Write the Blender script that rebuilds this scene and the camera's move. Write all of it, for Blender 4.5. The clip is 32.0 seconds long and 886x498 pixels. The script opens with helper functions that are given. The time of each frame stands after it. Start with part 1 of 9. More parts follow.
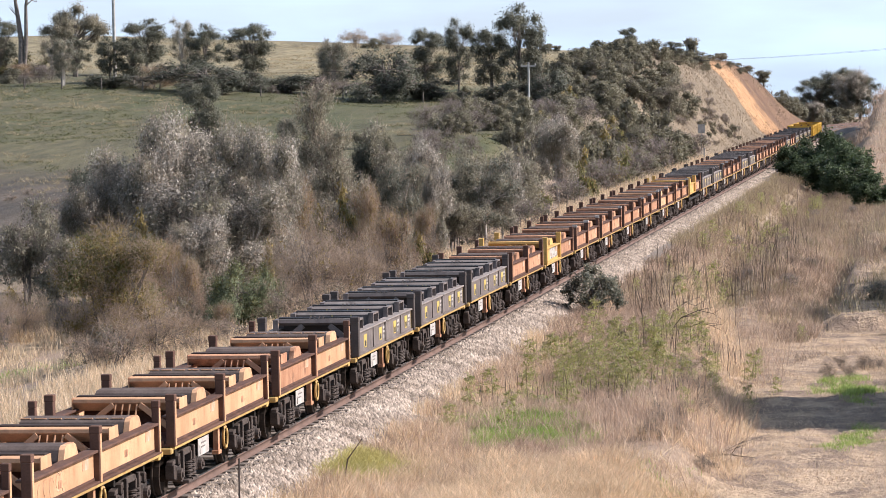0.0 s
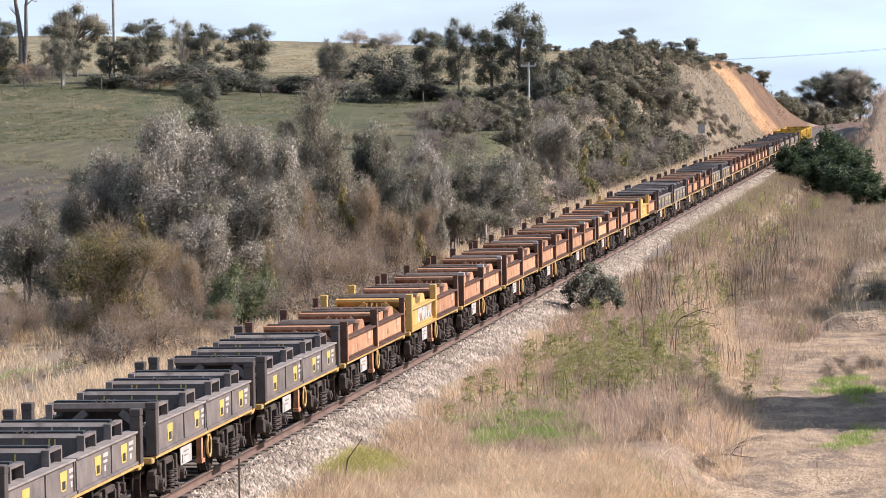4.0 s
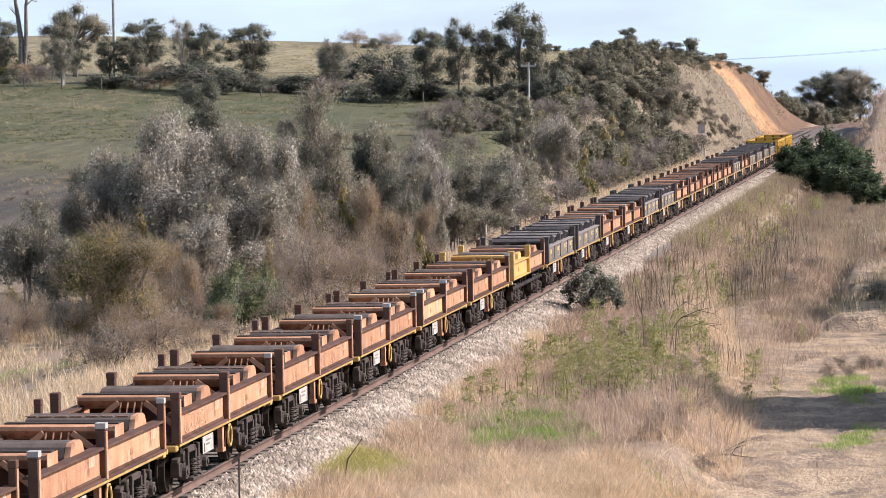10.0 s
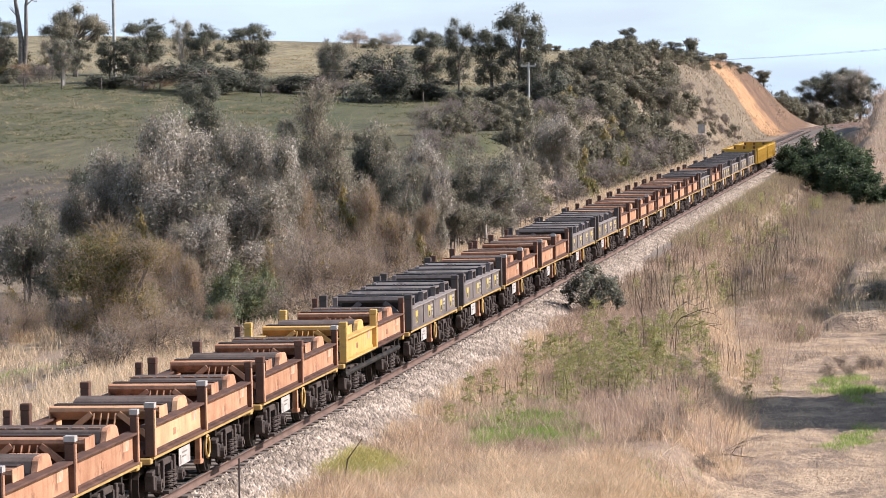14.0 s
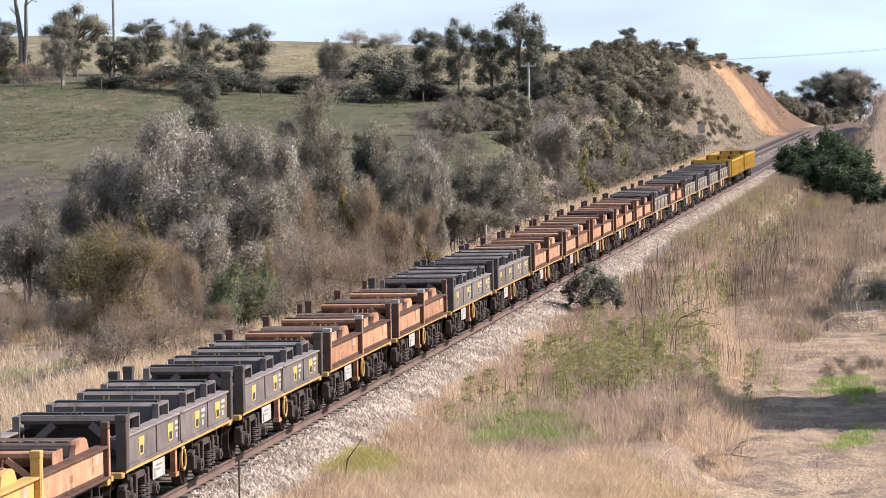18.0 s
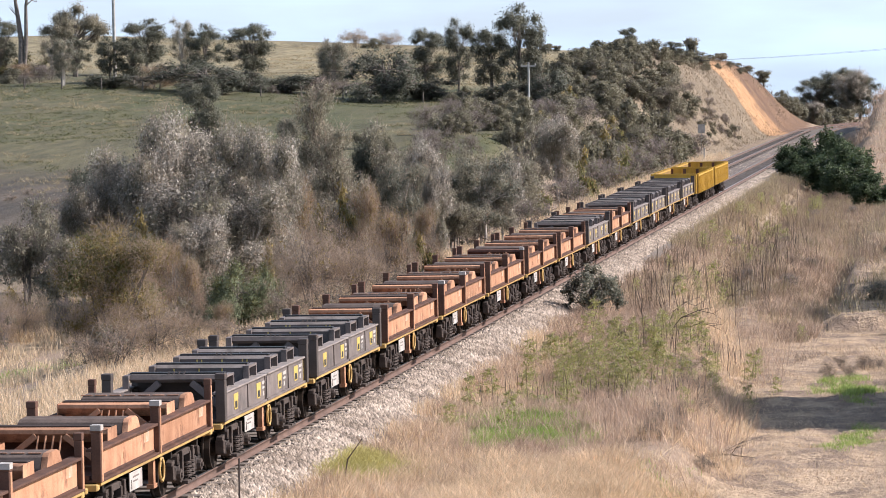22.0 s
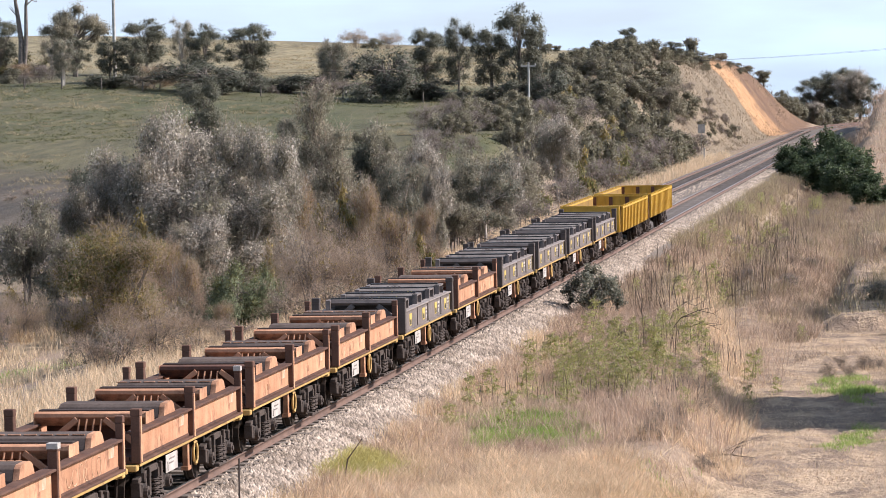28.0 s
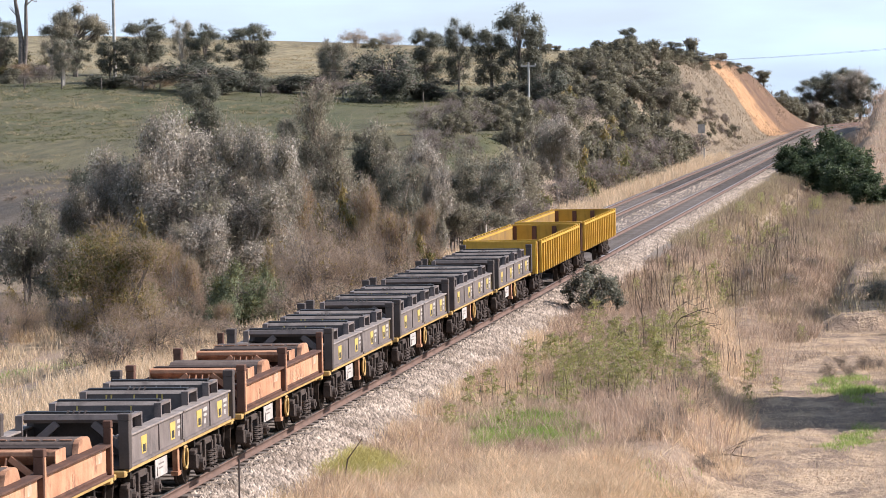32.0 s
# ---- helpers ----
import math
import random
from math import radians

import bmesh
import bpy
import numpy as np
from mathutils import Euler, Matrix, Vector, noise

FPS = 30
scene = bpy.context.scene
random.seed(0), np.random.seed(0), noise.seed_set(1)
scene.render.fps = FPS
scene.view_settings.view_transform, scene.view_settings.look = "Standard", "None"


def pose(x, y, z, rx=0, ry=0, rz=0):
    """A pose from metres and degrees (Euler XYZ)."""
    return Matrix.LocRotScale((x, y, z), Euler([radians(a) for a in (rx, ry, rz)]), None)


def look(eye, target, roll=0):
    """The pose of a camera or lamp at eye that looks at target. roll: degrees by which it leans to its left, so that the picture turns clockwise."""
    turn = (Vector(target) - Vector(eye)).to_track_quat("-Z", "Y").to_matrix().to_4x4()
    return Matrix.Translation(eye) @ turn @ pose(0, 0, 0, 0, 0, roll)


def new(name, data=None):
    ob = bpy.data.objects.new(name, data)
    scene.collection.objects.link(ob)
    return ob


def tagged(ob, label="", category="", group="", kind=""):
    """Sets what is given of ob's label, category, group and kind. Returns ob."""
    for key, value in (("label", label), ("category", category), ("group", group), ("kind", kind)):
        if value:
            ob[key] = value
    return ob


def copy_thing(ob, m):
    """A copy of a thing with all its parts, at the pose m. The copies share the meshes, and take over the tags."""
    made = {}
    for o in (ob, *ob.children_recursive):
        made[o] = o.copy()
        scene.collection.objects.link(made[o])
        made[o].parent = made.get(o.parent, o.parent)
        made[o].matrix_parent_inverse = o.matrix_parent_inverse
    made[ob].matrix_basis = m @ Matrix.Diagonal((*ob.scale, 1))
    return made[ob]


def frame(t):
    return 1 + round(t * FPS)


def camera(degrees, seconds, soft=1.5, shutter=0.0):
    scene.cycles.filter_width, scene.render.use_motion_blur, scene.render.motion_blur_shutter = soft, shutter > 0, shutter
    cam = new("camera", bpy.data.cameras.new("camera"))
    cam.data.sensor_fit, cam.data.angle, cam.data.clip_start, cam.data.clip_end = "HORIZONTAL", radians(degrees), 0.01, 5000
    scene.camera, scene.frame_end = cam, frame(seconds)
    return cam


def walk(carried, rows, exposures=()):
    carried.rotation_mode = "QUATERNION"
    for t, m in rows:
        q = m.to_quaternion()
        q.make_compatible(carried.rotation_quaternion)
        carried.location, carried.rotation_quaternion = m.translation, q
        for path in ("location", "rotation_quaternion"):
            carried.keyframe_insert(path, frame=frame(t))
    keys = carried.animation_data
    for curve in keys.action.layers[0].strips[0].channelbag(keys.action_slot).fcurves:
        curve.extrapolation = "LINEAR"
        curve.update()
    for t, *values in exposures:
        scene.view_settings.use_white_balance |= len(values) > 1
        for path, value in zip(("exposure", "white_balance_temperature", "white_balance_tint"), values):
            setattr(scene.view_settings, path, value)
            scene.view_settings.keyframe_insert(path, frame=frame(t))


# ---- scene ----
cam = camera(15.25, 32.0, soft=0.88)
EYE = Vector((15.743, 0.0, 7.875))
YAW, PITCH, ROLL = radians(8.62), radians(2.9036), -1.1226
AHEAD = Vector((-math.sin(YAW) * math.cos(PITCH), math.cos(YAW) * math.cos(PITCH), -math.sin(PITCH)))
walk(cam, [(0.0, look(EYE, EYE + AHEAD * 100, ROLL)), (32.0, look(EYE, EYE + AHEAD * 100, ROLL))],
     exposures=[(0.0, 0.53, 6400, 16), (32.0, 0.53, 6400, 16)])

# ---- light ----
SUN = Vector((0.80, 0.16, 0.62)).normalized()
sun_data = bpy.data.lights.new("sun", "SUN")
sun_data.energy, sun_data.angle, sun_data.color = 5.0, radians(0.6), (1.0, 0.95, 0.89)
sun = new("sun", sun_data)
sun.matrix_world = look((60, 30, 80), Vector((60, 30, 80)) - SUN * 10)
world = bpy.data.worlds.new("sky")
scene.world = world
world.use_nodes = True
wn = world.node_tree.nodes
wl = world.node_tree.links
sky = wn.new("ShaderNodeTexSky")
sky.sky_type, sky.sun_disc = "NISHITA", False
sky.sun_elevation = math.asin(SUN.z)
sky.sun_rotation = math.atan2(SUN.x, SUN.y)
sky.air_density, sky.dust_density, sky.ozone_density = 1.0, 1.2, 1.0
# thin high cloud, denser in soft streaks
tc = wn.new("ShaderNodeTexCoord")
mp = wn.new("ShaderNodeMapping")
mp.inputs["Scale"].default_value = (3.0, 3.0, 14.0)
cn = wn.new("ShaderNodeTexNoise")
cn.inputs["Scale"].default_value, cn.inputs["Detail"].default_value = 3.2, 6.0
cr = wn.new("ShaderNodeValToRGB")
cr.color_ramp.elements[0].position, cr.color_ramp.elements[1].position = 0.42, 0.72
cr.color_ramp.elements[0].color, cr.color_ramp.elements[1].color = (0.55, 0.55, 0.55, 1), (0.95, 0.95, 0.95, 1)
cm = wn.new("ShaderNodeMix")
cm.data_type = "RGBA"
cm.inputs["B"].default_value = (5.9, 7.8, 9.9, 1)
wl.new(tc.outputs["Generated"], mp.inputs["Vector"])
wl.new(mp.outputs["Vector"], cn.inputs["Vector"])
wl.new(cn.outputs["Fac"], cr.inputs["Fac"])
# the haze thins towards the zenith
sz = wn.new("ShaderNodeSeparateXYZ")
hz = wn.new("ShaderNodeMapRange")
hz.inputs["From Min"].default_value, hz.inputs["From Max"].default_value = 0.07, 0.36
hz.inputs["To Min"].default_value, hz.inputs["To Max"].default_value = 1.0, 0.28
hm = wn.new("ShaderNodeMath")
hm.operation = "MULTIPLY"
wl.new(tc.outputs["Generated"], sz.inputs["Vector"])
wl.new(sz.outputs["Z"], hz.inputs["Value"])
wl.new(cr.outputs["Color"], hm.inputs[0])
wl.new(hz.outputs["Result"], hm.inputs[1])
wl.new(hm.outputs[0], cm.inputs["Factor"])
wl.new(sky.outputs["Color"], cm.inputs["A"])
wl.new(cm.outputs["Result"], wn["Background"].inputs["Color"])
wn["Background"].inputs["Strength"].default_value = 0.10


# ---- materials ----
def material(name, dark, light, scale=4.0, rough=0.8, metal=0.0, bump=0.2, fine=40.0, stain=None, stain_scale=1.2, stain_cover=0.5,
             random_by="", spread=0.3, soft_light=0.0, streak=0.0):
    """Two colours mixed by a coarse and a fine noise, an optional third in stains, brightness varied per object or per island."""
    m = bpy.data.materials.new(name)
    m.use_nodes = True
    n, l = m.node_tree.nodes, m.node_tree.links
    b = n["Principled BSDF"]
    b.inputs["Roughness"].default_value, b.inputs["Metallic"].default_value = rough, metal
    co = n.new("ShaderNodeTexCoord")
    a = n.new("ShaderNodeTexNoise")
    a.inputs["Scale"].default_value, a.inputs["Detail"].default_value = scale, 6.0
    f = n.new("ShaderNodeTexNoise")
    f.inputs["Scale"].default_value, f.inputs["Detail"].default_value = fine, 4.0
    l.new(co.outputs["Object"], a.inputs["Vector"])
    l.new(co.outputs["Object"], f.inputs["Vector"])
    add = n.new("ShaderNodeMath")
    add.operation = "MULTIPLY_ADD"
    add.inputs[1].default_value, add.inputs[2].default_value = 0.4, -0.2
    l.new(f.outputs["Fac"], add.inputs[0])
    add2 = n.new("ShaderNodeMath")
    l.new(a.outputs["Fac"], add2.inputs[0])
    l.new(add.outputs[0], add2.inputs[1])
    r = n.new("ShaderNodeValToRGB")
    r.color_ramp.elements[0].position, r.color_ramp.elements[1].position = 0.32, 0.68
    r.color_ramp.elements[0].color, r.color_ramp.elements[1].color = (*dark, 1), (*light, 1)
    l.new(add2.outputs[0], r.inputs["Fac"])
    out = r.outputs["Color"]
    if stain:
        s = n.new("ShaderNodeTexNoise")
        s.inputs["Scale"].default_value, s.inputs["Detail"].default_value = stain_scale, 7.0
        s.inputs["Roughness"].default_value = 0.65
        l.new(co.outputs["Object"], s.inputs["Vector"])
        sr = n.new("ShaderNodeValToRGB")
        sr.color_ramp.elements[0].position, sr.color_ramp.elements[1].position = 1 - stain_cover - 0.06, 1 - stain_cover + 0.08
        l.new(s.outputs["Fac"], sr.inputs["Fac"])
        mx = n.new("ShaderNodeMix")
        mx.data_type = "RGBA"
        mx.inputs["B"].default_value = (*stain, 1)
        l.new(sr.outputs["Color"], mx.inputs["Factor"])
        l.new(out, mx.inputs["A"])
        out = mx.outputs["Result"]
    if streak:
        # thin marks that rain has drawn down the sides, and specks
        mp = n.new("ShaderNodeMapping")
        mp.inputs["Scale"].default_value = (2.6, 2.6, 0.8)
        l.new(co.outputs["Object"], mp.inputs["Vector"])
        sn = n.new("ShaderNodeTexNoise")
        sn.inputs["Scale"].default_value, sn.inputs["Detail"].default_value = 1.6, 5.0
        l.new(mp.outputs["Vector"], sn.inputs["Vector"])
        st = n.new("ShaderNodeMapRange")
        st.inputs["From Min"].default_value, st.inputs["From Max"].default_value = 0.52, 0.72
        st.inputs["To Max"].default_value = streak
        l.new(sn.outputs["Fac"], st.inputs["Value"])
        sm = n.new("ShaderNodeMix")
        sm.data_type = "RGBA"
        sm.inputs["B"].default_value = (*[c * 0.45 for c in dark], 1)
        l.new(st.outputs["Result"], sm.inputs["Factor"])
        l.new(out, sm.inputs["A"])
        out = sm.outputs["Result"]
    if random_by:
        if random_by == "object":
            src = n.new("ShaderNodeObjectInfo").outputs["Random"]
        else:
            src = n.new("ShaderNodeNewGeometry").outputs["Random Per Island"]
        mr = n.new("ShaderNodeMapRange")
        mr.inputs["To Min"].default_value, mr.inputs["To Max"].default_value = 1 - spread, 1 + spread
        l.new(src, mr.inputs["Value"])
        hs = n.new("ShaderNodeHueSaturation")
        l.new(mr.outputs["Result"], hs.inputs["Value"])
        l.new(out, hs.inputs["Color"])
        out = hs.outputs["Color"]
    l.new(out, b.inputs["Base Color"])
    if bump:
        bp = n.new("ShaderNodeBump")
        bp.inputs["Strength"].default_value, bp.inputs["Distance"].default_value = bump, 0.03
        l.new(add2.outputs[0], bp.inputs["Height"])
        l.new(bp.outputs["Normal"], b.inputs["Normal"])
    if soft_light:
        # thin leaves let light through
        tr = n.new("ShaderNodeBsdfTranslucent")
        l.new(out, tr.inputs["Color"])
        ms = n.new("ShaderNodeMixShader")
        ms.inputs["Fac"].default_value = soft_light
        l.new(b.outputs["BSDF"], ms.inputs[1])
        l.new(tr.outputs["BSDF"], ms.inputs[2])
        l.new(ms.outputs["Shader"], n["Material Output"].inputs["Surface"])
    return m


def leaf(name, dark, light, spread=0.45):
    return material(name, dark, light, scale=0.9, fine=4.0, rough=0.62, bump=0, random_by="island", spread=spread, soft_light=0.42)


RUST = material("rusted_steel", (0.38, 0.19, 0.11), (0.555, 0.305, 0.184), 1.6, 0.85, 0.0, 0.25, 30, (0.23, 0.115, 0.073), 1.5, 0.40, "object", 0.2, streak=0.34)
RUST_PALE = material("faded_orange_steel", (0.49, 0.267, 0.147), (0.65, 0.382, 0.22), 1.4, 0.8, 0.0, 0.2, 30, (0.33, 0.16, 0.09), 1.3, 0.36, "object", 0.12, streak=0.3)
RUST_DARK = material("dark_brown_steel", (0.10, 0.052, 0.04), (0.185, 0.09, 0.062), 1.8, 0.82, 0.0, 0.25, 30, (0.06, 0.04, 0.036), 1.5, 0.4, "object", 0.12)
YELLOW_STEEL = material("chalky_yellow_steel", (0.55, 0.30, 0.078), (0.66, 0.39, 0.135), 1.6, 0.75, 0.0, 0.2, 30, (0.36, 0.20, 0.08), 1.6, 0.34, streak=0.3)
RUST_MID = material("shaded_brown_rust_steel", (0.078, 0.044, 0.034), (0.14, 0.077, 0.055), 1.8, 0.85, 0.0, 0.25, 30, (0.07, 0.043, 0.035), 1.5, 0.4, "object", 0.12)
YELLOW_DARK = material("dirty_yellow_steel", (0.46, 0.27, 0.07), (0.58, 0.37, 0.11), 1.6, 0.75, 0.0, 0.2, 30, (0.25, 0.14, 0.07), 1.6, 0.4)
GREY_STEEL = material("grey_painted_steel", (0.146, 0.122, 0.112), (0.208, 0.175, 0.16), 1.8, 0.6, 0.0, 0.15, 30, (0.08, 0.075, 0.072), 1.4, 0.4, "object", 0.1, streak=0.3)
GREY_MID = material("mid_grey_steel", (0.096, 0.079, 0.072), (0.147, 0.121, 0.11), 1.8, 0.65, 0.0, 0.15, 30, (0.07, 0.063, 0.058), 1.4, 0.4, "object", 0.1)
GREY_TOP = material("sunlit_dusty_grey_steel", (0.20, 0.165, 0.145), (0.30, 0.255, 0.225), 2.2, 0.75, 0.0, 0.15, 30, (0.13, 0.105, 0.092), 1.6, 0.4)
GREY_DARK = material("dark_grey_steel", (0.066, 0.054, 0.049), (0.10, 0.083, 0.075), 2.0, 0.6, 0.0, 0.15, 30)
TROUGH = material("worn_brown_rubber", (0.078, 0.058, 0.05), (0.14, 0.108, 0.093), 2.2, 0.95, 0.0, 0.3, 24, (0.13, 0.09, 0.072), 1.8, 0.24, "object", 0.12, streak=0.3)
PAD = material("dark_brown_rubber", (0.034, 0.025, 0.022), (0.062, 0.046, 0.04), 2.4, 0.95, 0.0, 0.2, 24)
SOOT = material("oily_black_steel", (0.018, 0.016, 0.015), (0.05, 0.042, 0.036), 3.0, 0.7, 0.2, 0.3, 40)
BOGIE_STEEL = material("dusty_bogie_steel", (0.055, 0.043, 0.038), (0.125, 0.098, 0.084), 3.0, 0.85, 0.0, 0.3, 40, (0.035, 0.03, 0.028), 3.0, 0.45)
WHEEL_STEEL = material("worn_wheel_steel", (0.022, 0.016, 0.013), (0.045, 0.033, 0.026), 3.0, 0.8, 0.0, 0.1, 40)
SILL_YELLOW = material("grubby_yellow_paint", (0.38, 0.235, 0.075), (0.52, 0.335, 0.11), 3.0, 0.7, 0.0, 0.1, 30, (0.20, 0.12, 0.07), 2.2, 0.36)
SIGN_YELLOW = material("yellow_sign_paint", (0.44, 0.315, 0.075), (0.56, 0.41, 0.11), 3.0, 0.6, 0.0, 0.05, 30)
SIGN_WHITE = material("dusty_white_paint", (0.34, 0.31, 0.28), (0.50, 0.47, 0.43), 3.0, 0.7, 0.0, 0.05, 30)
SIGN_BLACK = material("black_paint", (0.012, 0.012, 0.012), (0.03, 0.03, 0.03), 3.0, 0.6, 0.0, 0.05, 30)
GRAFFITI = material("faded_chalk_paint", (0.54, 0.33, 0.20), (0.63, 0.41, 0.27), 3.0, 0.9, 0.0, 0.0, 30, (0.46, 0.27, 0.16), 2.5, 0.55)
PATCH_PALE = material("scuffed_pale_paint", (0.45, 0.29, 0.19), (0.60, 0.43, 0.33), 5.0, 0.9, 0.0, 0.0, 30, (0.46, 0.26, 0.15), 4.0, 0.45)
HOPPER_YELLOW = material("bright_yellow_wagon_paint", (0.50, 0.285, 0.025), (0.62, 0.37, 0.045), 1.2, 0.55, 0.0, 0.1, 30, (0.45, 0.24, 0.05), 1.1, 0.34, streak=0.35)
HOPPER_INSIDE = material("dark_scuffed_ochre_steel", (0.20, 0.115, 0.03), (0.32, 0.19, 0.045), 1.2, 0.7, 0.0, 0.2, 30, (0.18, 0.1, 0.05), 1.1, 0.42)
RAIL_RUST = material("rusty_rail_side", (0.10, 0.059, 0.044), (0.165, 0.10, 0.074), 2.0, 0.85, 0.0, 0.2, 40)
RAIL_TOP = material("polished_rail_head", (0.42, 0.40, 0.38), (0.55, 0.53, 0.51), 2.0, 0.32, 0.85, 0.05, 40)
SLEEPER = material("pale_concrete_sleeper", (0.125, 0.102, 0.086), (0.225, 0.188, 0.16), 3.0, 0.9, 0.0, 0.3, 30, None, 1, 0, "object", 0.15)
BALLAST = material("grey_brown_ballast", (0.085, 0.066, 0.052), (0.17, 0.135, 0.108), 5.0, 0.9, 0.0, 0.6, 22, (0.16, 0.12, 0.10), 0.7, 0.30)
STONES = material("pale_ballast_stone", (0.205, 0.157, 0.118), (0.48, 0.392, 0.315), 1.2, 0.9, 0.0, 0.3, 30, None, 1, 0, "island", 0.55)
BARK = material("grey_brown_bark", (0.10, 0.08, 0.065), (0.22, 0.19, 0.165), 3.0, 0.9, 0.0, 0.5, 20)
BARK_PALE = material("pale_gum_bark", (0.36, 0.32, 0.28), (0.58, 0.54, 0.49), 1.5, 0.85, 0.0, 0.3, 20, (0.2, 0.17, 0.14), 1.4, 0.4)
POLE_WOOD = material("weathered_grey_timber", (0.34, 0.33, 0.30), (0.48, 0.47, 0.43), 2.0, 0.85, 0.0, 0.3, 20)
LEAF_SILVER = leaf("silver_gum_leaves", (0.20, 0.175, 0.138), (0.54, 0.49, 0.42), 0.5)
LEAF_GUM = leaf("grey_green_gum_leaves", (0.175, 0.16, 0.11), (0.36, 0.325, 0.235), 0.28)
LEAF_DARK = leaf("dark_green_leaves", (0.078, 0.083, 0.060), (0.145, 0.15, 0.11), 0.18)
LEAF_HILL = leaf("olive_gum_leaves", (0.145, 0.135, 0.09), (0.225, 0.207, 0.136), 0.10)
LEAF_RIDGE = leaf("dull_ridge_gum_leaves", (0.10, 0.102, 0.072), (0.165, 0.162, 0.115), 0.12)
LEAF_YELLOW = leaf("yellowing_leaves", (0.19, 0.14, 0.05), (0.36, 0.27, 0.085), 0.3)
LEAF_RED = leaf("russet_autumn_leaves", (0.22, 0.135, 0.09), (0.35, 0.235, 0.14))
LEAF_WEED = leaf("dull_green_weed_leaves", (0.25, 0.25, 0.09), (0.50, 0.48, 0.20), 0.4)
LEAF_OLIVE = leaf("yellow_olive_leaves", (0.10, 0.105, 0.038), (0.22, 0.21, 0.075), 0.3)
LEAF_TEAL = leaf("blue_green_leaves", (0.11, 0.114, 0.085), (0.26, 0.26, 0.20), 0.3)
LEAF_FERN = leaf("mid_green_leaves", (0.13, 0.155, 0.085), (0.26, 0.285, 0.165), 0.3)
LEAF_BUSH = leaf("deep_green_bush_leaves", (0.032, 0.05, 0.022), (0.085, 0.12, 0.052), 0.22)
TWIG = leaf("bare_brown_twigs", (0.30, 0.222, 0.162), (0.50, 0.385, 0.29), 0.32)
TWIG_PURPLE = leaf("dark_bare_twigs", (0.19, 0.15, 0.132), (0.32, 0.262, 0.235), 0.3)
STRAW = leaf("dry_straw_grass", (0.60, 0.45, 0.29), (0.78, 0.61, 0.42), 0.28)
STRAW_BROWN = leaf("dull_brown_grass", (0.40, 0.28, 0.20), (0.60, 0.45, 0.335), 0.30)
BANK_BROWN = leaf("dark_bank_grass", (0.22, 0.157, 0.11), (0.355, 0.262, 0.19), 0.28)
STRAW_DULL = leaf("olive_straw_grass", (0.30, 0.24, 0.14), (0.44, 0.355, 0.215), 0.25)
GRASS_SPUR = leaf("grey_brown_scrub_grass", (0.18, 0.137, 0.09), (0.30, 0.234, 0.156), 0.3)
GRASS_GREEN = leaf("lush_green_grass", (0.22, 0.32, 0.07), (0.38, 0.47, 0.13), 0.3)
MOSS = leaf("yellow_green_moss", (0.44, 0.39, 0.14), (0.62, 0.55, 0.23), 0.2)
PADDOCK = leaf("dull_paddock_grass", (0.08, 0.084, 0.032), (0.165, 0.158, 0.066), 0.4)
STALK = leaf("dead_dark_stalks", (0.085, 0.062, 0.048), (0.15, 0.115, 0.09), 0.35)
# worn, dusty surfaces with hardly any sheen
for m in (TROUGH, PAD, SOOT, GREY_STEEL, GREY_MID, GREY_DARK, RUST, RUST_MID, RUST_DARK, RUST_PALE, BOGIE_STEEL, WHEEL_STEEL):
    m.node_tree.nodes["Principled BSDF"].inputs["Specular IOR Level"].default_value = 0.15


# ---- ground ----
def smooth(v):
    v = min(1.0, max(0.0, v))
    return v * v * (3 - 2 * v)


def lin(v, points):
    if v <= points[0][0]:
        return points[0][1]
    for (a, za), (b, zb) in zip(points, points[1:]):
        if v <= b:
            return za + (zb - za) * (v - a) / (b - a)
    return points[-1][1]


def bend(y):
    """How far the line has curved to the right at y."""
    return 0.0 if y < 470 else (y - 470) ** 2 / 700.0


def hill(x, y):
    """The paddock that climbs away from the creek, west of the line."""
    v = -x
    rise = lin(v, [(20, 4.6), (35, 5.8), (75, 8.2)])
    crest = lin(v, [(20, 8.0), (52, 12.6), (150, 17.6)])
    z = lin(y, [(0, -2.6), (120, -2.4), (150, -1.2), (193, 1.2), (250, 3.6), (340, rise)])
    if y > 340:
        z = lin(y, [(340, rise), (590, crest), (1000, crest - 14)])
    return max(z, -12)


def track_edge(y):
    """Where the bank meets the service track."""
    return lin(y, [(60, 9.6), (73, 9.9), (79, 10.5), (90, 10.1), (109, 8.9), (130, 7.0), (153, 5.4), (200, 4.8), (260, 5.5)])


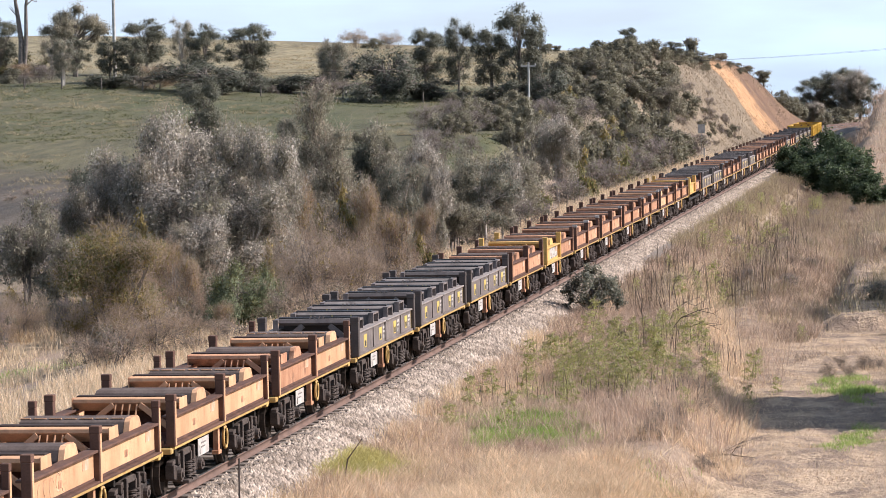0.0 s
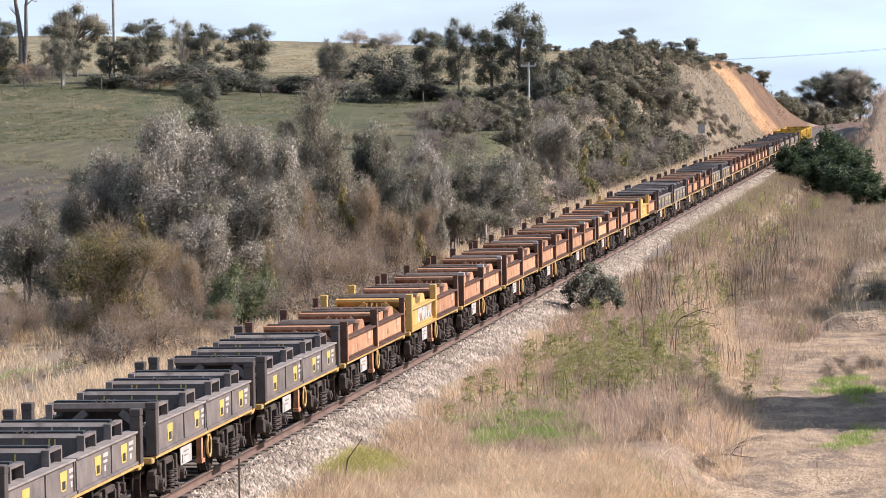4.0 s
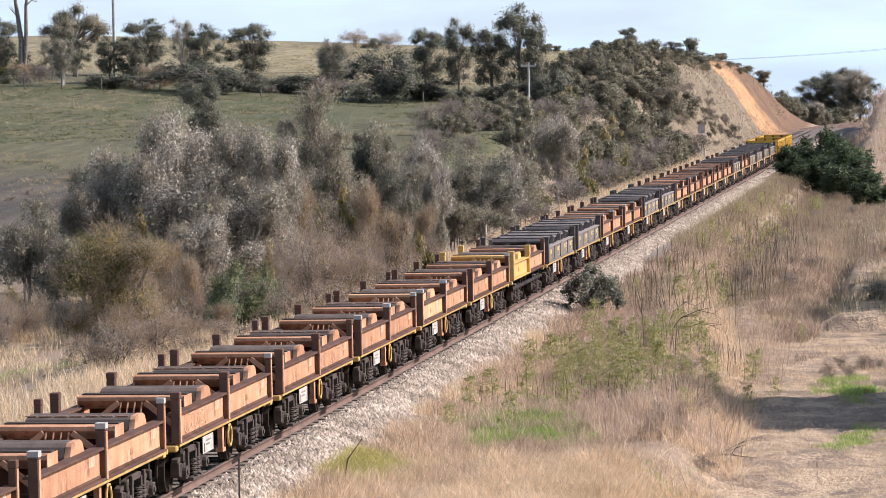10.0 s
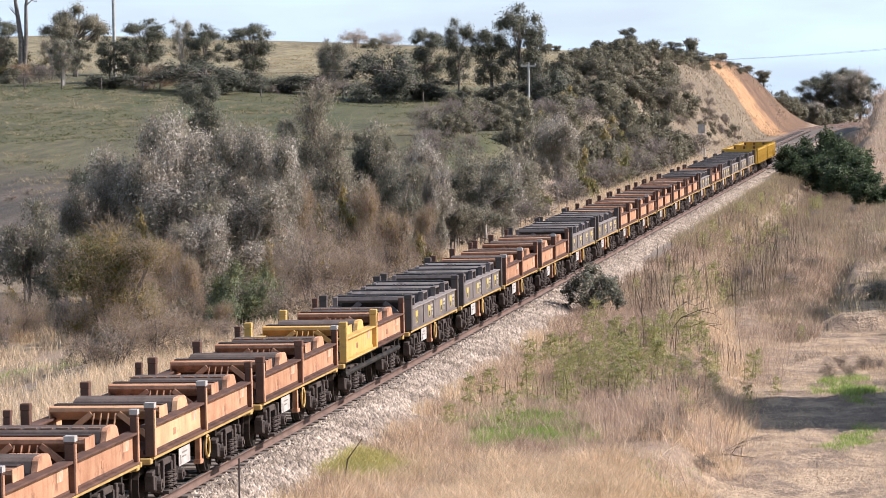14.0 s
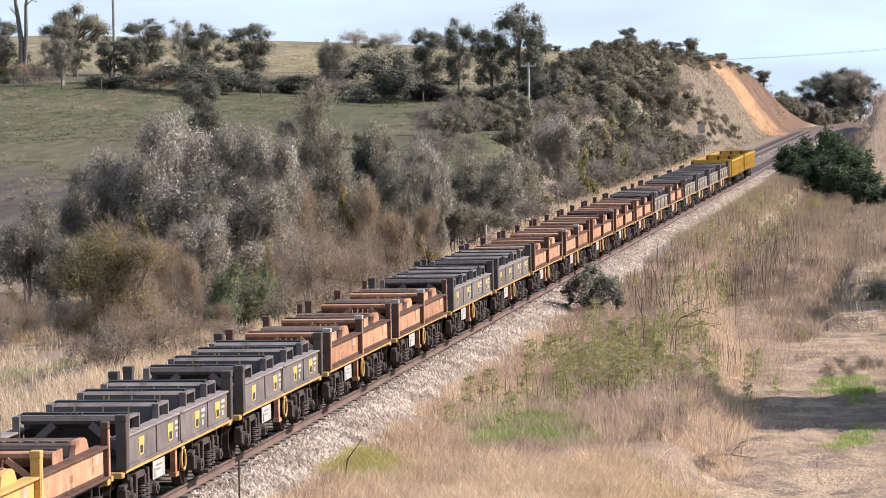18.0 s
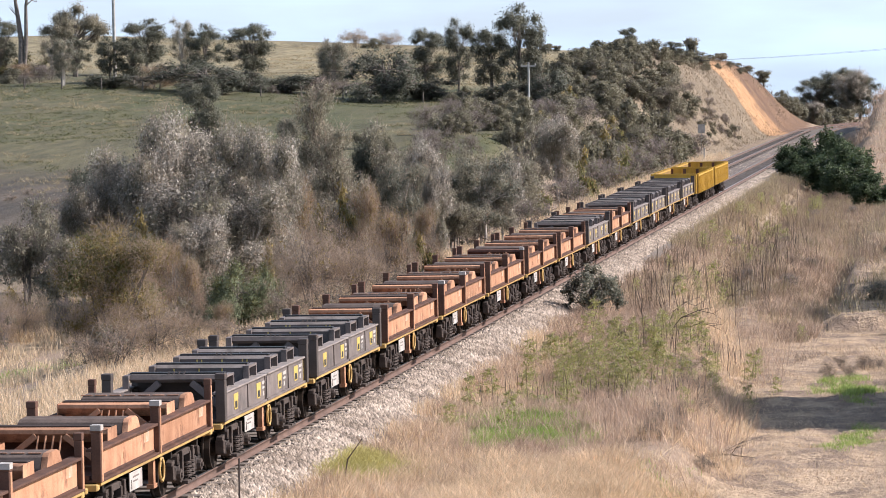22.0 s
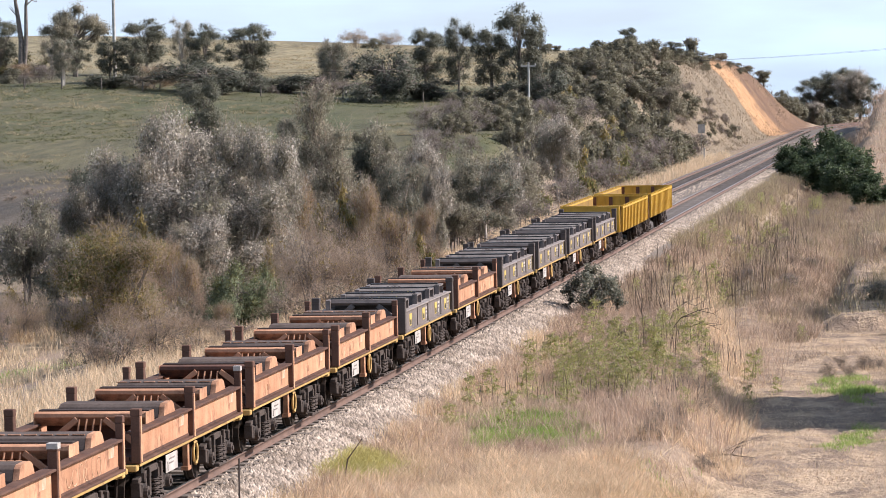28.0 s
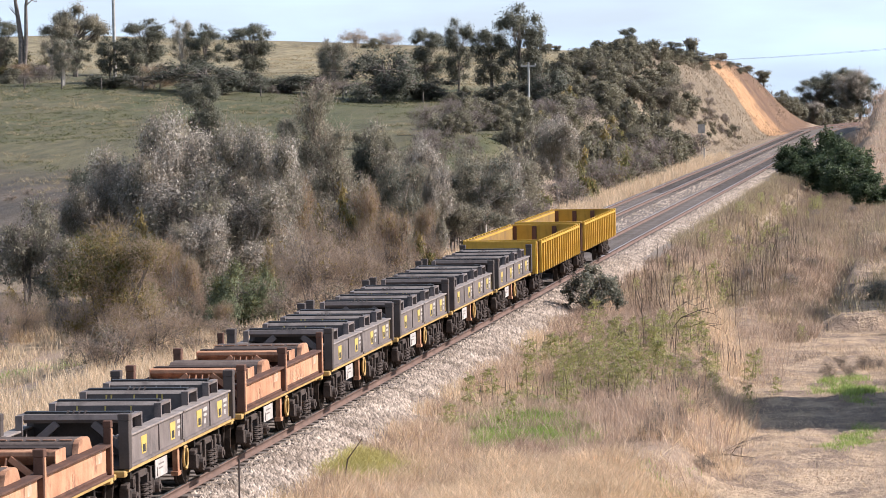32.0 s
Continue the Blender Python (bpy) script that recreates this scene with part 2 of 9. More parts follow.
def ground(x, y):
    u = x - min(bend(y), 10.0)
    wob = 0.25 * noise.noise((x * 0.09, y * 0.09, 0.0)) + 0.10 * noise.noise((x * 0.35, y * 0.35, 3.0))
    if u <= -1.9:
        v = -u
        z = lin(v, [(0, -0.55), (6.2, -0.6), (9, -1.0)])
        w = smooth((v - 8.5) / 11.0)
        z = z + (hill(u, y) - z) * w
        # the spur beside the cutting
        z += lin(y, [(400, 5.7), (455, 3.4)]) * smooth((v - 8) / 8) * smooth((y - 325) / 60) * smooth((36 - v) / 16)
        z -= (z + 1.0) * smooth((y - 505) / 50) * smooth((58 - v) / 25)
        k = smooth((v - 6.5) / 3)
    else:
        v = u
        # the bank falls from a grassed shelf to the service track, whose edge wanders
        e = track_edge(y) + 0.35 * noise.noise((y * 0.21, 7.0, 0.0)) + 0.2 * noise.noise((y * 0.8, 2.0, 0.0))
        z = lin(v, [(0, -0.55), (2.4, -0.55), (4.0, -0.85), (60, -1.0)])
        low = lin(v, [(0, -1.75), (14, -1.75), (24, -0.6), (60, 1.0)])
        z += (low - z) * smooth((v - e + 1.5) / 1.6)
        # a grassed hump between the bank and the track's far bend
        z += 1.15 * math.exp(-((v - 8.6) / 1.7) ** 2 - ((y - 158) / 24) ** 2)
        # washed-out ledges across the track
        w = smooth((v - 11.3 - 0.5 * noise.noise((y * 0.4, 4.0, 0.0))) / 0.5) * smooth((19 - v) / 4)
        z += w * (0.50 * smooth((y - 124.0 - 1.2 * noise.noise((v * 0.9, 1.0, 0.0))) / 0.6) + 0.45 * smooth((y - 137.0 - 1.2 * noise.noise((v * 0.9, 9.0, 0.0))) / 0.6)) * smooth((230 - y) / 40)
        z += 0.13 * noise.noise((x * 0.8, y * 0.5, 11.0)) * smooth((v - 3.5) / 2)
        z += 7.6 * smooth((y - 290) / 150) * smooth((v - 4.2) / 4.8) * smooth((560 - y) / 70)
        z += 8.1 * smooth((46 - y) / 42) * smooth((v - 4) / 9)
        k = smooth((v - 2.6) / 3)
    far = smooth((y - 650) / 850)
    z = z * (1 - far) + (-55) * far
    return z + wob * k


def mesh_from(name, verts, faces, mats=None, smooth_faces=False):
    """A mesh from arrays; faces all of one size."""
    me = bpy.data.meshes.new(name)
    v = np.asarray(verts, np.float32).reshape(-1, 3)
    f = np.asarray(faces, np.int32)
    me.vertices.add(len(v))
    me.vertices.foreach_set("co", v.ravel())
    me.loops.add(f.size)
    me.loops.foreach_set("vertex_index", f.ravel())
    me.polygons.add(len(f))
    me.polygons.foreach_set("loop_start", np.arange(0, f.size, f.shape[1], dtype=np.int32))
    me.polygons.foreach_set("loop_total", np.full(len(f), f.shape[1], np.int32))
    if smooth_faces:
        me.polygons.foreach_set("use_smooth", np.ones(len(f), bool))
    for m in mats or ():
        me.materials.append(m)
    me.update(calc_edges=True)
    me.validate()
    return me


def spaced(stops):
    """Coordinates from (start, step) stops up to the last."""
    out = []
    for (a, step), (b, _) in zip(stops, stops[1:]):
        k = max(1, round((b - a) / step))
        out += [a + (b - a) * i / k for i in range(k)]
    return out + [stops[-1][0]]


def build_ground():
    xs = spaced([(-2400, 400), (-400, 40), (-200, 8), (-60, 3), (-22, 1.0), (-7, 0.8), (3, 0.4), (15, 0.8), (22, 2), (60, 12), (200, 80), (600, 400), (2400, 0)])
    ys = spaced([(-300, 60), (-60, 8), (0, 4), (50, 0.8), (118, 0.5), (142, 1.4), (240, 3), (420, 5), (640, 12), (900, 60), (1500, 300), (4800, 0)])
    verts = [(x, y, ground(x, y)) for y in ys for x in xs]
    nx = len(xs)
    faces = [(j * nx + i, j * nx + i + 1, (j + 1) * nx + i + 1, (j + 1) * nx + i) for j in range(len(ys) - 1) for i in range(nx - 1)]
    ob = new("ground", mesh_from("ground", verts, faces, [GROUND], True))
    return tagged(ob, "dry grassed ground with green paddock and bare earth cutting", "ground", kind="structure")


def ground_material():
    m = bpy.data.materials.new("grassed_earth")
    m.use_nodes = True
    n, l = m.node_tree.nodes, m.node_tree.links
    b = n["Principled BSDF"]
    b.inputs["Roughness"].default_value = 0.95
    geo = n.new("ShaderNodeNewGeometry")
    sep = n.new("ShaderNodeSeparateXYZ")
    l.new(geo.outputs["Position"], sep.inputs[0])

    def noise_at(scale, detail=5.0, rough=0.55):
        t = n.new("ShaderNodeTexNoise")
        t.inputs["Scale"].default_value, t.inputs["Detail"].default_value, t.inputs["Roughness"].default_value = scale, detail, rough
        l.new(geo.outputs["Position"], t.inputs["Vector"])
        return t.outputs["Fac"]

    def noise_long(scale, detail=4.0, rough=0.6):
        """Noise drawn out along the line, for growth that runs up the slope."""
        v = n.new("ShaderNodeVectorMath")
        v.operation = "MULTIPLY"
        v.inputs[1].default_value = (1.0, 0.16, 1.0)
        l.new(geo.outputs["Position"], v.inputs[0])
        t = n.new("ShaderNodeTexNoise")
        t.inputs["Scale"].default_value, t.inputs["Detail"].default_value, t.inputs["Roughness"].default_value = scale, detail, rough
        l.new(v.outputs[0], t.inputs["Vector"])
        return t.outputs["Fac"]

    def calc(op, a, c, clamp=False):
        t = n.new("ShaderNodeMath")
        t.operation, t.use_clamp = op, clamp
        for i, v in enumerate((a, c)):
            if isinstance(v, (int, float)):
                t.inputs[i].default_value = v
            else:
                l.new(v, t.inputs[i])
        return t.outputs[0]

    def step(v, a, c):
        t = n.new("ShaderNodeMapRange")
        t.interpolation_type = "SMOOTHSTEP"
        t.inputs["From Min"].default_value, t.inputs["From Max"].default_value = a, c
        l.new(v, t.inputs["Value"])
        return t.outputs["Result"]

    def two(v, lo, hi, c0, c1):
        t = n.new("ShaderNodeValToRGB")
        t.color_ramp.elements[0].position, t.color_ramp.elements[1].position = lo, hi
        t.color_ramp.elements[0].color, t.color_ramp.elements[1].color = (*c0, 1), (*c1, 1)
        l.new(v, t.inputs["Fac"])
        return t.outputs["Color"]

    def mix(f, a, c):
        t = n.new("ShaderNodeMix")
        t.data_type = "RGBA"
        l.new(f, t.inputs["Factor"])
        l.new(a, t.inputs["A"])
        l.new(c, t.inputs["B"])
        return t.outputs["Result"]

    x, y = sep.outputs["X"], sep.outputs["Y"]
    fine, mid, big = noise_at(9.0, 6), noise_at(1.1, 6, 0.65), noise_at(0.16, 5, 0.6)
    straw = two(mid, 0.3, 0.7, (0.20, 0.145, 0.09), (0.37, 0.28, 0.178))
    brown = two(fine, 0.3, 0.7, (0.24, 0.168, 0.12), (0.39, 0.29, 0.21))
    green = two(calc("ADD", calc("MULTIPLY", noise_long(1.1, 4, 0.7), 0.6), calc("MULTIPLY", noise_long(0.16, 4, 0.6), 0.4)), 0.36, 0.64, (0.028, 0.036, 0.012), (0.098, 0.098, 0.034))
    pale = two(noise_long(0.9, 4, 0.7), 0.32, 0.68, (0.058, 0.053, 0.024), (0.15, 0.13, 0.062))
    earth = two(fine, 0.3, 0.7, (0.335, 0.232, 0.145), (0.55, 0.405, 0.27))
    orange = two(noise_at(0.7, 6, 0.7), 0.32, 0.66, (0.25, 0.13, 0.065), (0.56, 0.33, 0.16))
    col = mix(step(calc("ADD", big, calc("MULTIPLY", mid, 0.4)), 0.62, 0.78), brown, straw)
    # green paddock on the west side
    pad = calc("MULTIPLY", step(calc("ADD", x, calc("MULTIPLY", big, 8.0)), -7, -14), step(y, 140, 165))
    pasture = mix(step(calc("ADD", noise_long(0.05, 3), calc("MULTIPLY", noise_long(0.5, 4), 0.5)), 0.64, 0.86), green, pale)
    upper = two(calc("ADD", calc("MULTIPLY", noise_long(0.8, 4, 0.7), 0.55), calc("MULTIPLY", noise_long(0.1, 4, 0.6), 0.45)), 0.36, 0.64, (0.115, 0.095, 0.05), (0.33, 0.27, 0.15))
    pasture = mix(step(calc("ADD", y, calc("MULTIPLY", big, 30.0)), 398, 428), pasture, upper)
    # bare brownish scrub at the paddock's foot
    pasture = mix(step(calc("ADD", y, calc("MULTIPLY", big, 36.0)), 248, 222), pasture, two(noise_long(0.6, 5, 0.7), 0.35, 0.65, (0.034, 0.028, 0.02), (0.115, 0.09, 0.066)))
    col = mix(pad, col, pasture)
    # green flush beside the line
    flush = calc("MULTIPLY", step(big, 0.50, 0.60), calc("MULTIPLY", calc("MULTIPLY", step(x, 3.2, 4.6), step(x, 9.5, 8.0)), step(y, 170, 120)))
    col = mix(calc("MULTIPLY", flush, 0.55), col, two(mid, 0.3, 0.7, (0.11, 0.17, 0.04), (0.22, 0.27, 0.08)))
    # wheel-worn service track
    # the track's edge in three straight runs
    run = calc("SUBTRACT", calc("MINIMUM", calc("SUBTRACT", 10.6, calc("MULTIPLY", calc("SUBTRACT", y, 86.0), 0.08)), 10.3), calc("MULTIPLY", calc("SUBTRACT", mid, 0.5), 2.4))
    worn = calc("MULTIPLY", step(calc("SUBTRACT", x, run), -1.5, 0.2), step(calc("ADD", x, calc("MULTIPLY", mid, 2.0)), 16.5, 14.5))
    worn = calc("MULTIPLY", worn, step(calc("ADD", y, calc("MULTIPLY", x, -4.0)), 125, 95))
    rough_earth = mix(step(calc("ADD", noise_at(0.9, 6, 0.7), calc("MULTIPLY", big, 0.3)), 0.56, 0.70), earth, two(mid, 0.3, 0.7, (0.17, 0.115, 0.08), (0.30, 0.215, 0.15)))
    col = mix(worn, col, rough_earth)
    # dull scrubby ground on the spur
    spur = calc("MULTIPLY", step(y, 285, 315), calc("MULTIPLY", step(x, -34, -26), step(x, -7.0, -9.0)))
    col = mix(spur, col, two(calc("ADD", calc("MULTIPLY", mid, 0.45), calc("MULTIPLY", big, 0.55)), 0.36, 0.62, (0.105, 0.078, 0.052), (0.265, 0.203, 0.132)))
    # raw earth on the cutting's face, in a ragged band
    band = calc("ADD", y, calc("MULTIPLY", calc("SUBTRACT", noise_at(0.25, 5), 0.5), 26.0))
    cut = calc("MULTIPLY", calc("MULTIPLY", step(band, 473, 478), step(band, 502, 492)), step(x, -5.6, -7.0))
    cut = calc("MULTIPLY", cut, calc("MULTIPLY", step(x, -24, -17), step(calc("ADD", big, calc("MULTIPLY", mid, 0.3)), 0.38, 0.58)))
    dull = calc("MULTIPLY", calc("MULTIPLY", step(band, 470, 478), step(x, -24, -17)), step(x, -4.6, -6.0))
    col = mix(dull, col, two(big, 0.3, 0.7, (0.095, 0.056, 0.036), (0.20, 0.115, 0.066)))
    col = mix(cut, col, orange)
    l.new(col, b.inputs["Base Color"])
    bp = n.new("ShaderNodeBump")
    bp.inputs["Strength"].default_value, bp.inputs["Distance"].default_value = 0.6, 0.25
    l.new(calc("ADD", fine, calc("MULTIPLY", mid, 2.0)), bp.inputs["Height"])
    l.new(bp.outputs["Normal"], b.inputs["Normal"])
    return m


GROUND = ground_material()
build_ground()


# ---- the line: two tracks ----
def part(name, bm, mat, parent, label=""):
    """One bmesh, or a ready mesh, as a mesh object under a thing or a part."""
    me = bm
    if isinstance(bm, bmesh.types.BMesh):
        me = bpy.data.meshes.new(name)
        bm.to_mesh(me)
        bm.free()
    if mat is not None and not me.materials:
        me.materials.append(mat)
    ob = new(name, me)
    ob.parent = parent
    return tagged(ob, label) if label else ob


def thing(name, label, category, group="", at=None, kind=""):
    ob = new(name)
    ob.empty_display_size = 0.3
    if at is not None:
        ob.matrix_basis = at
    return tagged(ob, label, category, group, kind)


def box(bm, x0, x1, y0, y1, z0, z1, m=0):
    vs = [bm.verts.new(c) for c in ((x0, y0, z0), (x1, y0, z0), (x1, y1, z0), (x0, y1, z0), (x0, y0, z1), (x1, y0, z1), (x1, y1, z1), (x0, y1, z1))]
    for q in ((3, 2, 1, 0), (4, 5, 6, 7), (0, 1, 5, 4), (1, 2, 6, 5), (2, 3, 7, 6), (3, 0, 4, 7)):
        bm.faces.new([vs[i] for i in q]).material_index = m
    return vs


def boxes(*list_of, bevel=0.0):
    bm = bmesh.new()
    for b in list_of:
        box(bm, *b)
    if bevel:
        bmesh.ops.bevel(bm, geom=bm.edges[:], offset=bevel, segments=1, affect="EDGES")
    return bm


def prism(profile, axis, a, b):
    """A closed profile of (u, w) pairs, pushed along an axis from a to b. x: (y, z); y: (x, z); z: (x, y)."""
    bm = bmesh.new()
    put = {"x": lambda u, w, s: (s, u, w), "y": lambda u, w, s: (u, s, w), "z": lambda u, w, s: (u, w, s)}[axis]
    r0 = [bm.verts.new(put(u, w, a)) for u, w in profile]
    r1 = [bm.verts.new(put(u, w, b)) for u, w in profile]
    k = len(profile)
    for i in range(k):
        bm.faces.new((r0[i], r0[(i + 1) % k], r1[(i + 1) % k], r1[i]))
    bm.faces.new(r0[::-1])
    bm.faces.new(r1)
    bmesh.ops.recalc_face_normals(bm, faces=bm.faces[:])
    return bm


def tube_arrays(points, radii, sides=6):
    """Vertices and quads of a tapered tube along points."""
    vs, fs = [], []
    for i, p in enumerate(points):
        p = Vector(p)
        d = (Vector(points[min(i + 1, len(points) - 1)]) - Vector(points[max(i - 1, 0)])).normalized()
        a = d.orthogonal().normalized()
        c = d.cross(a)
        for s in range(sides):
            g = 2 * math.pi * s / sides
            vs.append(p + (a * math.cos(g) + c * math.sin(g)) * radii[i])
        if i:
            o = (i - 1) * sides
            fs += [(o + s, o + (s + 1) % sides, o + sides + (s + 1) % sides, o + sides + s) for s in range(sides)]
    return vs, fs


def rod(bm, p, q, r, sides=6):
    vs, fs = tube_arrays([p, q], [r, r], sides)
    vv = [bm.verts.new(v) for v in vs]
    for f in fs:
        bm.faces.new([vv[i] for i in f])
    bm.faces.new(vv[:sides][::-1])
    bm.faces.new(vv[sides:])
    return bm


RAIL_PROFILE = [(-0.07, -0.17), (0.07, -0.17), (0.07, -0.155), (0.012, -0.135), (0.012, -0.045), (0.036, -0.035), (0.036, -0.004),
                (0.03, 0.0), (-0.03, 0.0), (-0.036, -0.004), (-0.036, -0.035), (-0.012, -0.045), (-0.012, -0.135), (-0.07, -0.155)]
CENTRES = (0.03, -3.78)
Y0, Y1 = 20.0, 640.0
SLEEPER_STEP = 0.667


def rail_mesh(cx):
    ys = [Y0] + [460 + 12 * i for i in range(16)]
    k = len(RAIL_PROFILE)
    vs = [(cx + bend(y) + u, y, w) for y in ys for u, w in RAIL_PROFILE]
    fs, mats = [], []
    for j in range(len(ys) - 1):
        for i in range(k):
            fs.append((j * k + i, j * k + (i + 1) % k, (j + 1) * k + (i + 1) % k, (j + 1) * k + i))
            mats.append(1 if i == 7 else 0)
    me = mesh_from("rail", vs, fs, [RAIL_RUST, RAIL_TOP])
    me.polygons.foreach_set("material_index", np.array(mats, np.int32))
    return me


def ballast_bed():
    """One bed under both tracks, with its shoulders."""
    prof = [(-6.6, -0.75), (-6.0, -0.55), (-5.25, -0.22), (-4.6, -0.20), (-3.0, -0.20), (-2.1, -0.26), (-1.6, -0.25), (-0.7, -0.20), (0.7, -0.20), (1.5, -0.20), (1.75, -0.26), (2.3, -0.48), (2.9, -0.85)]
    ys = spaced([(Y0, 0.8), (150, 2.0), (300, 6.0), (640, 0)])
    vs = [(u + bend(y), y, z + 0.03 * noise.noise((u * 3, y * 2.1, 5))) for y in ys for u, z in prof]
    k = len(prof)
    fs = [(j * k + i, j * k + i + 1, (j + 1) * k + i + 1, (j + 1) * k + i) for j in range(len(ys) - 1) for i in range(k - 1)]
    ob = new("ballast_bed", mesh_from("ballast_bed", vs, fs, [BALLAST], True))
    return tagged(ob, "grey-brown crushed stone ballast bed under two tracks", "ballast", kind="structure")


def loose_stones():
    """Crushed stone lying on the ballast, one small angular lump each."""
    rng = np.random.default_rng(5)
    lump = np.array([(-1, -1, -0.6), (1, -0.8, -0.6), (0.9, 1, -0.6), (-0.9, 0.8, -0.6), (0.1, -0.1, 1.0)])
    tris = np.array([(0, 1, 4), (1, 2, 4), (2, 3, 4), (3, 0, 4)])
    vs, fs = [], []
    total = 0
    for (ya, yb, count, size, wide, beside) in ((52, 95, 24000, 0.046, 1.79, 0.75), (95, 150, 19000, 0.055, 1.6, 0.78), (150, 260, 11000, 0.06, 1.1, 0.85), (260, 400, 3500, 0.07, 0.8, 0.9)):
        u = np.concatenate([0.97 + wide * rng.uniform(0, 1, int(count * beside)) ** 0.8, rng.uniform(-2.75, -1.05, count - int(count * beside))])
        y = rng.uniform(ya, yb, len(u))
        z = np.interp(u, [-6.6, -6.0, -5.25, -4.6, -3.0, -2.1, -1.6, -0.7, 1.5, 1.75, 2.3, 2.9], [-0.75, -0.55, -0.22, -0.2, -0.2, -0.26, -0.25, -0.2, -0.2, -0.26, -0.48, -0.85])
        s = size * rng.uniform(0.6, 1.4, len(u))
        rot = rng.uniform(0, 6.283, len(u))
        p = lump[None] * s[:, None, None] * rng.uniform(0.5, 1.35, (len(u), 5, 3))
        c, sn = np.cos(rot)[:, None], np.sin(rot)[:, None]
        px, py = p[:, :, 0] * c - p[:, :, 1] * sn, p[:, :, 0] * sn + p[:, :, 1] * c
        pts = np.stack([px + u[:, None], py + y[:, None], p[:, :, 2] + z[:, None] + 0.012], -1)
        vs.append(pts.reshape(-1, 3))
        fs.append((tris[None] + (total + 5 * np.arange(len(u)))[:, None, None]).reshape(-1, 3))
        total += 5 * len(u)
    ob = new("ballast_stones", mesh_from("ballast_stones", np.concatenate(vs), np.concatenate(fs), [STONES]))
    return tagged(ob, "loose pale crushed stones heaped beside the sleepers", "stones", kind="stuff")


def build_track(cx, label):
    t = thing("railway_track", label, "railway track", "railway tracks", kind="structure")
    for side in (-0.7525, 0.7525):
        part("rail", rail_mesh(cx + side), None, t, "rust-sided steel rail with a polished head")
    me = None
    count = int((230 - 52) / SLEEPER_STEP)
    for i in range(count):
        y = 52 + i * SLEEPER_STEP
        if me is None:
            me = bpy.data.meshes.new("sleeper")
            bm = boxes((-1.25, 1.25, -0.13, 0.13, -0.30, -0.165), bevel=0.015)
            bm.to_mesh(me)
            bm.free()
            me.materials.append(SLEEPER)
        s = new("sleeper", me)
        s.parent, s.location = t, (cx, y, 0)
    # far sleepers joined
    bm = bmesh.new()
    y = 52 + count * SLEEPER_STEP
    while y < 470:
        box(bm, cx - 1.25, cx + 1.25, y - 0.12, y + 0.12, -0.3, -0.175)
        y += SLEEPER_STEP
    tagged(part("far_sleepers", bm, SLEEPER, t), kind="stuff")
    return t


ballast_bed()
loose_stones()
build_track(CENTRES[0], "main track on pale sleepers carrying the train")
build_track(CENTRES[1], "second empty track on pale sleepers beside the train")


# ---- the train ----
PITCH_M = 10.0
POST_X, POST_TOP, DECK = 1.184, 2.04, 1.04


def mesh_of(name, bm, mats):
    me = bpy.data.meshes.new(name)
    bm.to_mesh(me)
    bm.free()
    for m in mats:
        me.materials.append(m)
    return me


def wheel_mesh():
    """A pair of flanged wheels on an axle, lying along x."""
    bm = bmesh.new()
    prof = [(0.0, 0.10), (0.66, 0.10), (0.66, 0.46), (0.70, 0.46), (0.715, 0.425), (0.83, 0.418), (0.83, 0.35), (0.80, 0.33), (0.775, 0.16), (0.85, 0.14), (0.95, 0.09), (0.95, 0.0)]
    sides = 14
    for sx in (-1, 1):
        rings = [[bm.verts.new((sx * u, r * math.cos(2 * math.pi * s / sides), r * math.sin(2 * math.pi * s / sides))) for s in range(sides)] for u, r in prof[:-1]]
        for a, b in zip(rings, rings[1:]):
            for s in range(sides):
                bm.faces.new((a[s], a[(s + 1) % sides], b[(s + 1) % sides], b[s]))
        bm.faces.new(rings[-1])
    bmesh.ops.recalc_face_normals(bm, faces=bm.faces[:])
    return mesh_of("wheelset", bm, [WHEEL_STEEL])


def coil_mesh():
    """One coil spring, as stacked slanted rings."""
    turns, per = 4, 7
    pts = [(0.115 * math.cos(2 * math.pi * i / per), 0.115 * math.sin(2 * math.pi * i / per), 0.34 * i / (turns * per)) for i in range(turns * per + 1)]
    v, f = tube_arrays(pts, [0.027] * len(pts), 4)
    return mesh_from("coil_spring", v, f, [BOGIE_STEEL], True)


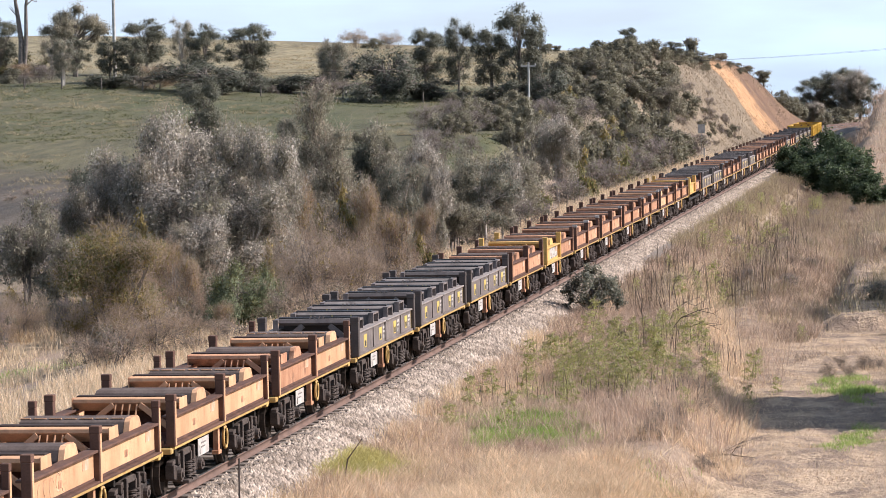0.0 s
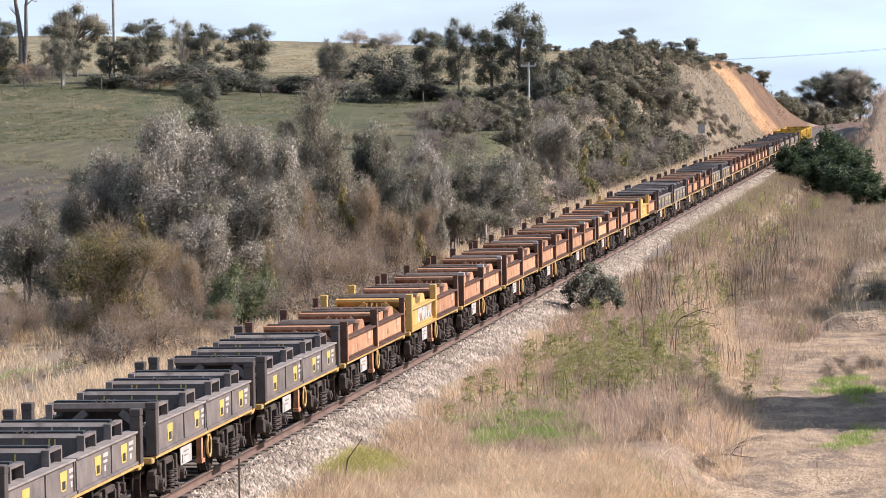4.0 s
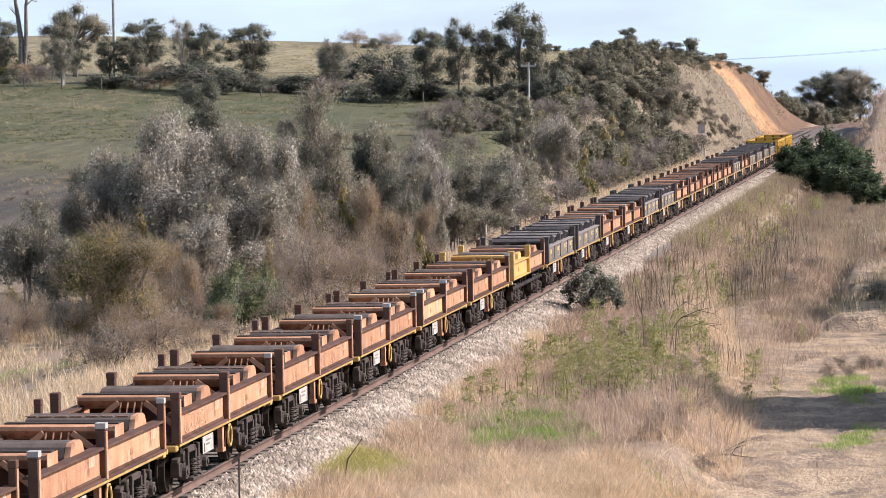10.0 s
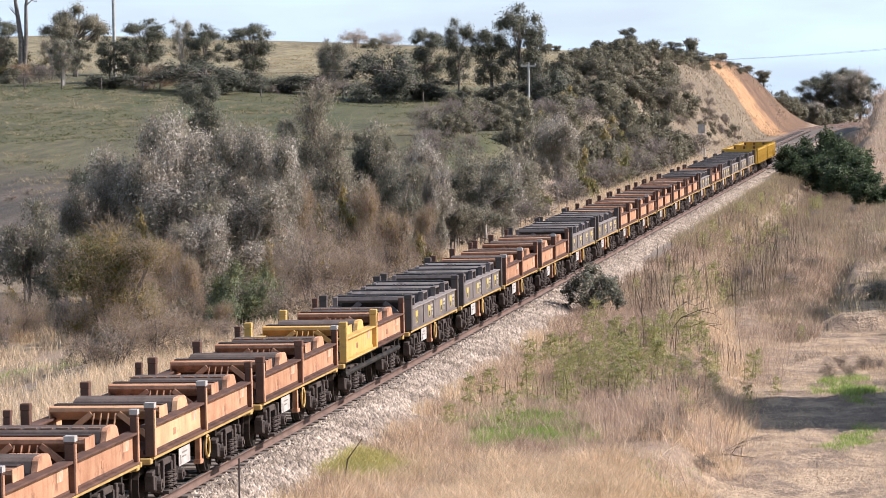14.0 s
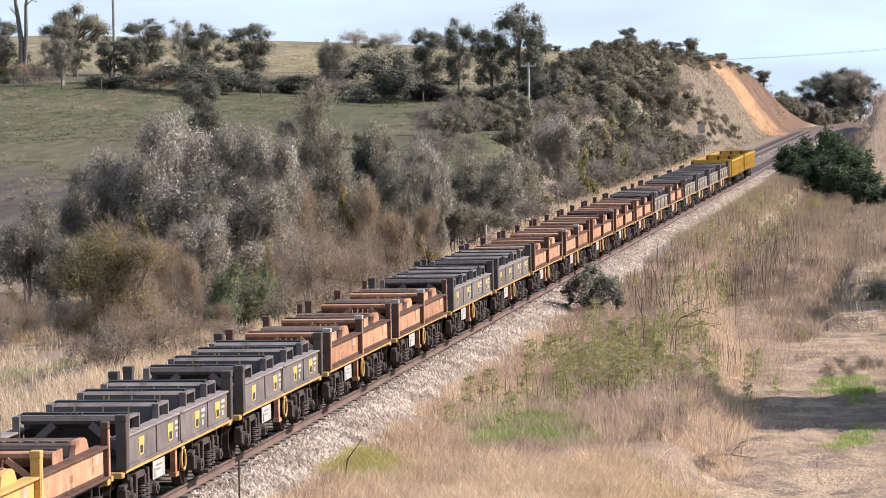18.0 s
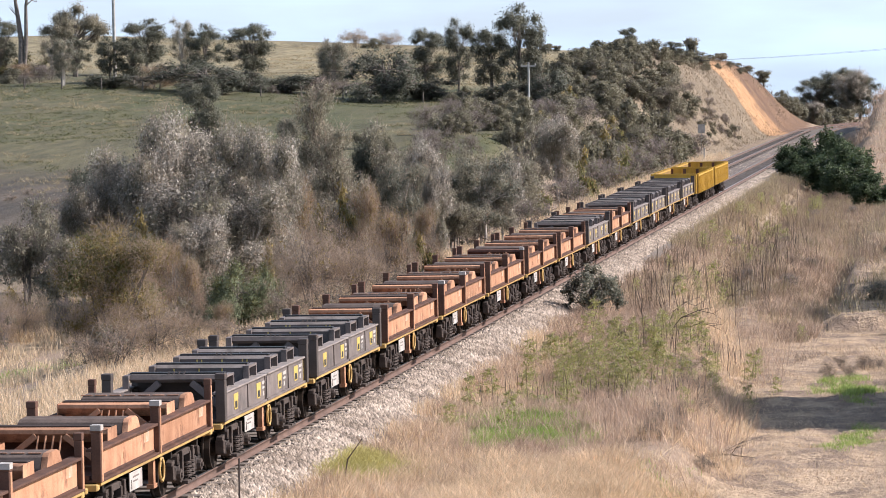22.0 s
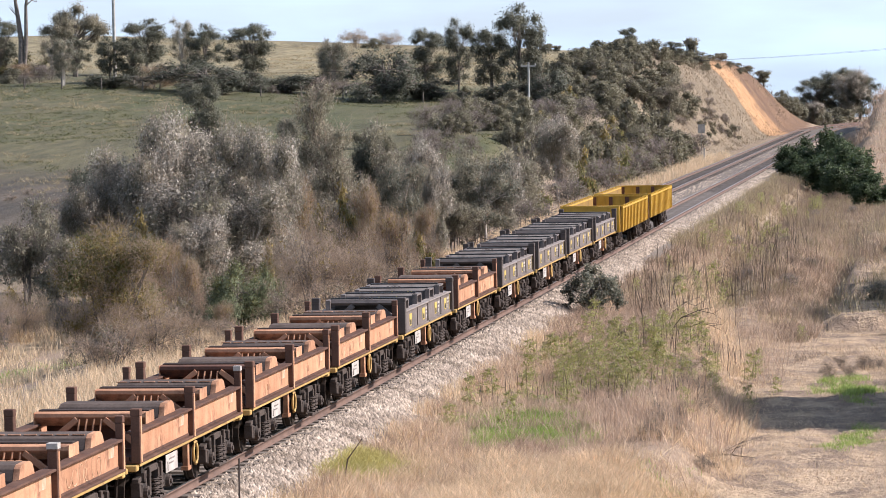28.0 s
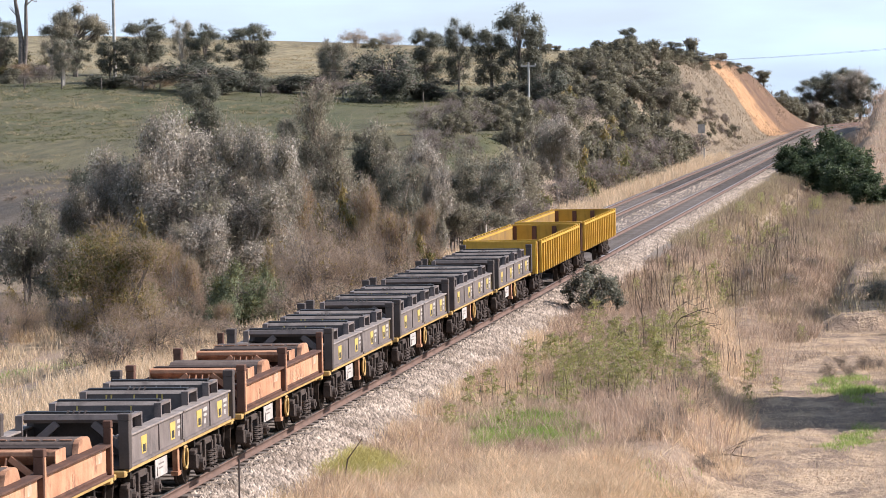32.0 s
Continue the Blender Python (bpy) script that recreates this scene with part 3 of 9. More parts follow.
def side_frame_mesh():
    """Cast side frame: arched top chord, columns about the spring nest, slanted tension members and pedestal jaws."""
    bm = prism([(-1.16, 0.60), (-0.62, 0.64), (-0.30, 0.70), (0.30, 0.70), (0.62, 0.64), (1.16, 0.60), (1.13, 0.68), (0.70, 0.75), (0.30, 0.83), (-0.30, 0.83), (-0.70, 0.75), (-1.13, 0.68)], "x", 0.94, 1.08)
    for sy in (-1, 1):
        for prof in ([(0.31, 0.22), (0.43, 0.22), (0.42, 0.74), (0.33, 0.74)], [(0.40, 0.20), (0.56, 0.24), (0.70, 0.42), (0.70, 0.66), (0.60, 0.66), (0.56, 0.44), (0.42, 0.32)],
                     [(1.02, 0.34), (1.12, 0.34), (1.15, 0.62), (1.04, 0.62)]):
            pr = [(sy * u, w) for u, w in prof]
            tmp = prism(pr, "x", 0.92, 1.10)
            me = bpy.data.meshes.new("tmp")
            tmp.to_mesh(me)
            tmp.free()
            bm.from_mesh(me)
            bpy.data.meshes.remove(me)
    box(bm, 0.94, 1.22, -0.42, 0.42, 0.18, 0.25)
    for y in (-0.46, 0.46):
        box(bm, 1.08, 1.14, y - 0.05, y + 0.05, 0.30, 0.84)
    bmesh.ops.bevel(bm, geom=bm.edges[:], offset=0.01, segments=1, affect="EDGES")
    return mesh_of("side_frame", bm, [BOGIE_STEEL])


def axle_box_mesh():
    bm = boxes((0.92, 1.12, -0.16, 0.16, 0.30, 0.60), (0.94, 1.16, -0.035, 0.035, 0.58, 0.80), bevel=0.03)
    rod(bm, (1.10, 0, 0.42), (1.20, 0, 0.42), 0.115, 12)
    rod(bm, (1.19, 0, 0.42), (1.23, 0, 0.42), 0.05, 8)
    return mesh_of("axle_box", bm, [BOGIE_STEEL])


def bolster_mesh():
    bm = boxes((-1.0, 1.0, -0.19, 0.19, 0.58, 0.84), (-0.3, 0.3, -0.3, 0.3, 0.7, 0.90), bevel=0.02)
    return mesh_of("bolster", bm, [BOGIE_STEEL])


def brake_mesh():
    bm = boxes((-0.72, -0.5, -0.40, -0.34, 0.25, 0.55), (0.5, 0.72, -0.40, -0.34, 0.25, 0.55), (-0.72, -0.5, 0.34, 0.40, 0.25, 0.55), (0.5, 0.72, 0.34, 0.40, 0.25, 0.55))
    rod(bm, (-0.9, -0.42, 0.42), (0.9, -0.42, 0.42), 0.035)
    rod(bm, (-0.9, 0.42, 0.42), (0.9, 0.42, 0.42), 0.035)
    return mesh_of("brake_beam", bm, [SOOT])


WHEEL, COIL, SIDE, AXLE_BOX, BOLSTER, BRAKE = wheel_mesh(), coil_mesh(), side_frame_mesh(), axle_box_mesh(), bolster_mesh(), brake_mesh()


def child(name, me, parent, m=None, label=""):
    ob = new(name, me)
    ob.parent = parent
    if m is not None:
        ob.matrix_basis = m
    return tagged(ob, label) if label else ob


def add_bogie(root, y):
    b = child("bogie", BOLSTER, root, pose(0, y, 0), "dusty cast steel bogie")
    child("brake_beam", BRAKE, b)
    for turn in (0, 180):
        child("side_frame", SIDE, b, pose(0, 0, 0, 0, 0, turn))
        for dy in (-0.875, 0.875):
            child("axle_box", AXLE_BOX, b, pose(0, dy if turn == 0 else dy, 0, 0, 0, 0) @ pose(0, 0, 0, 0, 0, turn))
        for dy in (-0.16, 0.16):
            child("coil_spring", COIL, b, pose(1.10 if turn == 0 else -1.10, dy, 0.25))
    for dy in (-0.875, 0.875):
        child("wheelset", WHEEL, b, pose(0, dy, 0.42), "worn steel wheels on an axle")


def coupler_mesh():
    bm = boxes((-0.12, 0.12, 0.02, 0.5, 0.78, 0.98), (-0.17, 0.17, -0.03, 0.2, 0.72, 1.02), bevel=0.03)
    return mesh_of("coupler", bm, [BOGIE_STEEL])


def end_beam_mesh():
    return mesh_of("end_beam", boxes((-1.22, 1.22, 0.42, 0.60, 0.90, 1.02), (0.76, 1.06, 0.28, 0.44, 0.86, 0.97), (-1.06, -0.76, 0.28, 0.44, 0.86, 0.97), bevel=0.02), [SILL_YELLOW])


def deck_mesh():
    bm = boxes((-0.32, -0.2, 0.5, 9.5, 0.66, 1.0), (0.2, 0.32, 0.5, 9.5, 0.66, 1.0), (-1.15, 1.15, 0.6, 9.4, 0.96, 1.03),
               *[(-1.1, 1.1, y - 0.06, y + 0.06, 0.78, 0.97) for y in (1.3, 3.5, 5.0, 6.5, 8.7)])
    return mesh_of("underframe", bm, [SOOT])


def sill_mesh():
    return mesh_of("side_sill", boxes((1.14, 1.24, 0.62, 9.38, 0.985, 1.03), (1.15, 1.18, 0.62, 9.38, 0.95, 0.985)), [SILL_YELLOW])


def gear_mesh():
    """Brake cylinder, reservoir and rods hung below the deck."""
    bm = bmesh.new()
    rod(bm, (0.55, 4.0, 0.68), (0.55, 4.9, 0.68), 0.17, 12)
    rod(bm, (-0.55, 4.6, 0.70), (-0.55, 5.7, 0.70), 0.20, 12)
    rod(bm, (0.1, 2.6, 0.55), (0.1, 7.4, 0.55), 0.03, 6)
    box(bm, -0.9, 0.9, 4.95, 5.02, 0.45, 0.9)
    return mesh_of("brake_gear", bm, [SOOT])


def hanger_mesh():
    bm = boxes((1.02, 1.12, 4.92, 5.08, 0.45, 0.98), (1.0, 1.14, 4.86, 5.14, 0.40, 0.48))
    return mesh_of("step_post", bm, [RUST])


def hand_wheel_mesh():
    pts = [(1.18, 5.35 + 0.17 * math.cos(a * math.pi / 8), 0.70 + 0.22 * math.sin(a * math.pi / 8)) for a in range(17)]
    v, f = tube_arrays(pts, [0.03] * 17, 6)
    return mesh_from("hand_brake_wheel", v, f, [SILL_YELLOW], True)


def hose_mesh():
    pts = [(0.45, 0.35, 0.86), (0.45, 0.12, 0.72), (0.44, 0.0, 0.52), (0.42, -0.1, 0.50)]
    v, f = tube_arrays(pts, [0.03] * 4, 6)
    return mesh_from("brake_hose", v, f, [SIGN_WHITE], True)


W_MESH = dict(coupler=coupler_mesh(), end_beam=end_beam_mesh(), underframe=deck_mesh(), side_sill=sill_mesh(), brake_gear=gear_mesh(), step_post=hanger_mesh(),
              hand_brake_wheel=hand_wheel_mesh(), brake_hose=hose_mesh())
BOARD = mesh_of("data_board", boxes((1.13, 1.15, 3.0, 3.95, 0.57, 0.91), bevel=0.004), [SIGN_WHITE])
BOARD_BAR = mesh_of("board_mark", boxes((1.151, 1.154, 3.25, 3.7, 0.80, 0.83), (1.151, 1.154, 3.25, 3.6, 0.72, 0.75)), [GREY_STEEL])


def build_wagon(style):
    """A short bogie flat wagon. bare: with no side sill, a black pipe along its side instead."""
    root = thing("flat_wagon", "short bogie flat wagon with yellow side sills" if style == "sill" else "black skeletal flat wagon with a pipe along its side", "railway wagon", "wagons of the train")
    flip = pose(0, PITCH_M, 0, 0, 0, 180)
    for y in (2.25, 7.75):
        add_bogie(root, y)
    child("underframe", W_MESH["underframe"], root)
    for m in (pose(0, 0, 0), flip):
        child("coupler", W_MESH["coupler"], root, m)
        child("end_beam", W_MESH["end_beam"], root, m, "grubby yellow end beam")
        child("brake_hose", W_MESH["brake_hose"], root, m)
        if style == "sill":
            child("side_sill", W_MESH["side_sill"], root, m, "grubby yellow side sill")
    child("brake_gear", W_MESH["brake_gear"], root)
    if style == "sill":
        for m in (pose(0, 0, 0), flip):
            child("step_post", W_MESH["step_post"], root, m)
            bd = child("data_board", BOARD, root, m, "white data board with unreadable lines")
            child("board_mark", BOARD_BAR, bd)
        child("hand_brake_wheel", W_MESH["hand_brake_wheel"], root)
    else:
        for sx in (-1, 1):
            bm = bmesh.new()
            rod(bm, (sx * 1.12, 0.9, 0.72), (sx * 1.12, 9.1, 0.72), 0.07, 10)
            part("side_pipe", bm, SOOT, root)
            for y in (1.0, 3.6, 6.4, 9.0):
                part("pipe_bracket", boxes((sx * 1.12 - 0.04, sx * 1.12 + 0.04, y - 0.04, y + 0.04, 0.70, 0.98)), SOOT, root)
    return root


def post_mesh(thick, mat):
    bm = boxes((-thick / 2, thick / 2, -thick / 2, thick / 2, DECK, POST_TOP - 0.13), bevel=0.012)
    bm2 = boxes((-thick / 2 - 0.007, thick / 2 + 0.007, -thick / 2 - 0.007, thick / 2 + 0.007, POST_TOP - 0.13, POST_TOP), bevel=0.012)
    tmp = bpy.data.meshes.new("tmp")
    bm2.to_mesh(tmp)
    bm2.free()
    bm.from_mesh(tmp)
    bpy.data.meshes.remove(tmp)
    return mesh_of("post", bm, [mat])


def side_beam_mesh(length, mat):
    """The web of a channel side with its end stiffeners, along y from 0."""
    l = length
    bm = boxes((1.12, 1.16, 0, l, DECK + 0.03, 1.60), (1.16, 1.215, 0.0, 0.03, DECK + 0.07, 1.58), (1.16, 1.215, l - 0.03, l, DECK + 0.07, 1.58))
    return mesh_of("side_beam", bm, [mat])


HALF = 4.42
CRADLE_PAINT = {"r": (RUST, RUST_MID, "rust-brown"), "o": (RUST_PALE, RUST_MID, "faded orange"), "y": (YELLOW_STEEL, YELLOW_DARK, "chalky yellow"), "d": (RUST, RUST_MID, "rust-brown and blackened")}


def build_coil_cradle(paint, role):
    """Steel coil cradle: channel sides, posts, a braced cross beam and a worn trough. role: first or second on its wagon."""
    mat, post_mat, word = CRADLE_PAINT[paint]
    root = thing("coil_cradle", f"{word} rusted steel coil cradle, empty, on a flat wagon", "coil cradle", "coil cradles on the wagons")
    side = side_beam_mesh(HALF, mat)
    # flanges in the darker post colour, which holds their shade
    flange = mesh_of("top_flange", boxes((1.00, 1.25, 0, HALF, 1.58, 1.625), bevel=0.006), [post_mat])
    toe = mesh_of("bottom_flange", boxes((1.05, 1.262, 0, HALF, DECK - 0.002, DECK + 0.045), (1.16, 1.175, 0, HALF, DECK + 0.045, DECK + 0.10), bevel=0.006), [post_mat])
    for m in (pose(0, 0, 0), pose(0, HALF, 0, 0, 0, 180)):
        sb = child("side_beam", side, root, m)
        child("top_flange", flange, sb)
        child("bottom_flange", toe, sb)
    thick = post_mesh(0.175, post_mat)
    slim = post_mesh(0.135, post_mat)
    ends = [(0.08, thick), (HALF, thick)] if role == "first" else [(HALF - 0.08, slim)]
    for y, me in ends:
        half = 0.0875 if me is thick else 0.0675
        for sx in (-1, 1):
            # posts darker for their shaded fronts, with sunlit colour on the outer faces
            p = child("post", me, root, pose(sx * POST_X, y, 0))
            part("face_plate", boxes((half if sx > 0 else -half - 0.007, half + 0.007 if sx > 0 else -half, -0.05, 0.05, DECK + 0.02, POST_TOP - 0.14)), mat, p)
    floor = boxes((-1.05, 1.05, 0.02, HALF - 0.02, DECK - 0.005, DECK + 0.05), (-1.05, 1.05, 0.0, 0.12, DECK + 0.05, 1.16), (-1.05, 1.05, HALF - 0.12, HALF - 0.01, DECK + 0.05, 1.16),
                  (-0.1, 0.1, 0.1, HALF - 0.1, DECK + 0.05, 1.12))
    # floor in dark brown, the shade between the sides put into its colour
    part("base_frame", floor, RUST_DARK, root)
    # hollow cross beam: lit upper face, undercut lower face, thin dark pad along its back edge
    beam = prism([(1.36, 1.735), (1.34, 1.755), (1.355, 1.82), (1.40, 1.835), (1.66, 1.835), (1.66, 1.58), (1.56, 1.58)], "x", -1.08, 1.04)
    part("cross_beam", beam, mat if paint != "d" else RUST_DARK, root)
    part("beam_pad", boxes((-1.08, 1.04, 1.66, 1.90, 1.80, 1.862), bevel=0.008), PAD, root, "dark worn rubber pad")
    # dark plate behind the beam, put in for the shade of the hollow
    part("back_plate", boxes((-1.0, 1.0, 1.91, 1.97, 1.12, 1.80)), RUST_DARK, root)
    for sx in (-1, 1):
        bm = boxes((-0.055, 0.055, -0.04, 0.04, 0, 0.95), bevel=0.008)
        b = part("diagonal_brace", bm, mat, root)
        b.matrix_basis = pose(sx * 0.26, 1.36, 1.72) @ Matrix.Rotation(radians(sx * 128), 4, "Y")
        xs = (1.04, 1.055) if sx > 0 else (-1.095, -1.08)
        part("beam_end", prism([(1.33, 1.56), (1.34, 1.84), (1.98, 1.84), (2.02, 1.56)], "x", *xs), mat, root)
    for x in (-0.21, -0.07, 0.07, 0.21):
        bm = bmesh.new()
        rod(bm, (x - 0.04, 1.22, 1.30), (x, 1.34, 1.72), 0.02, 5)
        if role == "second":
            box(bm, x - 0.055, x + 0.055, 1.14, 1.24, 1.47, 1.60)
        part("tie_rod", bm, mat, root)
    # the worn rubber-faced trough, polygonal in section
    prof = [(2.72, DECK + 0.04), (2.80, 1.60), (2.90, 1.79), (3.00, 1.845), (3.46, 1.855), (3.62, 1.80), (3.80, 1.56), (3.94, DECK + 0.04)]
    trough = prism(prof, "x", -1.03, 0.94)
    bmesh.ops.bevel(trough, geom=trough.edges[:], offset=0.012, segments=1, affect="EDGES")
    part("trough", trough, TROUGH, root, "worn brown trough between the beams")
    part("end_plate", prism([(u, w + (0.004 if w > 1.2 else 0)) for u, w in prof], "x", 0.94, 1.045), mat, root)
    part("end_plate", prism([(u, w - (0.06 if w > 1.2 else 0)) for u, w in prof], "x", -1.06, -1.03), mat, root)
    if role == "second":
        for x in (-0.95, -0.66, -0.37, -0.08, 0.21, 0.50, 0.79):
            part("wear_strip", boxes((x - 0.11, x + 0.11, 2.965, 3.01, 1.835, 1.853)), mat, root, "worn pale strip on the trough's edge")
    part("lashing_patch", boxes((1.16, 1.166, 2.0, 2.2, 1.24, 1.37)), RUST, root)
    part("worn_patch", boxes((1.16, 1.164, HALF - 0.85, HALF - 0.45, 1.34, 1.56)), PATCH_PALE, root, "pale scuffed patch near the post")
    return root


def build_grey_cradle(role):
    """Grey cradle: panelled sides and two deep saddles that lean back."""
    root = thing("saddle_cradle", "grey painted steel cradle with deep saddles and yellow side panels", "coil cradle", "coil cradles on the wagons")
    side = mesh_of("side_panel", boxes((1.13, 1.19, 0, HALF, DECK + 0.02, 1.60), (1.10, 1.24, 0, HALF, DECK, DECK + 0.05),
                                       *[(1.19, 1.215, y - 0.02, y + 0.02, DECK + 0.05, 1.60) for y in ((0.02, 2.6, HALF - 0.02) if role == "first" else (0.02, 2.43, HALF - 0.02))]), [GREY_STEEL])
    # top flange paler than the panel, for dust and the sun on it
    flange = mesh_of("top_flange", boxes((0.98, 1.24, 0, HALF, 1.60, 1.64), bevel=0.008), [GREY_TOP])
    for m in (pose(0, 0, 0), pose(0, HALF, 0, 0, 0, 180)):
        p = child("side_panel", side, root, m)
        child("top_flange", flange, p, None, "dusty grey top flange in a paler, sunlit tone")
    slim = post_mesh(0.20, GREY_DARK)
    y = 0.08 if role == "first" else HALF - 0.08
    for sx in (-1, 1):
        child("post", slim, root, pose(sx * POST_X, y, 0))
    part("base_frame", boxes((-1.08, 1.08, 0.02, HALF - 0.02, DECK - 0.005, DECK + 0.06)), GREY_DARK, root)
    for k, yc in enumerate((1.45, 3.75) if role == "first" else (1.5, 3.35)):
        open_front = role == "first" and k == 0
        base = DECK + 0.05
        if open_front:
            # a beam on braces before a dark recess
            body = prism([(yc - 0.42, 1.83), (yc - 0.37, 1.92), (yc - 0.06, 1.92), (yc - 0.06, 1.76), (yc - 0.34, 1.76)], "x", -0.96, 0.96)
            s = part("saddle", body, GREY_STEEL, root)
            # recess backing in darker grey for shade; its top plate keeps light out
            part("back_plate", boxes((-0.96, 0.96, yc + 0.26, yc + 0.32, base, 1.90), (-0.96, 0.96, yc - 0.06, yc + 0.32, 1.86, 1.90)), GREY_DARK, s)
            for sx in (-1, 1):
                b = part("diagonal_brace", boxes((-0.07, 0.07, -0.05, 0.05, 0, 1.0), bevel=0.008), GREY_STEEL, s)
                b.matrix_basis = pose(sx * 0.34, yc - 0.36, 1.76) @ Matrix.Rotation(radians(sx * 130), 4, "Y")
        else:
            body = prism([(yc - 0.58, base), (yc - 0.43, 1.86), (yc - 0.37, 1.92), (yc - 0.06, 1.92), (yc + 0.50, base)], "x", -0.96, 0.96)
            bmesh.ops.bevel(body, geom=body.edges[:], offset=0.015, segments=1, affect="EDGES")
            # saddle body in a darker grey than the side panels
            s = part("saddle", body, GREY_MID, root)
            # bevelled edge in paler grey, the sunlight on it put into its colour
            part("edge_flash", prism([(yc - 0.435, 1.864), (yc - 0.375, 1.926), (yc - 0.37, 1.92), (yc - 0.43, 1.86)], "x", -0.96, 0.96), GREY_TOP, s, "bevelled upper edge in a paler, sunlit grey")
        part("edge_strip", boxes((-1.0, 1.0, yc - 0.20, yc - 0.02, 1.915, 1.955), bevel=0.006), SIGN_BLACK, s)
        if k == 0:
            for x in (-0.16, -0.05, 0.06, 0.17):
                bm = bmesh.new()
                rod(bm, (x - 0.03, yc - 0.34, 1.90), (x + 0.02, yc - 0.22, 1.985), 0.01, 5)
                rod(bm, (x + 0.03, yc - 0.34, 1.90), (x - 0.02, yc - 0.22, 1.985), 0.01, 5)
                part("lashing_hook", bm, GREY_DARK, s)
        for sx in (-1, 1):
            e = bmesh.new()
            xa, xb = sorted((sx * 0.96, sx * 1.09))
            for q in ((yc - 0.50, yc - 0.42, base, 1.91), (yc + 0.27, yc + 0.34, base, 1.91), (yc - 0.42, yc + 0.27, 1.86, 1.91)):
                box(e, xa, xb, *q)
            part("end_frame", e, GREY_STEEL, s)
        if not open_front:
            paint = SIGN_YELLOW if k == 0 or role == "first" else SIGN_WHITE
            for x in (-0.56, -0.46, 0.0, 0.46, 0.56) if role == "second" and k == 0 else (-0.55, 0.0, 0.5):
                part("stripe", prism([(yc - 0.434, 1.85), (yc - 0.462, 1.70), (yc - 0.468, 1.702), (yc - 0.440, 1.852)], "x", x - 0.016, x + 0.016), paint, s)
        tagged(s, "open steel saddle beam on slanted braces" if open_front else "deep leaning steel saddle with painted stripes")
        for sx in (-1, 1):
            xs = sorted((sx * 1.19, sx * 1.196))
            p = part("panel", prism([(yc - 0.22, 1.50), (yc - 0.22, 1.42), (yc - 0.15, 1.17), (yc + 0.15, 1.17), (yc + 0.22, 1.42), (yc + 0.22, 1.50)], "x", *xs), SIGN_YELLOW, root, "yellow panel with a black square")
            xs = sorted((sx * 1.196, sx * 1.20))
            part("square", boxes((*xs, yc - 0.10, yc + 0.10, 1.20, 1.34)), SIGN_BLACK, p)
            xs = sorted((sx * 1.19, sx * 1.194))
            if k == 1 or not open_front:
                part("lettering_bar", boxes((*xs, yc + 0.36, yc + 0.72, 1.43, 1.50), (*xs, yc + 0.38, yc + 0.66, 1.33, 1.38), (*xs, yc + 0.44, yc + 0.56, 1.18, 1.28)), SIGN_WHITE, root)
    if role == "second":
        part("end_stripe", boxes((1.19, 1.196, HALF - 0.22, HALF - 0.16, 1.10, 1.56)), SIGN_YELLOW, root)
    return root


def chalk_marks(root, seed, mat=GRAFFITI, start=0.75, stroke=0.016):
    """Faded graffiti on one side, as rounded strokes with no reading."""
    rng = random.Random(seed)
    y = start + rng.random() * 0.3
    for _ in range(rng.randint(5, 7)):
        w, h, foot = rng.uniform(0.12, 0.19), rng.uniform(0.15, 0.19), 1.33 + rng.uniform(-0.03, 0.03)
        a0, a1 = rng.choice(((0, 360), (-60, 240), (120, 420), (0, 360), (180, 360), (90, 270)))
        k = 11
        pts = [(1.162, y + w * math.cos(radians(a0 + (a1 - a0) * i / k)), foot + h * math.sin(radians(a0 + (a1 - a0) * i / k))) for i in range(k + 1)]
        v, f = tube_arrays(pts, [stroke * rng.uniform(0.75, 1.25)] * (k + 1), 5)
        v = [(1.1625 + (p.x - 1.162) * 0.07, p.y, p.z) for p in v]
        part("chalk_mark", mesh_from("chalk_mark", v, f, [mat]), None, root, "graffiti stroke on the side")
        y += 2 * w + rng.uniform(0.05, 0.12)


# two letters a wagon, from the first seen to the last: rust, orange, yellow, dark, grey
MAKEUP = ["oo", "oo", "oo", "ro", "gg", "gg", "gg", "rr", "yr", "rr", "rr", "rr", "rr", "or", "rr", "yr", "gg", "gg", "rr", "rr", "gg", "gg", "rr", "rr", "rr", "dr", "rr", "gg", "rr", "gg", "gg", "gg", "gg"]
FIRST = -2
START = 60.55


TAIL_M = 14.6


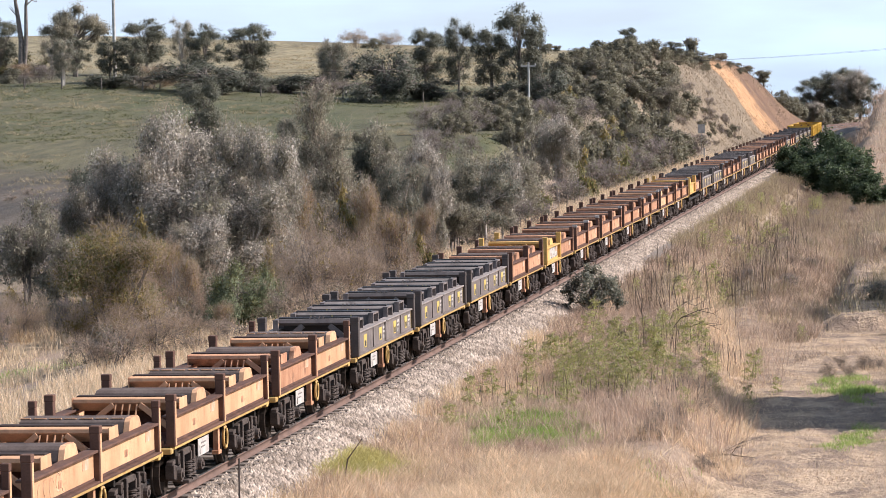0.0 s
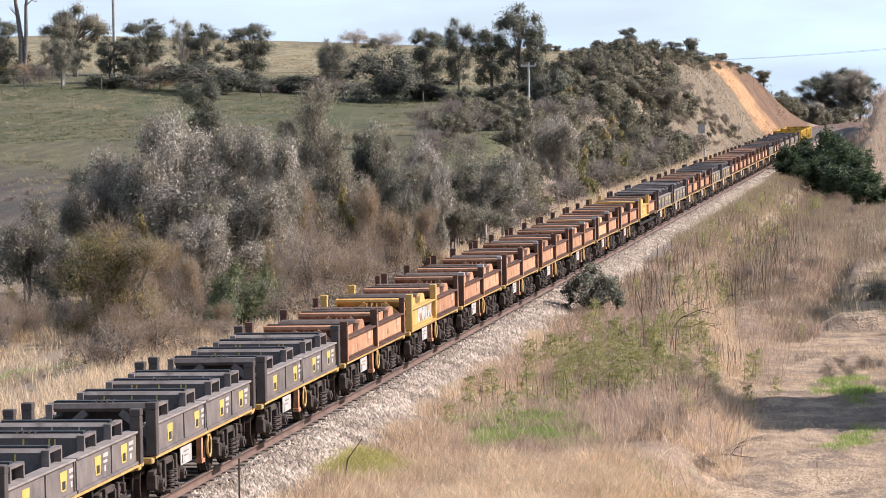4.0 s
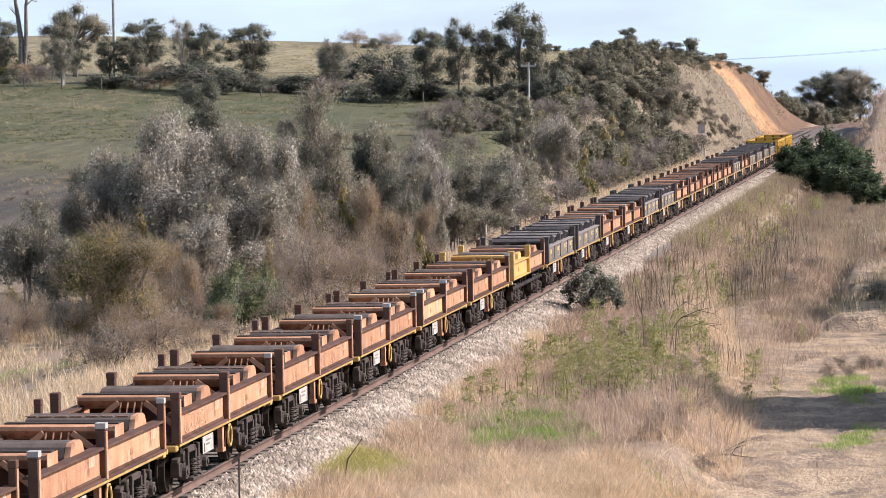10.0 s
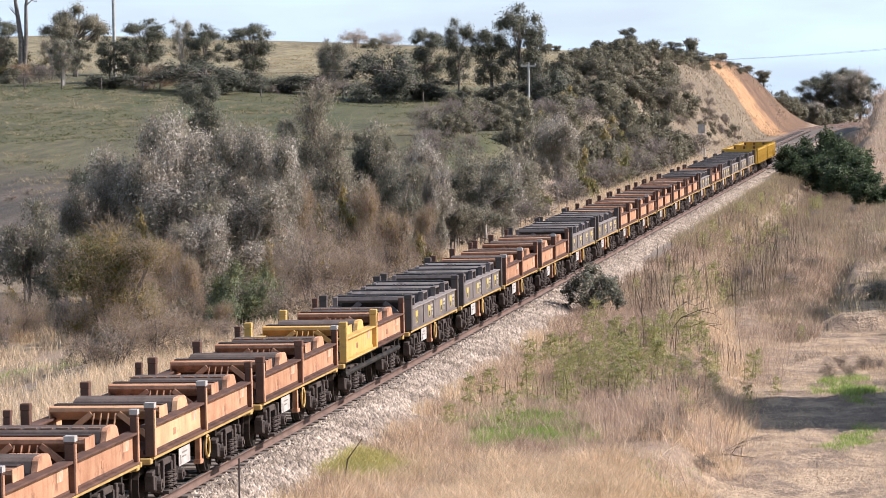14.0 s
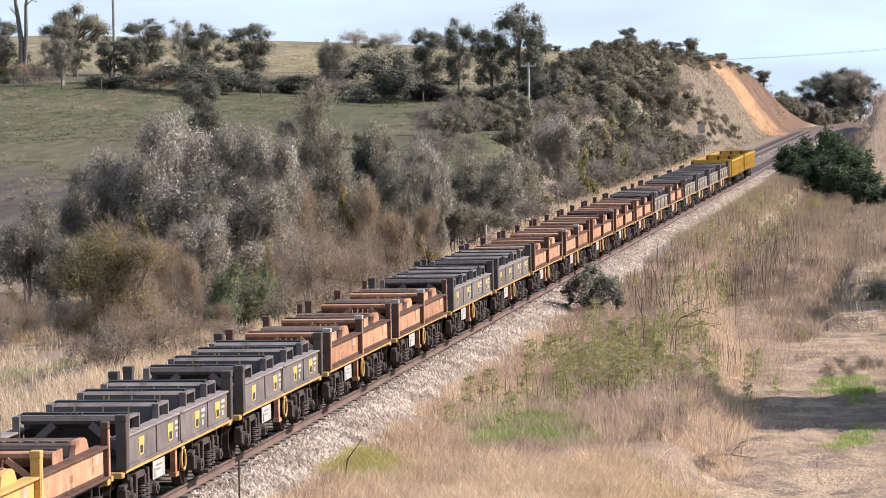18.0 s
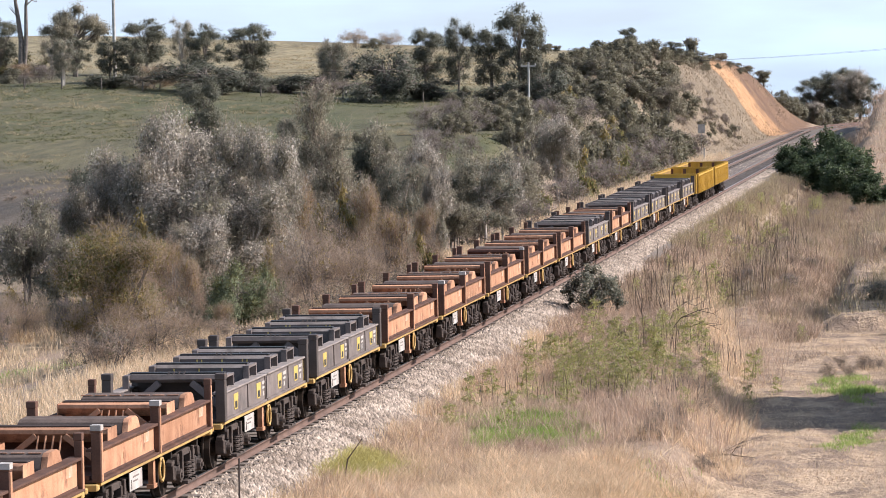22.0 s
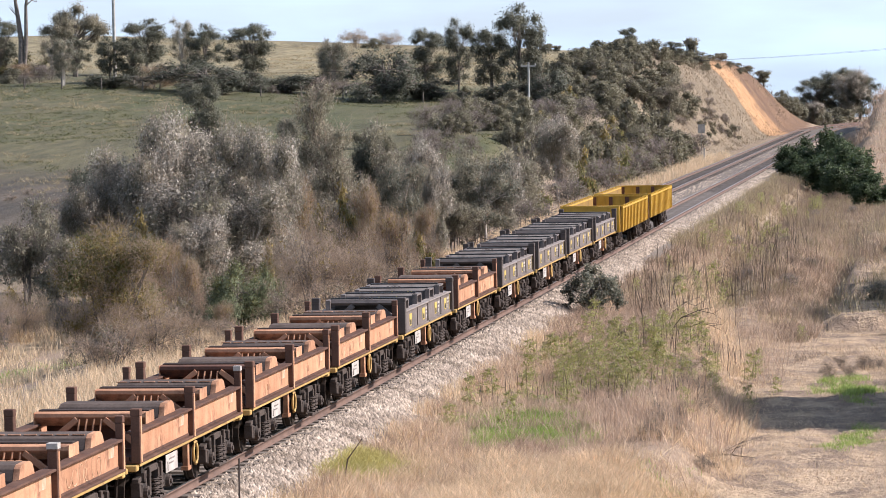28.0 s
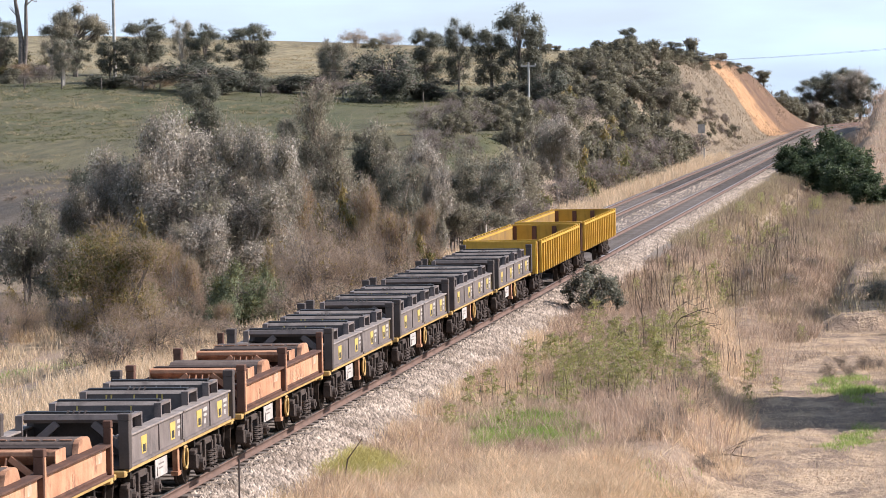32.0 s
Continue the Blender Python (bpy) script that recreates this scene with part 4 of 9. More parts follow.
def build_tail_wagon(last):
    """Yellow open wagon with ribbed sides."""
    L = TAIL_M
    root = thing("open_wagon", "bright yellow open wagon with ribbed sides, empty", "railway wagon", "wagons of the train")
    for y in (2.4, 12.2):
        add_bogie(root, y)
    part("underframe", boxes((-0.32, -0.2, 0.5, L - 0.5, 0.66, 0.98), (0.2, 0.32, 0.5, L - 0.5, 0.66, 0.98), (-1.25, 1.25, 0.5, L - 0.4, 0.84, 0.96)), SOOT, root)
    for m in (pose(0, 0, 0), pose(0, L, 0, 0, 0, 180)):
        child("coupler", W_MESH["coupler"], root, m)
        child("end_beam", W_MESH["end_beam"], root, m)
    lo, hi = 0.92, 2.07
    for sx in (-1, 1):
        xs = sorted((sx * 1.28, sx * 1.33))
        # walls darker than the ribs, for rust and shade put into the gaps
        w = part("side_wall", boxes((*xs, 1.15, L - 0.6, lo, hi)), HOPPER_INSIDE, root, "ribbed side wall, darker ochre between the ribs")
        xs = sorted((sx * 1.26, sx * 1.42))
        part("top_rail", boxes((*xs, 1.15, L - 0.6, hi - 0.10, hi - 0.03)), HOPPER_YELLOW, w)
        xs = sorted((sx * 1.33, sx * 1.43))
        y = 1.2
        rib = mesh_of("rib", boxes((*xs, 0, 0.11, lo, hi + 0.05), bevel=0.012), [HOPPER_YELLOW])
        while y < L - 0.7:
            child("rib", rib, w, pose(0, y, 0))
            y += 0.74
        xs = sorted((sx * 1.265, sx * 1.28))
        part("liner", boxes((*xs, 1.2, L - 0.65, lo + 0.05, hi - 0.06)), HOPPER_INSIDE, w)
    for y in (1.15, L - 0.66):
        part("end_wall", boxes((-1.28, 1.28, y, y + 0.06, lo, hi)), HOPPER_YELLOW, root)
        part("top_rail", boxes((-1.3, 1.3, y - 0.04, y + 0.1, hi - 0.03, hi + 0.04)), HOPPER_YELLOW, root)
        for x in (-1.2, -0.4, 0.4, 1.2):
            part("end_post", boxes((x - 0.09, x + 0.09, y - 0.08, y - 0.001, lo, hi - 0.03), (x - 0.09, x + 0.09, y + 0.061, y + 0.14, lo, hi - 0.03)), RUST_DARK, root)
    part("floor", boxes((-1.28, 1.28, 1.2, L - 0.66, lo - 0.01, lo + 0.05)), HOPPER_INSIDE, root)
    if not last:
        part("headstock_panel", boxes((-1.3, 1.3, 0.42, 0.50, 0.95, 2.02), (-1.32, 1.32, 0.40, 0.52, 2.02, 2.10)), HOPPER_YELLOW, root, "low yellow end panel")
        for sx in (-1, 1):
            xs = sorted((sx * 1.16, sx * 1.33))
            part("corner_post", boxes((*xs, 0.5, 0.72, 0.92, 2.06)), HOPPER_YELLOW, root)
    return root


MOVERS = []


def build_train():
    wagons = {"sill": build_wagon("sill"), "bare": build_wagon("bare")}
    protos = {}
    used = set()
    placed = {}

    def place(proto, key, m):
        if key not in used:
            used.add(key)
            proto.matrix_basis = m
            return proto
        return copy_thing(proto, m)

    for n, pair in enumerate(MAKEUP):
        i = n + FIRST
        y = START + i * PITCH_M
        style = "bare" if i == 13 else "sill"
        MOVERS.append((place(wagons[style], style, pose(0, y, 0)), y))
        for k, letter in enumerate(pair):
            role = ("first", "second")[k]
            key = letter + role
            if key not in protos:
                protos[key] = build_grey_cradle(role) if letter == "g" else build_coil_cradle(letter, role)
            yy = y + (0.53, 5.05)[k]
            c = place(protos[key], key, pose(0, yy, 0.0))
            placed[i, k] = (c, letter, role)
            MOVERS.append((c, yy))
    y = START + (len(MAKEUP) + FIRST) * PITCH_M
    for last in (False, True):
        w = build_tail_wagon(last)
        w.matrix_basis = pose(0, y, 0)
        MOVERS.append((w, y))
        y += TAIL_M
    # what sets single cradles apart, once all copies stand
    for (i, k), (c, letter, role) in placed.items():
        if (i, k) in ((-1, 0), (2, 1), (8, 0), (9, 1), (14, 0), (21, 1), (24, 0), (26, 1)) and letter in "ro":
            chalk_marks(c, i * 2 + k + 90)
        if (i, k) == (6, 0):
            part("painted_panel", boxes((1.161, 1.1625, 1.7, HALF - 0.35, 1.15, 1.55)), SIGN_WHITE, c, "whitish panel sprayed over the yellow paint")
            chalk_marks(c, 56, SIGN_BLACK, 1.95, 0.028)
        if (i, k) in ((7, 0), (7, 1), (8, 1), (10, 0), (10, 1), (11, 0), (12, 1), (16, 0), (17, 0), (22, 1), (4, 1), (21, 0)) and letter not in "gy":
            r = 0.096 if role == "first" else 0.076
            for py in ((0.08, HALF) if role == "first" else (HALF - 0.08,)):
                part("post_cap", boxes((POST_X - r, POST_X + r, py - r, py + r, POST_TOP - 0.09, POST_TOP + 0.004)), SIGN_WHITE, c, "whitish painted post cap")


build_train()

# how far the train has come, in wagon lengths
TRAVEL = [(0, 0.0), (3, 2.36), (6, 4.75), (9, 7.157), (13, 10.363), (17, 13.578), (20, 15.975), (24, 19.135), (27.5, 21.885), (32, 25.36)]


WHEEL_RADIUS = 0.418


def travelled(t):
    """Metres the train has come at t."""
    for (a, sa), (b, sb) in zip(TRAVEL, TRAVEL[1:]):
        if t <= b:
            return (sa + (sb - sa) * (t - a) / (b - a)) * PITCH_M
    return TRAVEL[-1][1] * PITCH_M


def motions():
    for ob, y in MOVERS:
        m0 = ob.matrix_basis.copy()
        walk(ob, [(t, Matrix.Translation((0, -s * PITCH_M, 0)) @ m0) for t, s in TRAVEL])
    # the wheels roll on the rails
    spin = [(k / 15, travelled(k / 15) / WHEEL_RADIUS) for k in range(0, 481)]
    for ob in list(scene.objects):
        if ob.name.split(".")[0] == "wheelset":
            at = Matrix.Translation(ob.matrix_basis.translation)
            walk(ob, [(t, at @ Matrix.Rotation(a, 4, "X")) for t, a in spin])


# ---- trees, bushes and grass ----
def leaf_mesh(name, lobes, count, size, seed, mat, clump=0.5, per=26, droop=0.0, long=1.6, fill=2.3, round_light=True, rough=0.42, up=0.22):
    """Leaves in clumps spread over ellipsoid lobes (x, y, z, rx, ry, rz); each leaf a small pointed blade."""
    rng = np.random.default_rng(seed)
    vol = np.array([(l[3] * l[4] * l[5]) ** 0.72 for l in lobes])
    clumps = max(3, count // per)
    which = rng.choice(len(lobes), clumps, p=vol / vol.sum())
    L = np.array(lobes)[which]
    d = rng.normal(size=(clumps, 3))
    d /= np.linalg.norm(d, axis=1)[:, None]
    r = rng.uniform(0.35, 1.0, clumps) ** 0.55 * rng.uniform(0.82, 1.02, clumps)
    centre = L[:, :3] + d * r[:, None] * L[:, 3:]
    own = rng.integers(0, clumps, count)
    spread = clump * rng.uniform(0.5, 1.35, clumps)
    ball = rng.normal(size=(count, 3))
    ball *= (rng.uniform(0, 1, count) ** 0.45 / np.linalg.norm(ball, axis=1))[:, None]
    p = centre[own] + ball * (spread[own] * 0.8)[:, None] * np.array([1, 1, 0.8])
    a = rng.normal(size=(count, 3)) + np.array([0, 0, -droop])
    a /= np.linalg.norm(a, axis=1)[:, None]
    b = np.cross(a, rng.normal(size=(count, 3)))
    b /= np.linalg.norm(b, axis=1)[:, None] + 1e-6
    s = size * rng.uniform(0.6, 1.4, count)[:, None]
    # larger leaves deep inside close the crown
    deep = count // 9
    w2 = np.array(lobes)[rng.choice(len(lobes), deep, p=vol / vol.sum())]
    d2 = rng.normal(size=(deep, 3))
    d2 /= np.linalg.norm(d2, axis=1)[:, None]
    p[:deep] = w2[:, :3] + d2 * rng.uniform(0, 0.68, deep)[:, None] * w2[:, 3:]
    s[:deep] *= fill
    # shading follows the round of lobe and clump more than the single blade
    home = L[own]
    out = (p - home[:, :3]) / home[:, 3:]
    out[:deep] = d2
    out = 0.50 * out / (np.linalg.norm(out, axis=1)[:, None] + 1e-6) + 0.42 * ball + rough * rng.normal(size=(count, 3)) + np.array([0, 0, up])
    out /= np.linalg.norm(out, axis=1)[:, None] + 1e-6
    face = np.cross(2 * b, a + b)
    b[(face * out).sum(1) < 0] *= -1
    v = np.stack([p - b * s * 0.42, p + b * s * 0.42, p + a * s * long], 1).reshape(-1, 3)
    f = np.arange(3 * count).reshape(-1, 3)
    me = mesh_from(name, v, f, [mat], True)
    if round_light:
        me.normals_split_custom_set_from_vertices(np.repeat(out, 3, axis=0).tolist())
    return me


def twig_mesh(name, lobes, count, length, seed, mat, width=0.012, up=0.7):
    """Fine bare twigs: long thin blades that fan outward and up."""
    rng = np.random.default_rng(seed)
    L = np.array(lobes)[rng.integers(0, len(lobes), count)]
    d = rng.normal(size=(count, 3))
    d /= np.linalg.norm(d, axis=1)[:, None]
    p = L[:, :3] + d * (rng.uniform(0.1, 0.95, count) ** 0.5)[:, None] * L[:, 3:]
    base = np.array([L[:, 0], L[:, 1], L[:, 2] - L[:, 5]]).T
    a = (p - base) / (np.linalg.norm(p - base, axis=1)[:, None] + 0.01) + rng.normal(size=(count, 3)) * 0.75 + np.array([0, 0, up * 0.1])
    a /= np.linalg.norm(a, axis=1)[:, None]
    b = np.cross(a, rng.normal(size=(count, 3)))
    b /= np.linalg.norm(b, axis=1)[:, None] + 1e-6
    s = length * rng.uniform(0.4, 1.3, count)[:, None]
    v = np.stack([p - b * width, p + b * width, p + a * s], 1).reshape(-1, 3)
    return mesh_from(name, v, np.arange(3 * count).reshape(-1, 3), [mat])


def limb_mesh(name, height, lobes, radius, seed, mat, stems=1, lean=0.0):
    """Tapered trunk or stems, with a limb bent out to every lobe."""
    rng = random.Random(seed)
    vs, fs = [], []

    def add(pts, rad, sides=6):
        v, f = tube_arrays(pts, rad, sides)
        o = len(vs)
        vs.extend(v)
        fs.extend(tuple(i + o for i in q) for q in f)

    for s in range(stems):
        dx, dy = (rng.uniform(-0.4, 0.4) * stems * 0.3, rng.uniform(-0.4, 0.4) * stems * 0.3)
        top = height * rng.uniform(0.6, 0.72)
        pts = [(dx * 0.3, dy * 0.3, -0.3), (dx * 0.6, dy * 0.6, top * 0.3), (dx + lean * 0.5 + rng.uniform(-0.15, 0.15), dy, top * 0.65), (dx + lean + rng.uniform(-0.3, 0.3), dy + rng.uniform(-0.3, 0.3), top)]
        r = radius / math.sqrt(stems)
        add(pts, [r * 1.25, r, r * 0.7, r * 0.3], 6 if stems < 4 else 4)
        for l in lobes:
            if stems > 1 and rng.random() < 0.4:
                continue
            z0 = top * rng.uniform(0.35, 0.8)
            k = z0 / top
            st = (dx * k + lean * k, dy * k, z0)
            en = (l[0] + rng.uniform(-0.3, 0.3) * l[3], l[1] + rng.uniform(-0.3, 0.3) * l[4], l[2] + 0.35 * l[5])
            mid = [(a + b) / 2 + rng.uniform(-0.12, 0.12) * height * 0.3 for a, b in zip(st, en)]
            add([st, mid, en], [r * 0.5, r * 0.32, r * 0.08], 5 if stems < 4 else 3)
            for _ in range(3 if stems < 4 else 1):
                e2 = [c + rng.uniform(-0.75, 0.75) * q for c, q in zip(l[:3], l[3:])]
                add([mid, [(a + b) / 2 + rng.uniform(-0.1, 0.1) for a, b in zip(mid, e2)], e2], [r * 0.25, r * 0.16, r * 0.04], 3)
    return mesh_from(name, vs, fs, [mat], True)


def lobes_for(shape, seed):
    """Lobes of a crown of unit height and about unit half-width 0.42."""
    rng = random.Random(seed)
    out = []
    if shape == "round":
        for k in range(16):
            a = k * 2.4 + rng.uniform(-0.5, 0.5)
            z = rng.uniform(0.26, 0.88)
            r = rng.uniform(0.05, 0.34) * math.sqrt(max(0.1, 1 - ((z - 0.52) / 0.46) ** 2))
            q = rng.uniform(0.09, 0.19)
            out.append((r * math.cos(a), r * math.sin(a), z, q * 1.1, q * 1.1, q * rng.uniform(0.75, 1.1)))
    elif shape == "gum":
        for k in range(24):
            a = k * 2.4 + rng.uniform(-0.6, 0.6)
            z = 0.28 + 0.64 * ((k * 7) % 24) / 24 + rng.uniform(-0.05, 0.05)
            r = rng.uniform(0.35, 1.0) * 0.34 * math.sqrt(max(0.08, 1 - ((z - 0.56) / 0.42) ** 2))
            q = rng.uniform(0.07, 0.135)
            out.append((r * math.cos(a), r * math.sin(a), z, q * 1.25, q * 1.25, q * 0.8))
    elif shape == "column":
        for k in range(10):
            z = 0.15 + 0.75 * k / 9
            w = 0.22 * (1.15 - z)
            a = k * 2.4
            out.append((w * 0.7 * math.cos(a), w * 0.7 * math.sin(a), z, 0.10 + w * 0.45, 0.10 + w * 0.45, 0.11))
    elif shape == "umbrella":
        for k in range(18):
            a = k * 2.4 + rng.uniform(-0.4, 0.4)
            r = 0.40 * math.sqrt((k + 0.5) / 18)
            out.append((r * math.cos(a), r * math.sin(a), 0.84 - 0.75 * r + rng.uniform(-0.09, 0.07), rng.uniform(0.08, 0.14), rng.uniform(0.08, 0.14), 0.075))
    elif shape == "mound":
        for k in range(18):
            a = k * 2.4 + rng.uniform(-0.5, 0.5)
            r = 0.42 * math.sqrt((k + 0.3) / 18)
            q = rng.uniform(0.09, 0.19)
            top = 0.86 - 1.5 * r * r
            out.append((r * math.cos(a), r * math.sin(a), rng.uniform(0.25, 1.0) * top - 0.3 * q, q, q, q * rng.uniform(0.8, 1.5)))
    return out


PLANTS = {}


def plant_kind(key, shape, height, seed, crown, leaves, size, bark, radius, stems=1, twigs=None, twig_count=0, clump=0.5, per=26, droop=0.3, long=1.6, lean=0.0, leaf2=None, leaves2=0, fine=0.012):
    """Meshes of one kind of plant at full size: limbs, crown, and twigs or a second crown colour where it has them."""
    lobes = [tuple(c * height for c in l) for l in lobes_for(shape, seed)]
    far = key in ("thick", "thickb", "thickf", "thickg", "thickn", "hill", "hillb", "hillc", "hilld", "far", "umb")
    rough, up = (0.20, 0.38) if far else (0.42, 0.22)
    parts = [] if radius == 0 else [("trunk", limb_mesh(key + "_limbs", height, lobes, radius, seed, bark, stems, lean))]
    if leaves:
        parts.append(("crown", leaf_mesh(key + "_crown", lobes, leaves, size, seed, crown, clump, per, droop, long, round_light=key != "weed", rough=rough, up=up)))
    if leaves2:
        parts.append(("side_crown", leaf_mesh(key + "_side_crown", lobes[: max(3, len(lobes) // 2)], leaves2, size, seed + 9, leaf2, clump, per, droop, long, rough=rough, up=up)))
    if twigs is not None:
        parts.append(("brushwood", twig_mesh(key + "_twigs", lobes, twig_count, height * 0.11, seed + 5, twigs, fine)))
    PLANTS[key] = (height, parts)


def plant(key, name, label, category, x, y, h, wide=1.0, turn=0.0, group="", sink=0.1):
    h0, parts = PLANTS[key]
    root = thing(name, label, category, group, pose(x, y, ground(x, y) - sink - (0.12 * h if key[:5] == "thick" else 0), 0, 0, turn))
    s = h / h0
    root.scale = (s * wide, s * wide, s)
    for pn, me in parts:
        c = child(pn, me, root)
        if pn == "brushwood":
            tagged(c, kind="stuff")
    return root


plant_kind("silver", "round", 8.0, 11, LEAF_SILVER, 24000, 0.076, BARK_PALE, 0.16, 3, TWIG, 1200, 0.75, 24, 0.5, 1.7, leaf2=LEAF_GUM, leaves2=10000)
plant_kind("silverb", "round", 7.0, 23, LEAF_SILVER, 17000, 0.074, BARK_PALE, 0.13, 3, TWIG, 1400, 0.7, 24, 0.5, 1.7, leaf2=LEAF_GUM, leaves2=12000)
plant_kind("gum", "gum", 6.0, 31, LEAF_TEAL, 13000, 0.058, BARK_PALE, 0.12, 2, TWIG, 900, 0.6, 22, 0.6, 1.8, leaf2=LEAF_GUM, leaves2=4500)
plant_kind("gumb", "round", 6.5, 37, LEAF_GUM, 12000, 0.074, BARK, 0.12, 3, TWIG_PURPLE, 900, 0.6, 24, 0.5, 1.7)
plant_kind("dark", "round", 6.0, 41, LEAF_DARK, 20000, 0.08, BARK, 0.14, 1, None, 0, 0.5, 28)
plant_kind("yellow", "round", 4.6, 43, LEAF_YELLOW, 9500, 0.042, BARK, 0.10, 7, TWIG, 6500, 0.6, 12, leaf2=LEAF_OLIVE, leaves2=8000, fine=0.006)
plant_kind("brown", "mound", 4.5, 47, LEAF_YELLOW, 1500, 0.035, BARK, 0.08, 8, TWIG, 6000, 0.5, 12, fine=0.006)
plant_kind("brownb", "mound", 2.5, 53, LEAF_HILL, 500, 0.035, BARK, 0.05, 6, TWIG, 1700, fine=0.006)
plant_kind("red", "mound", 3.8, 59, LEAF_RED, 5000, 0.042, BARK, 0.07, 5, TWIG, 5000, 0.6, 14, leaf2=LEAF_YELLOW, leaves2=1800, fine=0.007)
plant_kind("teal", "mound", 3.5, 61, LEAF_FERN, 9500, 0.05, BARK, 0.07, 4, None, 0, 0.45, 24, leaf2=LEAF_OLIVE, leaves2=2500)
plant_kind("column", "column", 8.6, 67, LEAF_GUM, 15000, 0.07, BARK, 0.15, 1, TWIG, 900, 0.6, 22, 0.6, 1.7, leaf2=LEAF_SILVER, leaves2=6000)
plant_kind("hill", "gum", 7.0, 71, LEAF_RIDGE, 15000, 0.08, BARK, 0.16, 2, None, 0, 0.6, 22)
plant_kind("hillb", "gum", 8.0, 73, LEAF_RIDGE, 16000, 0.085, BARK, 0.18, 2, None, 0, 0.6, 22)
plant_kind("hillc", "gum", 7.0, 75, LEAF_GUM, 7000, 0.075, BARK_PALE, 0.16, 3, TWIG, 900, 0.5, 18)
plant_kind("hilld", "mound", 3.0, 79, LEAF_DARK, 6500, 0.066, BARK, 0.08, 3, TWIG_PURPLE, 500, 0.5, 20)
plant_kind("umb", "umbrella", 10.0, 83, LEAF_GUM, 24000, 0.10, BARK, 0.3, 1, TWIG, 700, 0.9, 22)
plant_kind("thick", "mound", 4.0, 89, LEAF_GUM, 4200, 0.085, BARK, 0.08, 4, TWIG_PURPLE, 900, 0.5, 20)
plant_kind("thickb", "mound", 4.0, 97, LEAF_HILL, 5600, 0.09, BARK, 0.08, 4, TWIG_PURPLE, 300, 0.5, 20)
plant_kind("thickg", "mound", 3.6, 101, LEAF_OLIVE, 2400, 0.1, BARK, 0.08, 4, TWIG, 600, 0.5, 20, leaf2=LEAF_YELLOW, leaves2=1800)
plant_kind("purple", "mound", 3.2, 103, LEAF_HILL, 500, 0.08, BARK, 0.06, 6, TWIG_PURPLE, 1700)
plant_kind("bush", "mound", 1.6, 107, LEAF_TEAL, 5500, 0.036, BARK, 0.04, 5, None, 0, 0.16, 20, leaf2=LEAF_GUM, leaves2=2600)
plant_kind("rbush", "mound", 5.0, 109, LEAF_BUSH, 11000, 0.115, BARK, 0.12, 4, None, 0, 0.5, 26)
plant_kind("far", "round", 4.0, 113, LEAF_HILL, 1500, 0.2, BARK, 0.1, 2, TWIG_PURPLE, 500, 0.6, 16)
plant_kind("weed", "column", 1.2, 127, LEAF_WEED, 620, 0.024, STALK, 0, 5, TWIG, 60, 0.09, 14, -0.3, 2.6)
plant_kind("shade", "round", 7.0, 131, LEAF_DARK, 22000, 0.40, BARK, 0.16, 1, None, 0, 0.6, 26, leaf2=LEAF_DARK, leaves2=18000)
plant_kind("thickf", "mound", 4.0, 137, LEAF_HILL, 3200, 0.12, BARK, 0.08, 4, TWIG_PURPLE, 250, 0.5, 20)
plant_kind("thickn", "mound", 4.0, 139, LEAF_HILL, 3200, 0.105, BARK, 0.08, 4, TWIG_PURPLE, 700, 0.5, 20)


# ---- each tree and bush in its place ----
plant("gumb", "gum_tree", "dull grey-green gum tree behind the straw flat", "tree", -22.2, 134.0, 5.6, 0.75, 20, "creek trees")
plant("gumb", "gum_tree", "dull grey-green gum tree behind the straw flat", "tree", -19.6, 130.5, 5.2, 0.62, 140, "creek trees")
plant("silverb", "gum_tree", "dull grey-green gum tree behind the straw flat", "tree", -20.8, 138.0, 5.6, 0.6, 250, "creek trees")
plant("gumb", "gum_tree", "dull grey-green gum tree behind the straw flat", "tree", -17.9, 134.0, 4.6, 0.6, 300, "creek trees")
plant("brown", "gum_tree", "dull grey-green gum tree behind the straw flat", "tree", -20.5, 127.5, 2.6, 1.0, 60, "creek trees")
plant("brown", "gum_tree", "dull grey-green gum tree behind the straw flat", "tree", -23.2, 128.5, 2.8, 1.0, 160, "creek trees")
plant("dark", "wattle_tree", "dense dark green tree behind the gums", "tree", -22.3, 146.0, 5.94, 0.64, 66, "creek trees")
plant("dark", "wattle_tree", "dense dark green tree behind the gums", "tree", -20.1, 142.2, 5.78, 0.45, 189, "creek trees")
plant("yellow", "autumn_tree", "rounded bush turning yellow above bare brown twigs", "bush", -11.2, 106.1, 4.82, 1.01, 309, "")
plant("brown", "bare_shrub", "leafless brown twiggy shrub beside the line", "shrub", -9.6, 104.2, 2.60, 1.34, 242, "bare shrubs")
plant("brownb", "bare_shrub", "low tangled brown shrub in dry grass", "shrub", -10.5, 102.0, 2.30, 1.34, 320, "bare shrubs")
plant("brownb", "bare_shrub", "low tangled brown shrub in dry grass", "shrub", -8.5, 104.3, 1.47, 1.78, 33, "bare shrubs")
plant("silver", "gum_tree", "silver-leaved gum tree with pale twigs by the creek", "tree", -16.8, 137.8, 8.15, 0.77, 240, "creek trees")
plant("silver", "gum_tree", "silver-leaved gum tree with pale twigs by the creek", "tree", -19.1, 139.4, 6.88, 0.77, 132, "creek trees")
plant("silver", "gum_tree", "silver-leaved gum tree with pale twigs by the creek", "tree", -15.0, 139.0, 7.02, 1.02, 282, "creek trees")
plant("silver", "gum_tree", "silver-leaved gum tree with pale twigs by the creek", "tree", -15.5, 133.8, 6.03, 1.19, 119, "creek trees")
